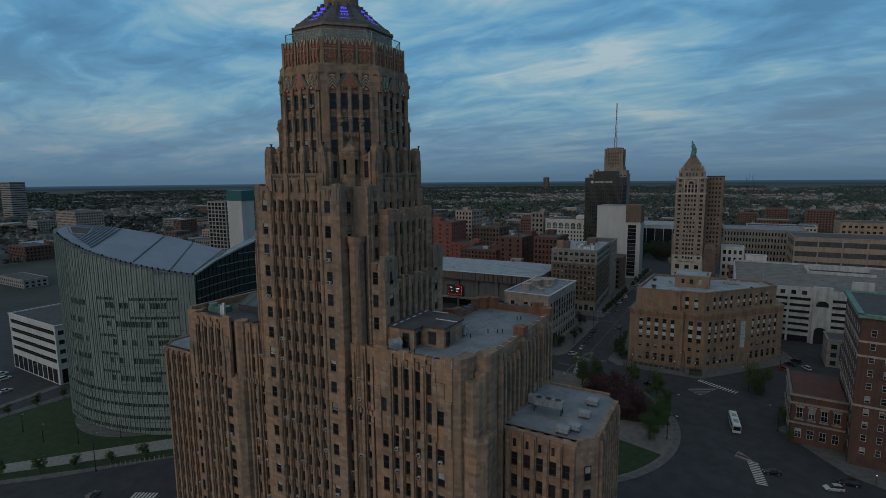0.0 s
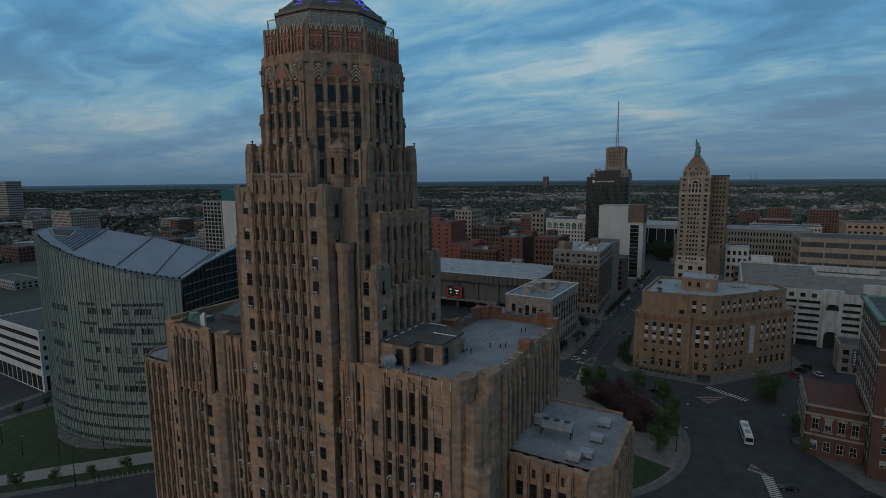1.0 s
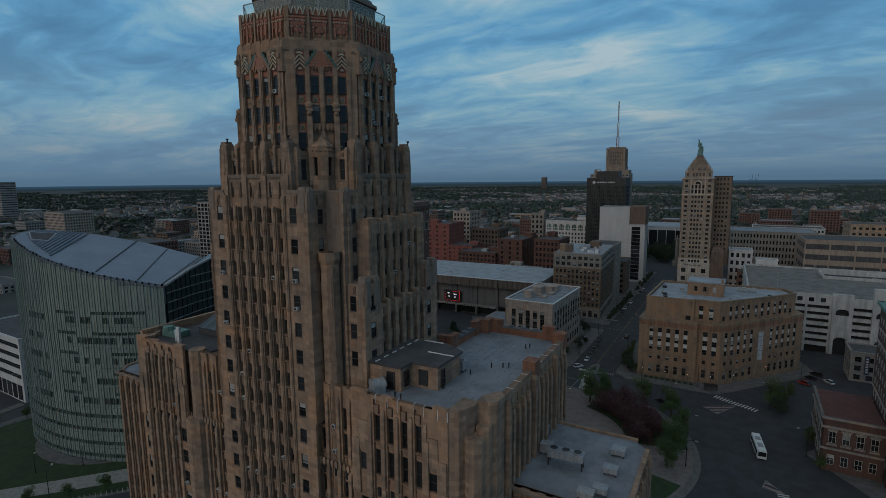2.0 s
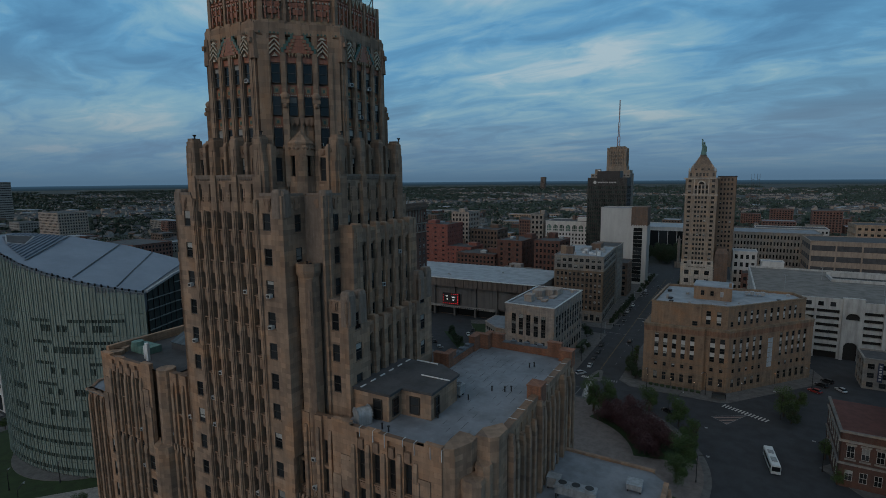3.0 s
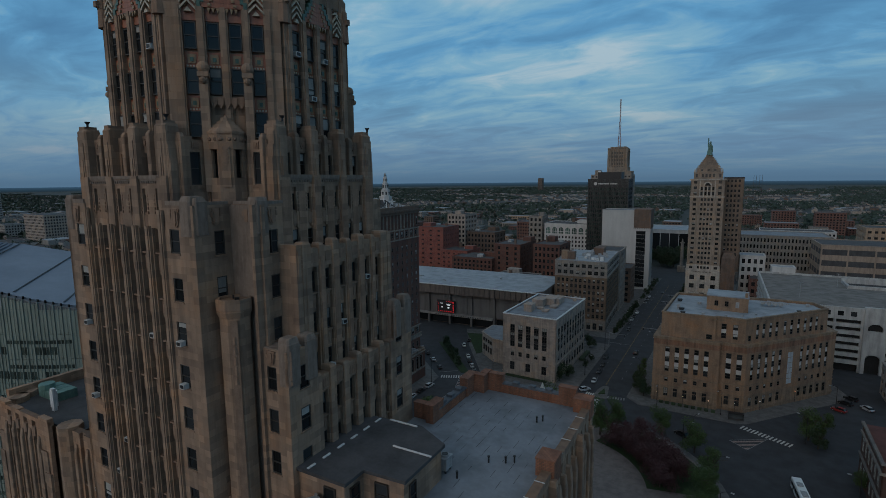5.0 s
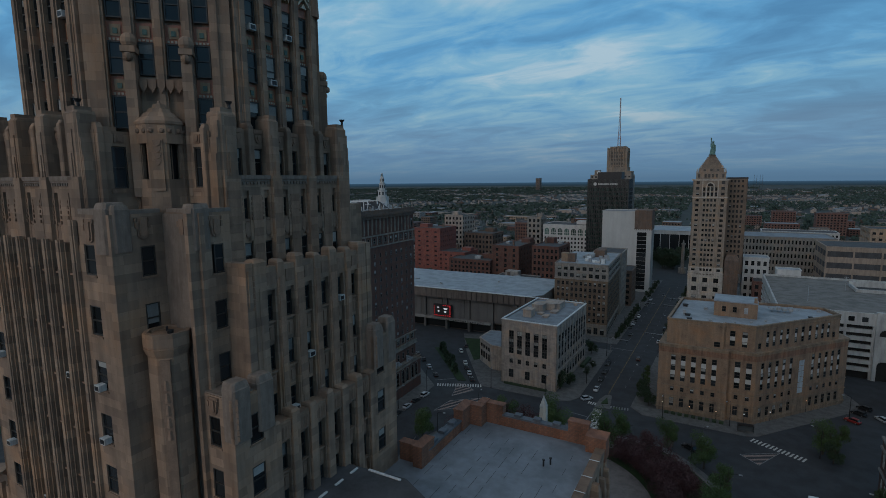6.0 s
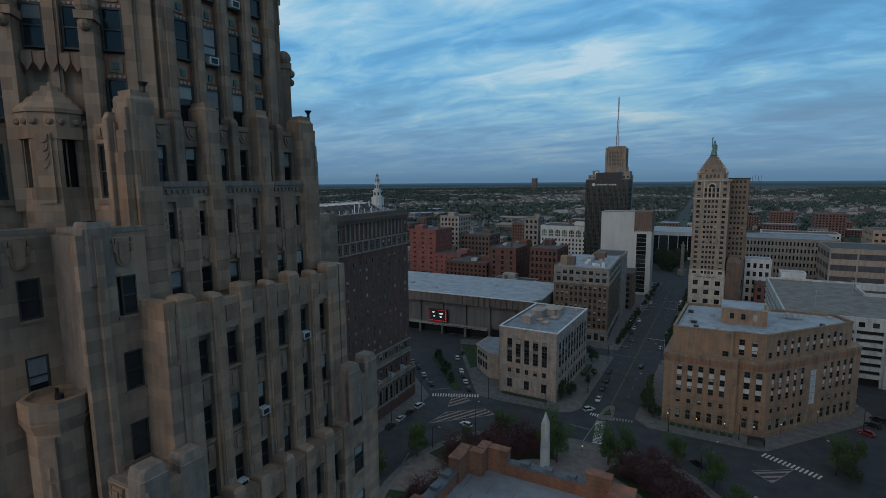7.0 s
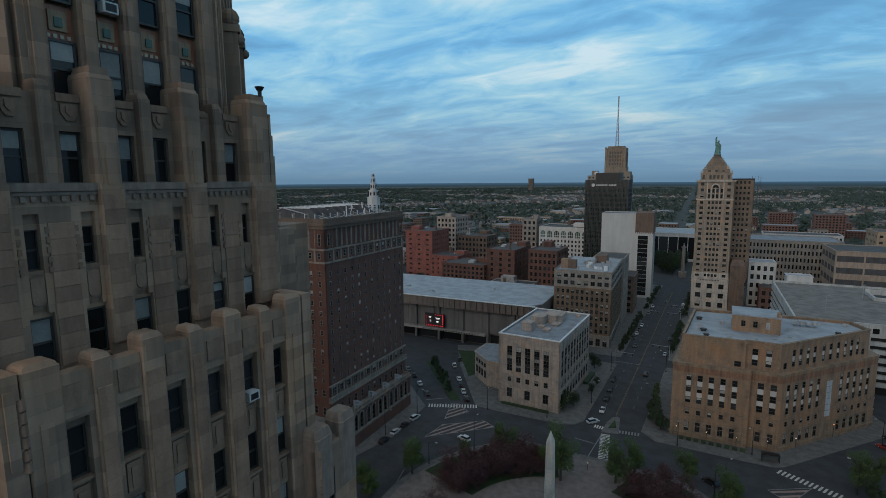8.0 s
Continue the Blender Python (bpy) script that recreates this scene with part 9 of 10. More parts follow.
marking("lane_line", "double yellow centre line along the street", [[(a.x + o - 0.06, a.y), (a.x + o + 0.06, a.y), (b.x + o + 0.06, b.y), (b.x + o - 0.06, b.y)] for o in (-0.14, 0.14)], YELLOW_LINE)
kerb("traffic_island", "small triangular kerbed traffic island", [(-64.4, 230.6), (-59.0, 232.0), (-60.6, 244.2), (-61.8, 245.0), (-63.2, 243.6), (-64.2, 239.0)], PAVING)
slab("planting_bed", "dark planting bed in the traffic island", "planting", [(-62.9, 235.0), (-60.4, 236.1), (-61.9, 241.6)], 0.14, 0.4, GRASS)
kerb("traffic_island", "kerbed grass median in the avenue", [(-121.5, 229.2), (-118.3, 231.0), (-148.1, 264.2), (-152.2, 262.0)], GRASS)


# ---- trees ----
def crown_mesh(seed, lobes, leaves, size, r, h, mat, name):
    """A crown of many small leaf clumps in uneven lobes, with gaps."""
    g = random.Random(seed)
    bm = bmesh.new()
    cs = []
    for i in range(lobes):
        a = g.random() * 2 * math.pi
        q = r * (0.15 + 0.62 * g.random())
        cs.append((q * math.cos(a), q * math.sin(a), h * (0.24 + 0.64 * g.random()), r * (0.30 + 0.28 * g.random())))
    for i in range(leaves):
        cx, cy, cz, cr = g.choice(cs)
        d = Vector((g.gauss(0, 1), g.gauss(0, 1), g.gauss(0, 0.8))).normalized()
        p = Vector((cx, cy, cz)) + d * cr * (0.55 + 0.5 * g.random())
        u = Vector((g.gauss(0, 1), g.gauss(0, 1), g.gauss(0, 1))).normalized()
        w = u.cross(d)
        if w.length < 0.05:
            continue
        w = w.normalized() * size * (0.6 + 0.8 * g.random())
        u = u * size * (0.6 + 0.8 * g.random())
        bm.faces.new([bm.verts.new(v) for v in (p - u * 0.9, p + w * 0.55, p + u, p - w * 0.55)])
    return data_of(name, bm, mat)


def trunk_mesh(seed, h, r, limbs=6):
    g = random.Random(seed)
    bm = bmesh.new()

    def stick(a, b, r0, r1, n=6):
        z = (b - a).normalized()
        x = z.orthogonal().normalized()
        y = z.cross(x)
        lo = [bm.verts.new(a + (x * math.cos(2 * math.pi * i / n) + y * math.sin(2 * math.pi * i / n)) * r0) for i in range(n)]
        hi = [bm.verts.new(b + (x * math.cos(2 * math.pi * i / n) + y * math.sin(2 * math.pi * i / n)) * r1) for i in range(n)]
        for i in range(n):
            bm.faces.new((lo[i], lo[(i + 1) % n], hi[(i + 1) % n], hi[i]))

    fork = Vector((0.1 * g.gauss(0, 1), 0.1 * g.gauss(0, 1), h * 0.36))
    stick(Vector((0, 0, -0.1)), fork, h * 0.032, h * 0.022)
    for i in range(limbs):
        a = 2 * math.pi * (i + g.random() * 0.6) / limbs
        tip = fork + Vector((r * 0.6 * math.cos(a), r * 0.6 * math.sin(a), h * (0.25 + 0.3 * g.random())))
        mid = fork.lerp(tip, 0.5) + Vector((0, 0, h * 0.05))
        stick(fork, mid, h * 0.016, h * 0.010, 5)
        stick(mid, tip, h * 0.010, h * 0.004, 5)
        for k in range(2):
            stick(mid.lerp(tip, 0.4), tip + Vector((g.gauss(0, r * 0.2), g.gauss(0, r * 0.2), g.gauss(0, h * 0.06))), h * 0.006, h * 0.002, 4)
    return data_of("trunk", bm, BARK)


TREES = {}
for kind, mat, lobes, leaves, size, r, h in (("green", LEAF_GREEN, 15, 5600, 0.17, 3.4, 9.4), ("purple", LEAF_PURPLE, 15, 5000, 0.18, 4.2, 6.6), ("dark", LEAF_DARK, 12, 4200, 0.18, 2.9, 7.0)):
    TREES[kind] = [(trunk_mesh(11 + i, h, r), crown_mesh(31 + i, lobes, leaves, size, r, h, mat, "crown")) for i in range(3)]
tree_words = {"green": "young street tree with spring green leaves", "purple": "low spreading tree with dark purple leaves", "dark": "small dark green tree beside the pavement"}
rt = random.Random(5)


def tree(x, y, kind, scale=1.0, z=0.2, label=""):
    t, c = TREES[kind][rt.randrange(3)]
    ob = thing("tree", label or tree_words[kind], "tree", pose(x, y, z, 0, 0, rt.random() * 360) @ Matrix.Scale(scale * rt.uniform(0.92, 1.1), 4), kind + " trees")
    shared("trunk", t, ob, Matrix())
    shared("crown", c, ob, Matrix())
    return ob


ring_trees = []
for x, y, s in ((-107.7, 179.2, 1.25), (-112.5, 164.4, 1.0), (-87.7, 201.7, 1.15), (-71.2, 199.6, 1.4), (-68.6, 196.4, 1.25), (-54.6, 202.5, 1.3), (-50.5, 209.0, 1.1), (-37.0, 213.0, 0.95), (-26.4, 204.8, 1.2), (-21.6, 188.0, 1.2), (-22.5, 178.6, 1.25), (-23.4, 169.0, 1.0), (-98.0, 194.0, 0.6)):
    tree(x, y, "green", s)
for a0, a1 in ((112, 172), (14, 66), (192, 252)):
    for q in range(9):
        a = a0 + (a1 - a0) * (q + 0.5) / 9
        ring_trees.append((a, 30.0 + (q % 2) * 1.2, "purple", 0.92))
        if q % 2:
            ring_trees.append((a + 2.0, 35.6, "purple", 1.0))
for a, rr, k, s in ring_trees:
    tree(SQUARE[0] + rr * math.cos(radians(a)), SQUARE[1] + rr * math.sin(radians(a)), k, s * (1.35 if k == "green" else 1.15))
for x, y, k, s in ((-80.5, 241.0, "dark", 1.0), (-78.0, 246.5, "dark", 0.7), (-79.9, 289.7, "dark", 0.95), (-75.0, 262.0, "dark", 0.5), (-74.6, 271.0, "dark", 0.55), (-49.0, 246.0, "dark", 1.05), (-47.0, 242.0, "dark", 0.9), (-50.5, 251.0, "dark", 0.9), (-51.0, 262, "green", 0.55), (-51.5, 272, "green", 0.5),
                   (-79.5, 252, "green", 0.4),
                   (5.0, 231.0, "green", 1.05), (9.0, 235.0, "green", 0.95), (7.0, 226.0, "dark", 0.9), (14.0, 204.0, "green", 0.7), (15.5, 190.0, "green", 0.6), (-126.0, 235.6, "dark", 0.7), (-132.0, 242.0, "dark", 0.75), (-138.0, 249.0, "dark", 0.75), (-144.5, 256.6, "dark", 0.8),
                   (-182.4, 53.6, "green", 0.6), (-174.2, 60.5, "green", 0.55), (-167.4, 67.0, "green", 0.52), (-161.2, 73.6, "green", 0.5), (-155.4, 80.2, "green", 0.5), (-228.8, 72.0, "green", 0.5), (-228.9, 81.1, "green", 0.5), (-227.6, 89.4, "green", 0.5),
                   (-120, 262, "dark", 0.6), (-124, 270, "dark", 0.6), (-112.0, 164.0, "green", 0.9)):
    tree(x, y, k, s)
for j in range(9):
    tree(-73.6, 319 + j * 8.4, "dark", 0.62 + 0.14 * rt.random())
for j in range(7):
    tree(-50.6, 328 + j * 8.0, "dark", 0.68 + 0.14 * rt.random())
for j in range(5):
    tree(-73.4, 412 + j * 15.0, "dark", 0.7)
    tree(-50.8, 404 + j * 15.0, "dark", 0.75)
for j in range(22):
    tree(-98 + rt.random() * 34, 560 + rt.random() * 56, "dark", 1.7 + rt.random() * 0.5)


# ---- vehicles ----
PAINTS = {n: mottled(n + "_car_paint", c, tuple(min(1, v * 1.12) for v in c), 1.0, 0.3, 0.25, bump=0.0, stain=0.05) for n, c in (("silver", (0.42, 0.43, 0.45)), ("black", (0.015, 0.016, 0.018)), ("white", (0.62, 0.62, 0.61)), ("red", (0.24, 0.025, 0.022)), ("blue", (0.035, 0.06, 0.13)), ("grey", (0.13, 0.135, 0.14)))}
CAR_GLASS = glazing("car_glass", (0.02, 0.022, 0.025), 0.08)
HEADLIGHT = mottled("headlight_lens", (0.5, 0.5, 0.5), (0.7, 0.7, 0.7), 3.0, 0.2, bump=0)
TAIL = mottled("tail_light_lens", (0.3, 0.02, 0.02), (0.4, 0.03, 0.03), 3.0, 0.3, bump=0)


def loft(bm, sections):
    rows = [[bm.verts.new(p) for p in s] for s in sections]
    n = len(rows[0])
    for a, b in zip(rows, rows[1:]):
        for i in range(n):
            bm.faces.new((a[i], a[(i + 1) % n], b[(i + 1) % n], b[i]))
    bm.faces.new(rows[0][::-1])
    bm.faces.new(rows[-1])


def car_base(paint, tall):
    """A saloon or estate car pointing along +y, built once for each paint."""
    words = ("tall estate car" if tall else "saloon car")
    ob = thing("car", f"{paint} {words} on the asphalt street", "car", pose(0, 0, -60), "cars round the square")
    length, w = (4.8, 0.93) if tall else (4.6, 0.9)
    hood, roof = (1.02, 1.68) if tall else (0.92, 1.42)
    bm = bmesh.new()
    prof = ((-length / 2, 0.45, 0.78, 0.80), (-length / 2 + 0.15, 0.28, hood * 0.97, 0.95), (-1.2, 0.22, hood, 1.0), (0.9, 0.22, hood, 1.0), (1.7, 0.24, hood * 0.9, 0.97), (length / 2 - 0.15, 0.3, hood * 0.78, 0.9), (length / 2, 0.42, 0.62, 0.78))
    loft(bm, [[(-w * k, y, z0), (w * k, y, z0), (w * k * 1.0, y, z1 - 0.12), (w * k * 0.92, y, z1), (-w * k * 0.92, y, z1), (-w * k, y, z1 - 0.12)] for y, z0, z1, k in prof])
    part("body", bm, PAINTS[paint], ob)
    back = -length / 2 + (0.25 if tall else 0.75)
    bm = bmesh.new()
    loft(bm, [[(-w * 0.9, y, hood - 0.02), (w * 0.9, y, hood - 0.02), (w * k, y2, z), (-w * k, y2, z)] for y, y2, z, k in ((back, back + 0.1, hood, 0.88), (back, back + 0.45, roof - 0.06, 0.74), (0.95, 0.2, roof - 0.06, 0.74), (1.15, 1.1, hood, 0.88))])
    part("cabin_glass", bm, CAR_GLASS, ob, "dark car windows")
    bm = bmesh.new()
    loft(bm, [[(-w * 0.74, y, roof - 0.08), (w * 0.74, y, roof - 0.08), (w * 0.66, y, roof), (-w * 0.66, y, roof)] for y in (back + 0.4, 0.25)])
    part("roof", bm, PAINTS[paint], ob)
    for x in (-1, 1):
        for y in (-length * 0.3, length * 0.31):
            bm = bmesh.new()
            prism(bm, ring(0, 0, 0.33, 14), -0.11, 0.11)
            tyre = part("tyre", bm, RUBBER_AND_SHADE, ob)
            tyre.matrix_basis = pose(x * (w - 0.08), y, 0.33, 0, 90, 0)
            bm = bmesh.new()
            prism(bm, ring(0, 0, 0.2, 10), -0.12, 0.12)
            part("rim", bm, METAL, tyre)
        for name, y, mat in (("headlight", length / 2 - 0.06, HEADLIGHT), ("tail_light", -length / 2 + 0.04, TAIL)):
            bm = bmesh.new()
            box(bm, x * 0.62 - 0.16, x * 0.62 + 0.16, y - 0.05, y + 0.05, 0.62, 0.76)
            part(name, bm, mat, ob)
    return ob


CARS = {}


def car(x, y, turn, paint, tall=False):
    m = pose(x, y, 0.0, 0, 0, turn)
    if (paint, tall) not in CARS:
        CARS[paint, tall] = car_base(paint, tall)
        CARS[paint, tall].matrix_basis = m
        return
    copy_thing(CARS[paint, tall], m)


for x, y, a, p, t in ((-125.9, 190.7, 0, "black", True), (-126.0, 197.2, 0, "silver", False), (-125.9, 203.2, 0, "black", False), (-125.6, 209.4, -4, "silver", True), (-103.2, 204.2, 75, "silver", True),
                      (-140.5, 237.0, 42, "silver", False), (-132.5, 229.5, 42, "black", False), (-147.5, 243.5, 42, "black", False), (-154.0, 249.0, 42, "grey", False), (-128.0, 249.0, 34, "white", False), (-124.6, 243.6, 34, "black", False), (-120.6, 238.4, 34, "silver", False), (-116.4, 232.6, 34, "black", False),
                      (-137.4, 262.6, 34, "white", True), (-138.6, 270.7, 22, "black", False), (-68.5, 236.5, -40, "silver", True), (-67.4, 247.1, 182, "silver", False), (-68.2, 258.6, 182, "black", False), (-68.6, 268.0, 182, "black", False), (-69.6, 279.0, 182, "black", True),
                      (-53.6, 323.8, 2, "silver", False), (-53.6, 350.0, 2, "black", False), (-68.6, 330.8, 182, "black", False), (-70.9, 345.0, 182, "black", False), (-70.9, 353.0, 182, "silver", False), (-70.9, 361.5, 182, "black", False), (-70.9, 371.5, 182, "white", False), (-70.9, 402.0, 182, "grey", False), (-70.9, 412.0, 182, "black", False), (-70.9, 422.0, 182, "silver", False), (-53.4, 412.0, 2, "black", False), (-53.4, 422.0, 2, "silver", False), (-53.4, 436.0, 2, "white", False),
                      (-58.3, 292.0, 2, "black", True), (-64.6, 440.0, 182, "black", False), (-31.0, 215.1, 55, "black", True), (20.0, 270.0, 50, "black", True), (22.5, 276.0, 50, "black", True), (17.0, 262.0, 55, "red", True), (26.0, 268.0, 30, "silver", True), (24.0, 165.0, 110, "silver", True), (10.0, 166.0, 110, "black", False), (28.0, 170.0, 100, "black", True), (30.0, 158.0, 95, "white", True),
                      (-255.7, 80.5, 8, "silver", False), (-272.6, 86.0, 8, "white", True), (-280.0, 87.5, 8, "white", True), (-148.0, 62.0, 25, "grey", False), (-48.0, 138.0, 5, "white", False)):
    car(x, y, a, p, t)

bus = thing("bus", "white single-deck city bus parked on the square", "bus", pose(0.0, 192.8, 0, 0, 0, 8))
bm = bmesh.new()
loft(bm, [[(-1.25 * k, y, 0.4), (1.25 * k, y, 0.4), (1.25 * k, y, 2.7), (1.1 * k, y, 3.05), (-1.1 * k, y, 3.05), (-1.25 * k, y, 2.7)] for y, k in ((-5.9, 0.94), (-5.7, 1.0), (5.7, 1.0), (5.9, 0.94))])
part("body", bm, PAINTS["white"], bus)
for x in (-1, 1):
    for j in range(6):
        bm = bmesh.new()
        box(bm, x * 1.26 - 0.02, x * 1.26 + 0.02, -5.2 + j * 1.75, -3.7 + j * 1.75, 1.35, 2.45)
        part("side_window", bm, CAR_GLASS, bus)
    for y in (-3.8, 3.6):
        bm = bmesh.new()
        prism(bm, ring(0, 0, 0.5, 14), -0.16, 0.16)
        part("tyre", bm, RUBBER_AND_SHADE, bus).matrix_basis = pose(x * 1.15, y, 0.5, 0, 90, 0)
for y, n in ((5.9, "windscreen"), (-5.9, "rear_window")):
    bm = bmesh.new()
    box(bm, -1.05, 1.05, y - 0.03, y + 0.03, 1.25, 2.6)
    part(n, bm, CAR_GLASS, bus)
bm = bmesh.new()
box(bm, -0.7, 0.7, -3.6, -1.2, 3.05, 3.3)
box(bm, -0.7, 0.7, 1.2, 3.0, 3.05, 3.3)
part("roof_unit", bm, METAL, bus)

# ---- street lamps and signals ----
def street_lamp(x, y, turn, h=9.0, lit=False, arm=2.2):
    ob = thing("street_lamp", "tall dark metal street lamp with curved arm" + (", lit" if lit else ""), "street lamp", pose(x, y, 0.0, 0, 0, turn), "street lamps")
    bm = bmesh.new()
    prism(bm, ring(0, 0, 0.22, 8), 0, 0.9, 0.8)
    prism(bm, ring(0, 0, 0.13, 8), 0.9, h, 0.6)
    part("pole", bm, DARK_METAL, ob)
    bm = bmesh.new()
    for j in range(6):
        a0 = math.pi / 2 * j / 6
        x0, z0 = arm * (1 - math.cos(a0)), h - 0.3 + 0.9 * math.sin(a0)
        a1 = math.pi / 2 * (j + 1) / 6
        x1, z1 = arm * (1 - math.cos(a1)), h - 0.3 + 0.9 * math.sin(a1)
        v = [bm.verts.new(p) for p in ((x0, -0.06, z0), (x0, 0.06, z0), (x0, 0.06, z0 + 0.12), (x0, -0.06, z0 + 0.12), (x1, -0.06, z1), (x1, 0.06, z1), (x1, 0.06, z1 + 0.12), (x1, -0.06, z1 + 0.12))]
        for q in ((0, 1, 5, 4), (1, 2, 6, 5), (2, 3, 7, 6), (3, 0, 4, 7)):
            bm.faces.new([v[i] for i in q])
    part("arm", bm, DARK_METAL, ob)
    bm = bmesh.new()
    box(bm, arm - 0.1, arm + 0.75, -0.17, 0.17, h + 0.52, h + 0.7)
    part("head", bm, METAL, ob)
    bm = bmesh.new()
    box(bm, arm + 0.05, arm + 0.65, -0.13, 0.13, h + 0.47, h + 0.52)
    part("lens", bm, LAMP_WHITE if lit else HEADLIGHT, ob)


for x, y, a, h, lit in ((-128.2, 194.6, 0, 9, False), (-126.8, 212.8, 0, 9.5, False), (-97.8, 200.5, 90, 10, True), (-105.6, 228.6, -60, 9, False), (-83.9, 232.3, 90, 7, False), (-41.0, 232.9, -90, 9, False), (-20.2, 238.0, -120, 9, True), (-27.6, 213.0, 60, 8, True), (-72.6, 252, 0, 9, False), (-51.2, 258, 180, 9, False), (-72.6, 290, 0, 9, False), (-50.9, 300, 180, 9, False), (-72.8, 335, 0, 9, True), (-50.9, 345, 180, 9, False), (-18.6, 172, 0, 8, True), (-20.0, 190, 0, 8, False), (-30, 208, 0, 8, False), (-160.9, 69.3, 130, 10, True), (4.0, 228, 160, 9, False), (12.5, 196, 180, 8, False), (-106, 186, 0, 7, False), (16.0, 262, 200, 9, False)):
    street_lamp(x, y, a, h, lit)
for x, y in ((-208.6, 69.1), (-193.9, 69.2), (-183.0, 74.6), (-174.8, 83.5), (-169.0, 90.7)):
    street_lamp(x, y, 130, 5.4, False, 0.5)


def bollard(x, y):
    ob = thing("bollard", "slim pale metal bollard at the pavement edge", "bollard", pose(x, y, 0.1), "bollards along the street")
    bm = bmesh.new()
    prism(bm, ring(0, 0, 0.11, 8), 0, 1.0)
    prism(bm, ring(0, 0, 0.11, 8), 1.0, 1.08, 0.5)
    part("post", bm, CONCRETE, ob)
    bm = bmesh.new()
    prism(bm, ring(0, 0, 0.2, 8), 0, 0.06)
    part("base_plate", bm, METAL, ob)


for j in range(12):
    bollard(-159.3 + j * 0.82, 72.6 + j * 0.985)


def signal(x, y, turn, span):
    ob = thing("traffic_signal", "metal mast arm with hanging traffic signals", "traffic signal", pose(x, y, 0, 0, 0, turn), "traffic signals")
    bm = bmesh.new()
    prism(bm, ring(0, 0, 0.16, 8), 0, 7.2, 0.8)
    part("pole", bm, METAL, ob)
    bm = bmesh.new()
    box(bm, 0, span, -0.07, 0.07, 6.4, 6.6)
    part("mast_arm", bm, METAL, ob)
    for k in (0.55, 0.95):
        bm = bmesh.new()
        box(bm, span * k - 0.18, span * k + 0.18, -0.18, 0.18, 5.4, 6.4)
        part("signal_head", bm, DARK_METAL, ob)


for x, y, a, s in ((-72.6, 299, 0, 8), (-51.2, 317, 180, 8), (-72.6, 385, 0, 9), (-51.4, 384, 180, 7), (-51.4, 405, 180, 7)):
    signal(x, y, a, s)
# small lit lanterns along the brick courthouse and elsewhere
for x, y, z, m in ((-42.0, 240.3, 3.4, LAMP_WARM), (-33.0, 240.7, 3.2, LAMP_WARM), (-24.5, 241.2, 3.2, LAMP_WARM), (-16.0, 242.7, 3.4, LAMP_WHITE), (-8.0, 249.0, 3.4, LAMP_WHITE), (3.6, 263.0, 4.6, LAMP_ORANGE), (-63.0, 205.0, 2.6, LAMP_YELLOW), (-87.0, 197.0, 2.4, LAMP_YELLOW), (34.0, 172.0, 3.5, LAMP_WHITE), (-35.0, 316.9, 6.0, LAMP_WARM), (36.0, 316.0, 6.5, LAMP_WHITE), (44.0, 316.0, 6.5, LAMP_WHITE)):
    ob = thing("wall_lantern", "small glowing lantern on a dark bracket", "lantern", pose(x, y, z), "lanterns")
    bm = bmesh.new()
    bmesh.ops.create_icosphere(bm, subdivisions=1, radius=0.2)
    part("globe", bm, m, ob)
    bm = bmesh.new()
    box(bm, -0.05, 0.05, -0.05, 0.05, -z + 0.1, -0.2)
    part("post", bm, DARK_METAL, ob)
shelter = thing("bus_shelter", "small dark bus shelter with glass sides", "shelter", pose(-15.5, 236.0, 0.15, 0, 0, 10))
bm = bmesh.new()
box(bm, -2.4, 2.4, -0.9, 0.9, 2.4, 2.55)
part("roof", bm, DARK_METAL, shelter)
for x in (-2.3, 2.3):
    bm = bmesh.new()
    box(bm, x - 0.03, x + 0.03, -0.8, 0.8, 0.1, 2.4)
    part("side_pane", bm, GLASS_PALE, shelter)
bm = bmesh.new()
box(bm, -2.3, 2.3, 0.77, 0.83, 0.1, 2.4)
part("back_pane", bm, GLASS_PALE, shelter)

# ---- city behind: blocks near by, then houses and woods to the horizon ----
taken = []


def filler(x, y, w, d, h, floors, wall, words, cols=None, roof=None, **more):
    taken.append((x - w / 2 - 6, x + w / 2 + 6, y - 6, y + d + 6))
    ob = block("city_building", words, x, y, G, w, d, h, floors, cols or max(2, int(w / 3.6)), max(2, int(d / 3.6)), wall, roof=roof, group="city blocks", **more)
    if y < 560 and x > -420 and h > 10:
        g = random.Random(int(x * 7 + y))
        for name, mat, a, c, e in (("penthouse", wall, 0.16, 0.14, 3.2), ("roof_unit", METAL, 0.07, 0.09, 1.4), ("chimney", BRICK_BROWN, 0.03, 0.03, 4.0)):
            bm = bmesh.new()
            px_, py_ = g.uniform(-0.32, 0.32) * w, g.uniform(0.15, 0.8) * d
            box(bm, px_ - a * w, px_ + a * w, py_, py_ + 2 * c * d, h - 0.3, h + e * g.uniform(0.7, 1.2))
            part(name, bm, mat, ob)


filler(-258, 428, 26, 30, 43, 10, BRICK_BRIGHT, "bright red brick warehouse with few windows", cols=3, win_w=0.3, win_h=0.3)
filler(-232, 424, 26, 26, 24, 6, BRICK_BRIGHT, "lower bright red brick warehouse wing", cols=5, win_w=0.3, win_h=0.35)
filler(-262, 484, 20, 26, 51, 11, LIMESTONE, "tall narrow pale office block with grid windows", cols=5)
filler(-236, 486, 30, 26, 34, 7, BRICK_BROWN, "brown brick loft building")
filler(-205, 405, 36, 30, 22, 6, BRICK_STATLER, "dark brick loft block with pale cornice")
filler(-176, 410, 22, 36, 34, 8, BRICK_STATLER, "dark red brick loft with tall chimney block", cols=3, win_w=0.3)
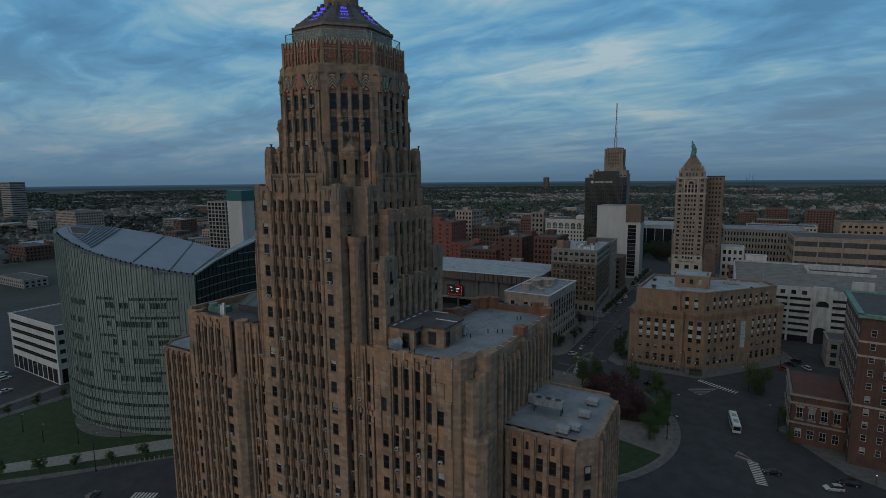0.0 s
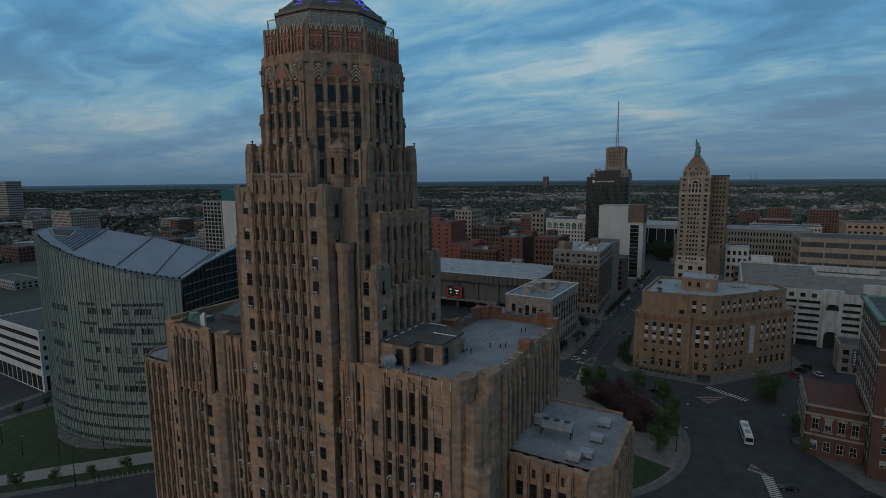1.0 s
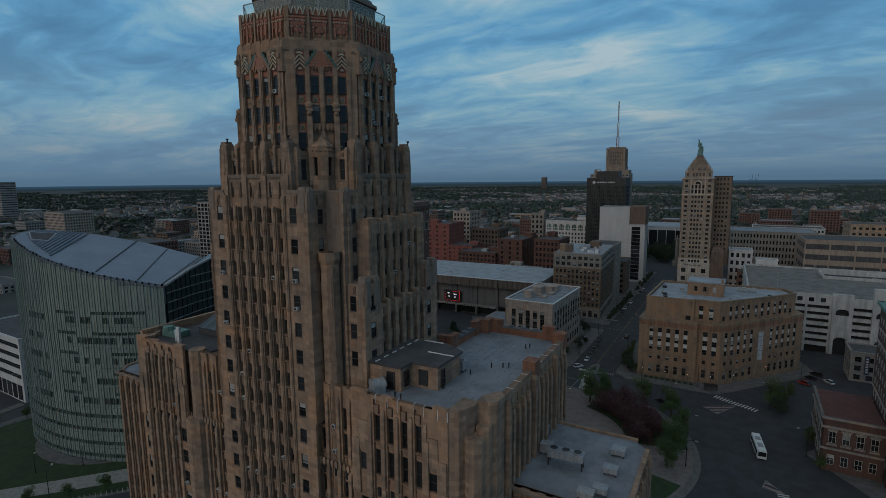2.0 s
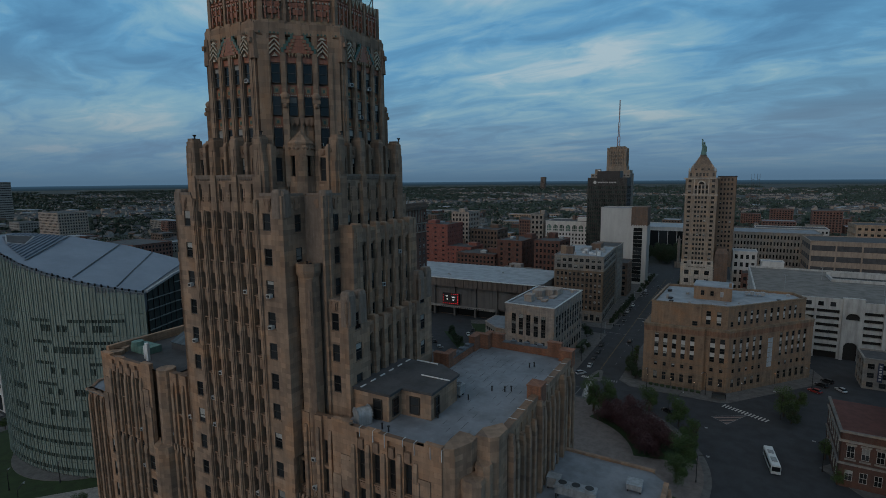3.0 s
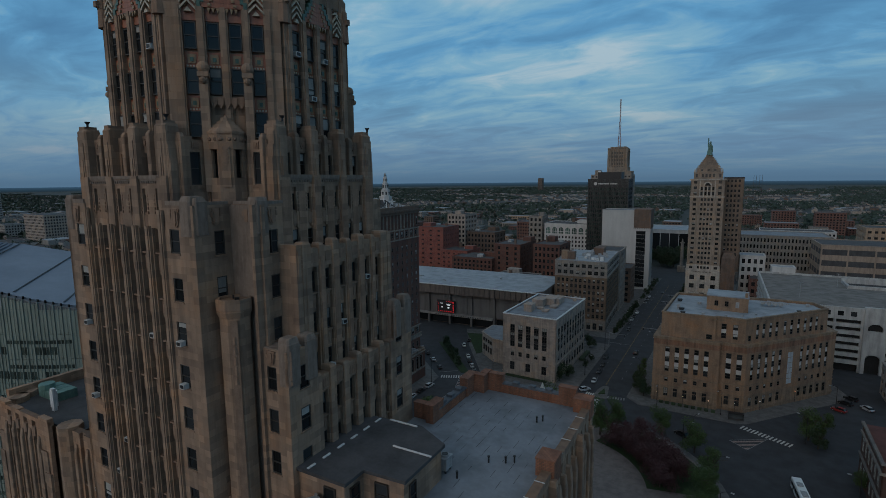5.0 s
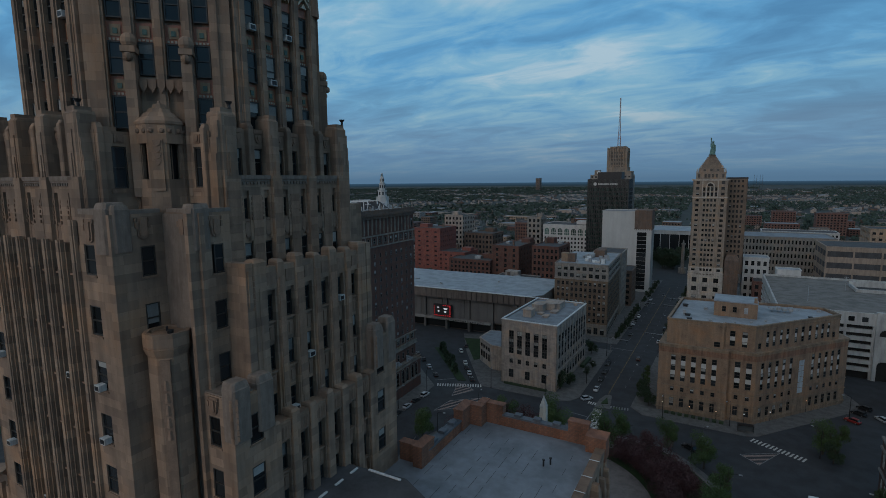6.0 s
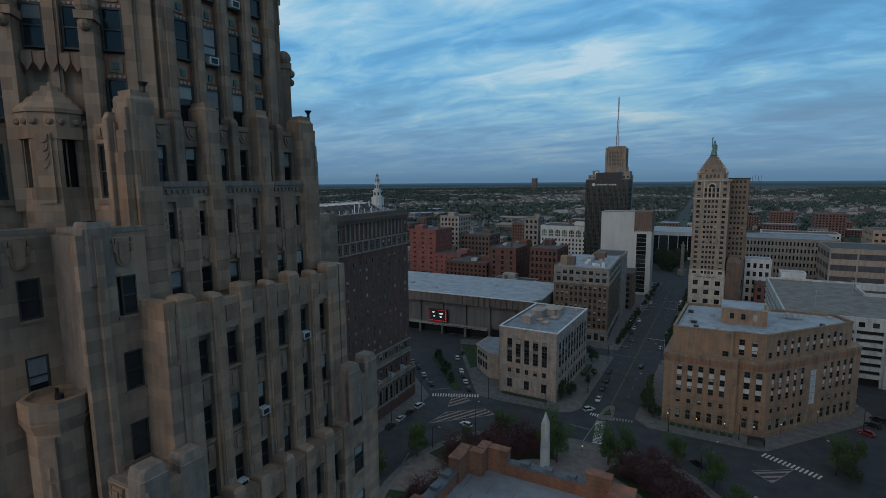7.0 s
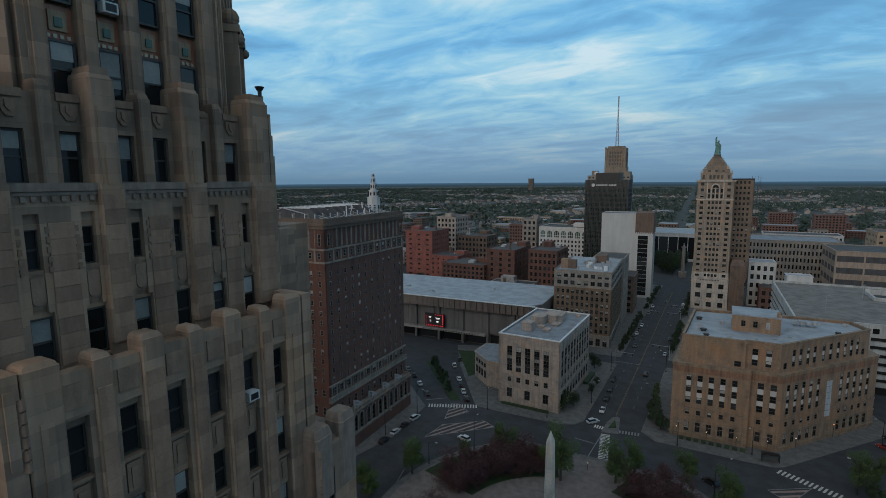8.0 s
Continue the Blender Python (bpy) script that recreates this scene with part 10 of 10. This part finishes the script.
filler(-158, 376, 30, 22, 15, 3, CONCRETE, "low pale rendered building", cols=9)
filler(-140, 398, 20, 28, 37, 8, BRICK_STATLER, "dark brick office block with rows of windows", cols=6)
filler(-160, 520, 46, 34, 42, 8, WHITE_PANEL, "white terracotta department store with arched top floor", cols=14, win_w=0.5, top_gap=11.0)
store = [o for o in bpy.data.objects if o.name.startswith("city_building") and o.parent is None][-1]
arch, rim = bmesh.new(), bmesh.new()
sf = Face(0, 0, 0)
for j in range(7):
    c = -19.2 + j * 6.4
    mark(arch)
    plate(arch, sf, [(c + 2.3, 32.4), (c - 2.3, 32.4)] + [(c - 2.3 * math.cos(a), 36.2 + 2.3 * math.sin(a)) for a in np.linspace(0, math.pi, 11)], 0.02, 0.1)
    mark(rim)
    for q in range(10):
        a0, a1 = math.pi * q / 10, math.pi * (q + 1) / 10
        plate(rim, sf, [(c + r * math.cos(a), 36.2 + r * math.sin(a)) for r, a in ((2.3, a0), (2.3, a1), (2.85, a1), (2.85, a0))], 0.0, 0.4)
    for e in (-1, 1):
        sf.box(rim, c + e * 2.3 - 0.3 + e * 0.28, c + e * 2.3 + 0.3 + e * 0.28, 0.0, 0.4, 32.2, 36.2)
    for e in (-0.8, 0.8):
        sf.box(rim, c + e - 0.12, c + e + 0.12, 0.1, 0.25, 32.4, 37.8)
    sf.box(rim, c - 2.3, c + 2.3, 0.1, 0.28, 34.2, 34.7)
mark(rim)
sf.box(rim, -22.8, 22.8, 0.0, 0.6, 39.4, 40.0)
mark(rim)
sf.box(rim, -22.8, 22.8, 0.0, 0.5, 31.4, 31.9)
part("arched_window", arch, glazing("sea_green_glass", (0.05, 0.085, 0.075), 0.2), store, "dark green arched top-floor window")
part("arch_surround", rim, WHITE_PANEL, store, "white arch surround with slim bars")
filler(-196, 530, 14, 18, 48, 9, GREY_STONE, "slim grey stone tower beside the store", cols=3)
filler(-230, 640, 60, 34, 32, 8, BRICK_RED, "long red brick factory block", cols=18)
filler(-330, 560, 40, 30, 18, 4, BRICK_BROWN, "brown brick warehouse with flat roof")
filler(10, 440, 40, 18, 16, 3, BRICK_RED, "low red brick building", cols=10)
filler(30, 620, 60, 26, 34, 9, WHITE_PANEL, "white apartment slab with rows of windows", cols=20)
filler(110, 560, 50, 30, 34, 8, ORANGE_BRICK, "orange brick office block", cols=14)
filler(90, 900, 34, 24, 36, 10, BRICK_RED, "red brick apartment block", cols=9)
filler(40, 960, 30, 24, 34, 10, BRICK_RED, "red brick apartment block", cols=8)
filler(190, 800, 46, 30, 30, 8, BRICK_BRIGHT, "red brick apartment block with white bands", cols=12)
filler(120, 430, 60, 40, 30, 6, CONCRETE, "pale concrete office block", cols=14)
filler(-470, 470, 44, 30, 26, 5, CREAM, "cream blank-walled theatre with stepped roof", cols=2, win_w=0.1)
filler(-560, 300, 60, 40, 22, 5, BRICK_RED, "red brick hospital block", cols=16)
filler(-700, 520, 80, 40, 36, 8, GREY_STONE, "long grey office block with grid windows", cols=26)
filler(-900, 380, 60, 40, 40, 9, LIMESTONE, "pale stone hospital block", cols=16)
filler(-1490, 512, 52, 30, 86, 16, CONCRETE, "far pale hospital slab with ribbon windows", cols=12, win_w=0.9, win_h=0.4)
filler(-520, 620, 60, 30, 30, 7, WHITE_PANEL, "white and teal office block", cols=18)
filler(-330, 200, 40, 26, 16, 4, BRICK_BROWN, "brown brick shop block")
filler(-400, 190, 40, 40, 20, 5, BRICK_RED, "red brick block beside the avenue")
for x0, x1, y0, y1 in ((-240, -60, -30, 122), (-125, 60, 120, 240), (-200, -124, 160, 262), (-215, -104, 280, 350), (-130, -70, 230, 425), (-60, 30, 230, 320), (15, 120, 310, 410), (-55, 10, 425, 475), (-140, -75, 440, 600), (-20, 110, 455, 590), (-240, -130, 80, 170), (-300, -236, 80, 130), (-115, -40, 600, 710), (-358, -320, 250, 280), (-485, -450, 325, 360), (-88, -46, 240, 1200)):
    taken.append((x0, x1, y0, y1))
rc = random.Random(21)
rl = random.Random(33)
for k in range(1400):
    if k > 0 and len(far_left) > 34:
        break
    far_left = [] if k == 0 else far_left
    x, y = rl.uniform(-1250, -285), rl.uniform(70, 400)
    w, d, h = rl.uniform(16, 46), rl.uniform(14, 32), rl.choice((6, 7, 9, 11, 13, 16, 22))
    if any(x + w / 2 > a and x - w / 2 < b and y + d > c and y < e for a, b, c, e in taken):
        continue
    far_left.append(x)
    wl = rl.choice((BRICK_STATLER, BRICK_BROWN, BRICK_RED, GREY_STONE, BRICK_STATLER, CONCRETE))
    filler(x, y, w, d, h, max(2, int(h / 3.8)), wl, {BRICK_STATLER: "dark brick warehouse with flat roof", BRICK_BROWN: "brown brick warehouse with flat roof", BRICK_RED: "red brick block with flat roof", GREY_STONE: "grey stone block with flat roof", CONCRETE: "concrete block with flat roof"}[wl], roof=rl.choice((ROOF_TAR, ROOF_TAR, ROOF_GREY)), cornice=0.4)
walls = (BRICK_RED, BRICK_BROWN, BRICK_STATLER, GREY_STONE, LIMESTONE, CONCRETE, BRICK_RED, CREAM, BRICK_BROWN)
words = {BRICK_RED: "low red brick city block with flat roof", BRICK_BROWN: "low brown brick city block with flat roof", BRICK_STATLER: "dark brick city block with flat roof", GREY_STONE: "grey stone city block with flat roof", LIMESTONE: "pale stone city block with flat roof", CONCRETE: "concrete city block with flat roof", CREAM: "cream city block with flat roof"}
made = 0
for i in range(2600):
    if made > 150:
        break
    y = rc.uniform(150, 1050)
    x = rc.uniform(-260 - y * 1.15, 60 + y * 0.42)
    w, d, h = rc.uniform(16, 44), rc.uniform(16, 34), rc.choice((7, 8, 10, 11, 13, 15, 18, 22))
    if any(x + w / 2 > a and x - w / 2 < b and y + d > c and y < e for a, b, c, e in taken):
        continue
    wl = rc.choice(walls)
    filler(x, y, w, d, h, max(2, int(h / 3.6)), wl, words[wl], roof=rc.choice((ROOF_TAR, ROOF_TAR, ROOF_GREY, ROOF_PALE, ROOF_TAR)), cornice=0.4)
    made += 1

def house_field():
    """Gabled houses in rows to the far distance."""
    g = random.Random(3)
    verts, faces, mats = [], [], []
    for i in range(6500):
        r = 650 + 3000 * g.random() ** 0.8
        a = radians(g.uniform(38, 168))
        x, y = -60 + r * math.cos(a), 60 + r * math.sin(a)
        if y < 100 or (x > -480 - (y - 300) * 0.6 and x < 60 + y * 0.32 and y < 900) or abs(x + 65 + (y - 172) * 0.044) < 16:
            continue
        t = radians(G + g.choice((0, 90)) + g.gauss(0, 2))
        c, s = math.cos(t), math.sin(t)
        big_one = g.random() < 0.07
        w, d, h, ridge = (g.uniform(8, 22), g.uniform(8, 20), g.uniform(5, 10), 0.4) if big_one else (g.uniform(3.5, 5), g.uniform(6, 9), g.uniform(5, 7), g.uniform(2.4, 3.6))
        z0 = -0.05 + 24 * max(0.0, (math.hypot(x + 80, y - 150) - 2400) / 2400) ** 1.3
        n = len(verts)
        for px_, py_, pz in ((-w, -d, 0), (w, -d, 0), (w, d, 0), (-w, d, 0), (-w, -d, h), (w, -d, h), (w, d, h), (-w, d, h), (0, -d, h + ridge), (0, d, h + ridge)):
            verts.append((x + px_ * c - py_ * s, y + px_ * s + py_ * c, z0 + pz))
        wm = g.choice((0, 0, 1, 2, 3))
        rm = g.choice((4, 4, 5, 6, 5)) if not big_one else g.choice((4, 7, 7))
        for q, m in (((0, 1, 5, 8, 4), wm), ((1, 2, 6, 5), wm), ((2, 3, 7, 9, 6), wm), ((3, 0, 4, 7), wm), ((4, 8, 9, 7), rm), ((8, 5, 6, 9), rm)):
            faces.append([n + k for k in q])
            mats.append(m)
    me = bpy.data.meshes.new("houses")
    me.from_pydata(verts, [], faces)
    for m in (CONCRETE, GREY_STONE, BRICK_BROWN, LIMESTONE, ROOF_TAR, mottled("dark_shingle", (0.045, 0.045, 0.05), (0.075, 0.075, 0.08), 0.2), mottled("grey_shingle", (0.085, 0.092, 0.10), (0.125, 0.132, 0.142), 0.2), ROOF_PALE):
        me.materials.append(m)
    me.polygons.foreach_set("material_index", mats)
    return tagged(new("distant_houses", me), "many small gabled houses filling the distance", "houses", kind="stuff")


house_field()


def wood_field(name, label, count, r0, r1, seed, h0, h1, spread_, mat, quads, power=0.7):
    """Tree crowns as loose clumps of leaf planes, far off."""
    g = random.Random(seed)
    verts, faces = [], []
    for i in range(count):
        r = r0 + (r1 - r0) * g.random() ** power
        a = radians(g.uniform(34, 172))
        x, y = -60 + r * math.cos(a), 60 + r * math.sin(a)
        if y < 120 or abs(x + 65 + (y - 172) * 0.044) < 14:
            continue
        if any(x > q[0] + 4 and x < q[1] - 4 and y > q[2] + 4 and y < q[3] - 4 for q in taken):
            continue
        if noise.noise(Vector((x * 0.0022, y * 0.0022, 1.3))) < -0.25:
            continue
        z0 = -0.05 + 24 * max(0.0, (math.hypot(x + 80, y - 150) - 2400) / 2400) ** 1.3
        h = g.uniform(h0, h1)
        for k in range(quads):
            p = Vector((x + g.gauss(0, spread_), y + g.gauss(0, spread_), z0 + h * (0.3 + 0.65 * g.random() ** 0.7)))
            s = g.uniform(0.35, 0.8) * spread_
            u = Vector((g.gauss(0, 1), g.gauss(0, 1), g.gauss(0, 0.6))).normalized() * s
            w = u.orthogonal().normalized() * s
            n = len(verts)
            verts.extend((p - u, p + w * 0.8, p + u * 0.9, p - w))
            faces.append((n, n + 1, n + 2, n + 3))
    me = bpy.data.meshes.new(name)
    me.from_pydata(verts, [], faces)
    me.materials.append(mat)
    return tagged(new(name, me), label, "trees", kind="stuff")


wood_field("city_trees", "leafy trees between the houses and blocks", 8000, 260, 1700, 8, 5, 11, 1.7, LEAF_FAR, 24, 0.9)
wood_field("distant_woods", "dense dark green woods reaching the horizon", 36000, 900, 4050, 9, 7, 13, 4.6, LEAF_FAR, 11, 0.7)

# glowing ring at the horizon: distance haze painted as a blue colour ramp
HAZE, _t, _s = material("painted_blue_haze", 1.0)
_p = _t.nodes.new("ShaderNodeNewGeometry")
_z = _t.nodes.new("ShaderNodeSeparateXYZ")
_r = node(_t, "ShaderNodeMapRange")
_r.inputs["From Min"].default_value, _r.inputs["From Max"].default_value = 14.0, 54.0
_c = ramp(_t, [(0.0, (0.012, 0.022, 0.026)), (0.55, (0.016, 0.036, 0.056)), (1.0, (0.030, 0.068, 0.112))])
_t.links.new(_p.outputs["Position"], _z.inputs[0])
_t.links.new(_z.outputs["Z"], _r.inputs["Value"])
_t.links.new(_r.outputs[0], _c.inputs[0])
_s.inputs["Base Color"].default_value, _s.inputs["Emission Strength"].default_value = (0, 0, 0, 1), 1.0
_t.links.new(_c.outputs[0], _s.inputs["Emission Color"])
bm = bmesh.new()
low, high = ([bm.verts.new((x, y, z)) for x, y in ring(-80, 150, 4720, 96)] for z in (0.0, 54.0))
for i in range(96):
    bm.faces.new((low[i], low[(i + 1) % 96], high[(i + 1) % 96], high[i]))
tagged(new("backdrop", data_of("backdrop", bm, HAZE)), "glowing band of painted blue haze along the far horizon", "backdrop", kind="structure")

# far landmarks
church = thing("white_steeple", "distant white tiered church steeple", "steeple", pose(-655, 900, 0))
for k, (r, z0, z1, top) in enumerate(((13, 0, 52, 1.0), (9.8, 52, 66, 0.95), (6.4, 66, 80, 0.92), (4.2, 80, 91, 0.85), (2.6, 91, 99, 0.5))):
    bm = bmesh.new()
    prism(bm, ring(0, 0, r, 8, math.pi / 8), z0, z1, top)
    prism(bm, ring(0, 0, r * 1.1, 8, math.pi / 8), z1 - 1.2, z1 - 0.2)
    part("stage", bm, WHITE_PANEL, church)
    bm = bmesh.new()
    for j in range(8):
        a = math.pi / 4 * j
        prism(bm, ring(r * 0.9 * math.cos(a), r * 0.9 * math.sin(a), r * 0.16, 6), z0 + (z1 - z0) * 0.25, z0 + (z1 - z0) * 0.7)
    part("opening", bm, GLASS, church)
block("station_tower", "far dark brick railway station tower", -1165, 3300, 0, 30, 30, 90, 14, 6, 6, DARK_CONCRETE)
for x, y, h in ((-2.5, 850, 88), (4.5, 858, 88)):
    ob = thing("lattice_mast", "far slim dark lattice radio mast", "mast", pose(x, y, 0))
    bm = bmesh.new()
    for sx in (-1, 1):
        for sy in (-1, 1):
            box(bm, sx * 1.5 - 0.13, sx * 1.5 + 0.13, sy * 1.5 - 0.13, sy * 1.5 + 0.13, 0, h)
    for j in range(int(h / 5)):
        box(bm, -1.7, 1.7, -1.7, -1.4, j * 5, j * 5 + 0.3)
        box(bm, -1.7, 1.7, 1.4, 1.7, j * 5, j * 5 + 0.3)
    part("lattice", bm, DARK_METAL, ob)
column = thing("memorial_column", "slim stone memorial column among trees", "monument", pose(-61.5, 545, 0))
bm = bmesh.new()
prism(bm, ring(0, 0, 3.5, 8), 0, 5)
prism(bm, ring(0, 0, 1.5, 12), 5, 26, 0.85)
prism(bm, ring(0, 0, 1.9, 12), 26, 27)
prism(bm, ring(0, 0, 0.8, 8), 27, 30, 0.5)
part("shaft", bm, GREY_STONE, column)
